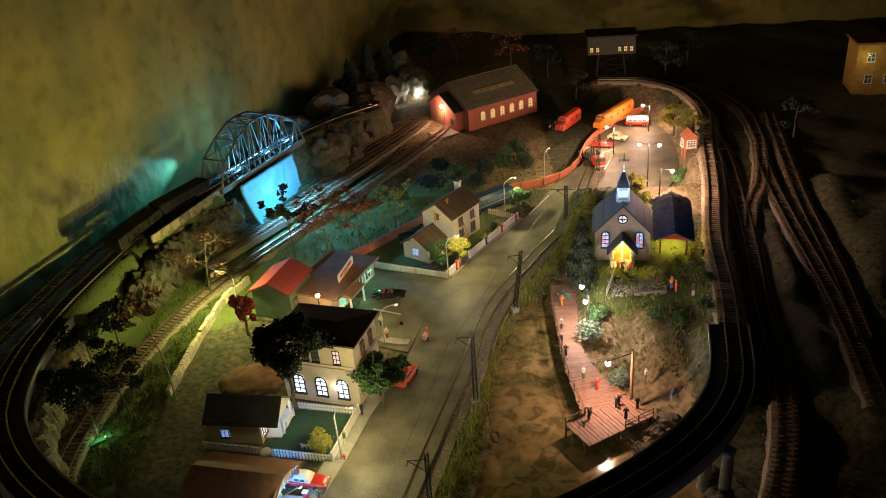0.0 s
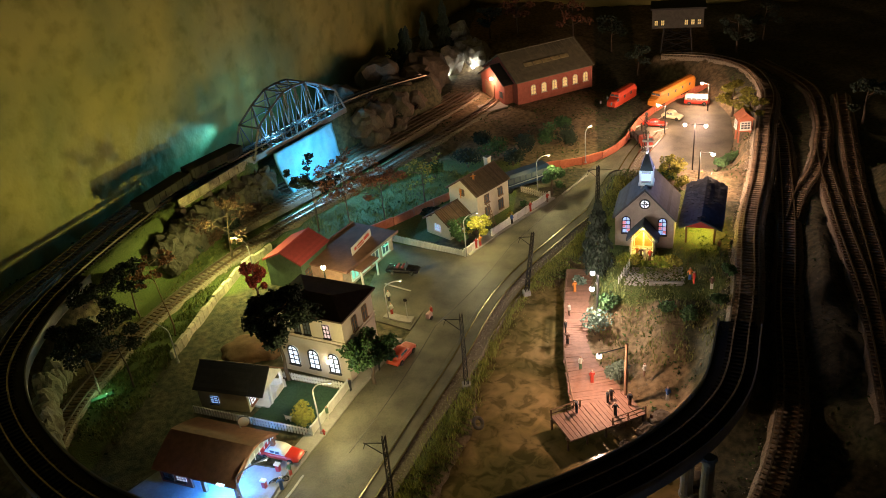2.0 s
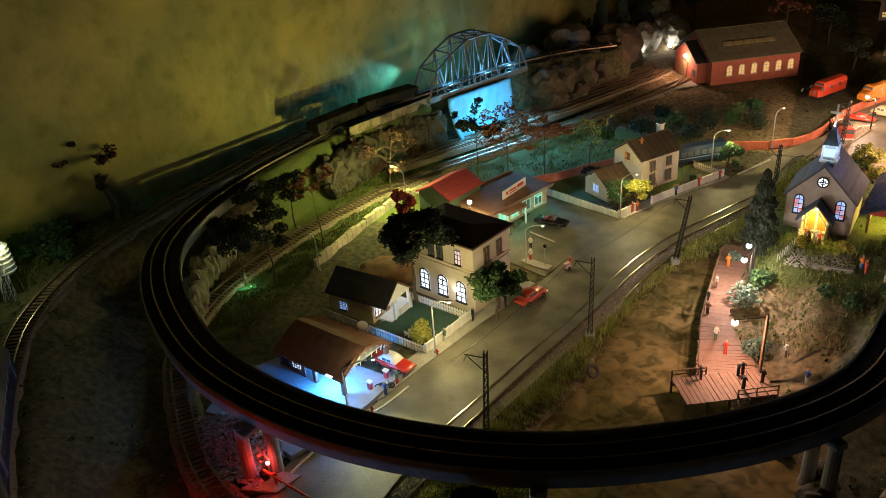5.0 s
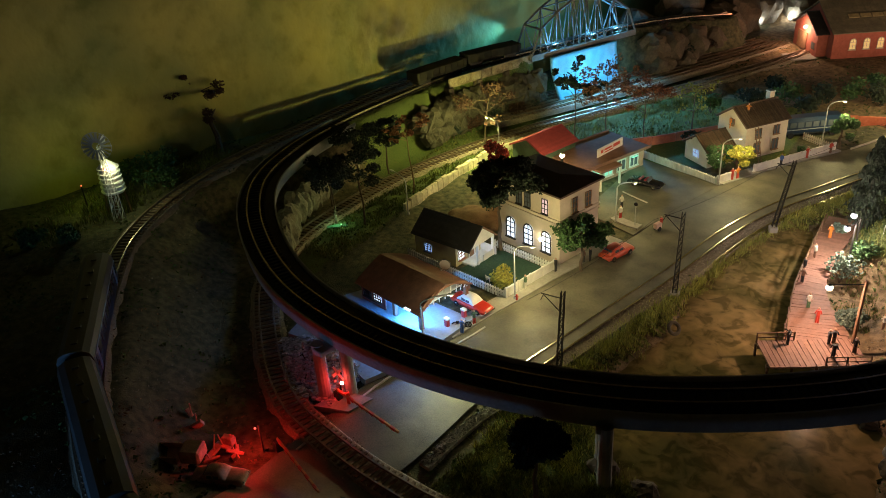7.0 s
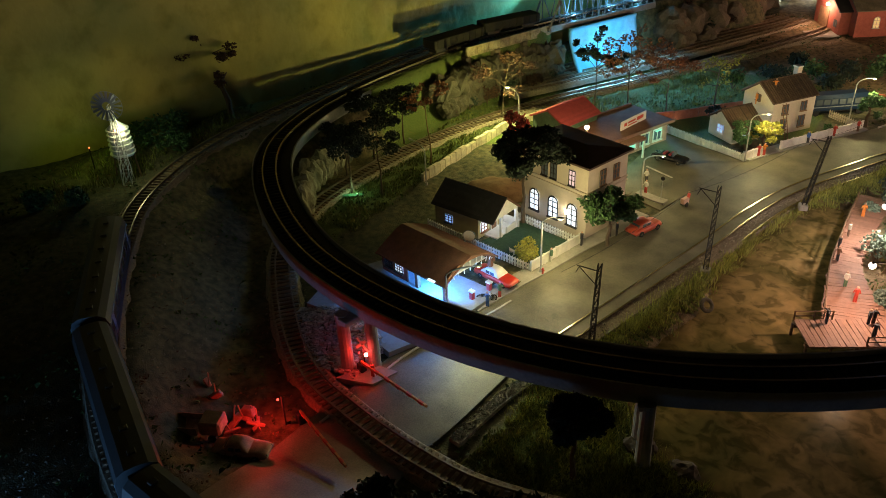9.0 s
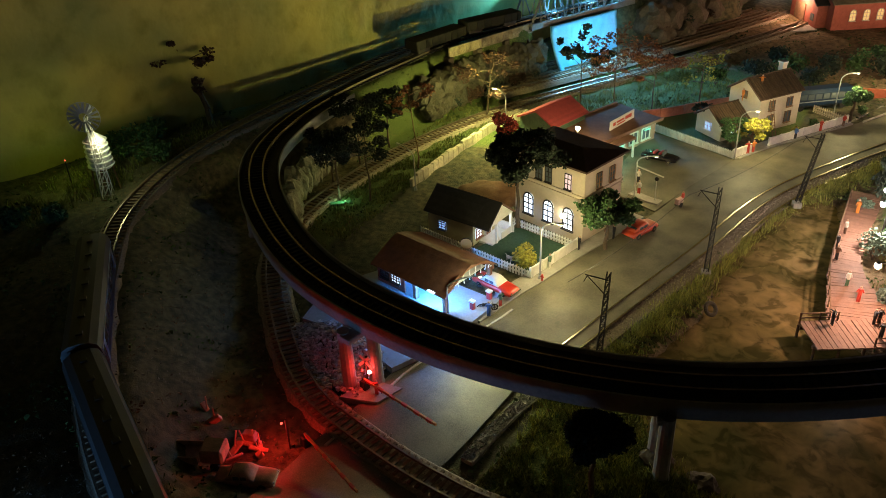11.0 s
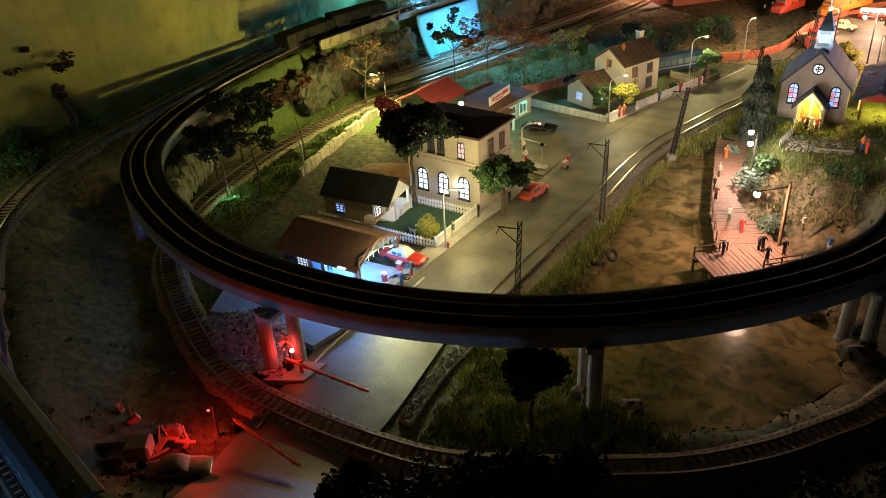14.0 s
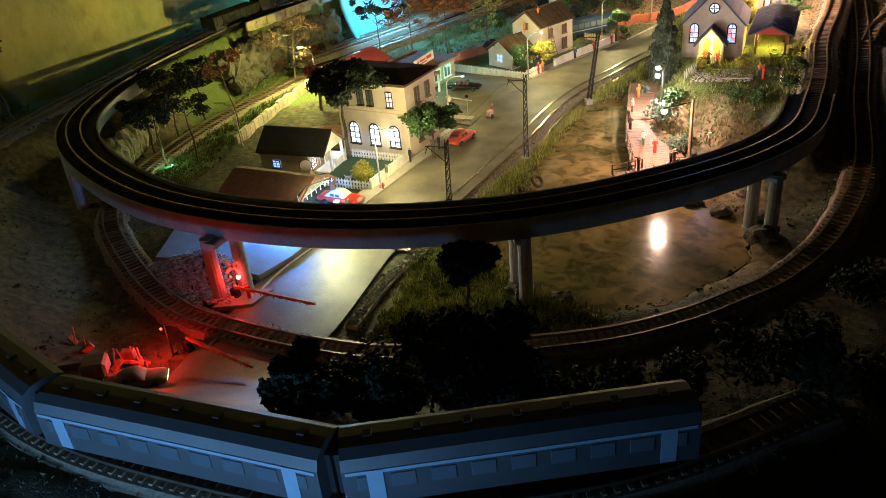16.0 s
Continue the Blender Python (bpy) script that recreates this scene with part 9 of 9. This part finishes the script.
def earth_mound():
    """A low heap of red-brown earth behind the cottage."""
    bm = bmesh.new()
    bmesh.ops.create_icosphere(bm, subdivisions=4, radius=1.0)
    for v in bm.verts:
        k = 1 + 0.18 * noise.noise(v.co * 2.1)
        v.co = Vector((v.co.x * 0.05 * k, v.co.y * 0.036 * k, v.co.z * 0.011 * k + 0.0008 * noise.noise(v.co * 14)))
    ob = part("earth_mound", bm, material("red_brown_earth", (0.2, 0.11, 0.055), 0.95, var=0.4, scale=90, bump=0.8), smooth=True)
    ob.matrix_world = pose(-0.225, 0.915, 0.0, 0, 0, 12)
    tagged(ob, "low mound of red-brown earth behind the cottage", "mound")


earth_mound()


def light_bar():
    """A blue light strip at the front edge of the layout."""
    th = thing("light_bar", -0.08, 0.06, at_ground(-0.08, 0.06), 3, "blue-white light strip at the layout's edge", "lamp")
    bm = bmesh.new()
    box(bm, 0, 0, 0, 0.46, 0.012, 0.006, bevel=0.001)
    part("channel", bm, LAMP_POST, th)
    bm = bmesh.new()
    box(bm, 0, 0, 0.006, 0.44, 0.006, 0.001)
    part("diffuser", bm, material("strip_diffuser", (0.5, 0.7, 1.0), 0.4, bump=0, glow=(0.35, 0.65, 1.0), power=0.8), th, "glowing blue diffuser")
    data = bpy.data.lights.new("light_bar_lamp", "AREA")
    data.shape, data.size, data.size_y, data.energy, data.color = "RECTANGLE", 0.44, 0.006, 0.36, (0.2, 0.5, 1.0)
    ob = new("light_bar_lamp", data)
    z = at_ground(-0.08, 0.06) + 0.009
    ob.matrix_world = look((-0.08, 0.06, z), (-0.075, 0.26, z + 0.1))


light_bar()


def ground_cover():
    """Scatter of foam clumps, twigs and pebbles over the unpaved ground."""
    rng = random.Random(5)
    n = 48000
    xs = np.array([rng.uniform(-0.75, 0.75) for _ in range(n)])
    ys = np.array([0.2 + 1.75 * rng.random() ** 1.3 for _ in range(n)])
    hs = ground_height(xs, ys)
    keep = (edge_distance(ROAD, xs, ys) > 0.006) & (edge_distance(POND, xs, ys) > -0.004) & ~inside(TOWN, xs, ys) & (edge_distance(PLAZA, xs, ys) > 0.005)
    for c in (HIGH, LOW, OUTER, SIDE_A, SIDE_B, STREET):
        keep &= line_distance(c, xs, ys)[0] > 0.02
    sets = {"green": ([], []), "brown": ([], []), "grey": ([], [])}
    for x, y, z in zip(xs[keep], ys[keep], hs[keep]):
        k = noise.noise((x * 18, y * 18, 7))
        key = "green" if k > 0.05 else ("brown" if k > -0.3 else "grey")
        vs, fs = sets[key]
        s = rng.uniform(0.0007, 0.002) * (1.5 if key == "green" else 0.9)
        b = len(vs)
        for _ in range(5):
            vs.append((x + rng.uniform(-s, s), y + rng.uniform(-s, s), z + rng.uniform(-0.2, 1.3) * s))
        fs.extend([(b, b + 1, b + 2), (b, b + 2, b + 3), (b + 1, b + 3, b + 4), (b, b + 1, b + 4), (b + 2, b + 3, b + 4)])
    for key, mat, lab in (("green", material("ground_foam", (0.05, 0.085, 0.02), 0.95, var=0.5, scale=200, islands=0.6), "green scenic foam clumps on the ground"), ("brown", material("ground_litter", (0.16, 0.1, 0.05), 0.95, var=0.5, scale=200, islands=0.6), "brown twigs and litter on the ground"), ("grey", material("ground_pebble", (0.16, 0.14, 0.11), 0.9, var=0.4, scale=200, islands=0.5), "grey pebbles on the ground")):
        me = bpy.data.meshes.new("ground_cover")
        me.from_pydata(sets[key][0], [], sets[key][1])
        me.materials.append(mat)
        tagged(new("ground_cover", me), lab, "ground cover", "", "stuff")


ground_cover()
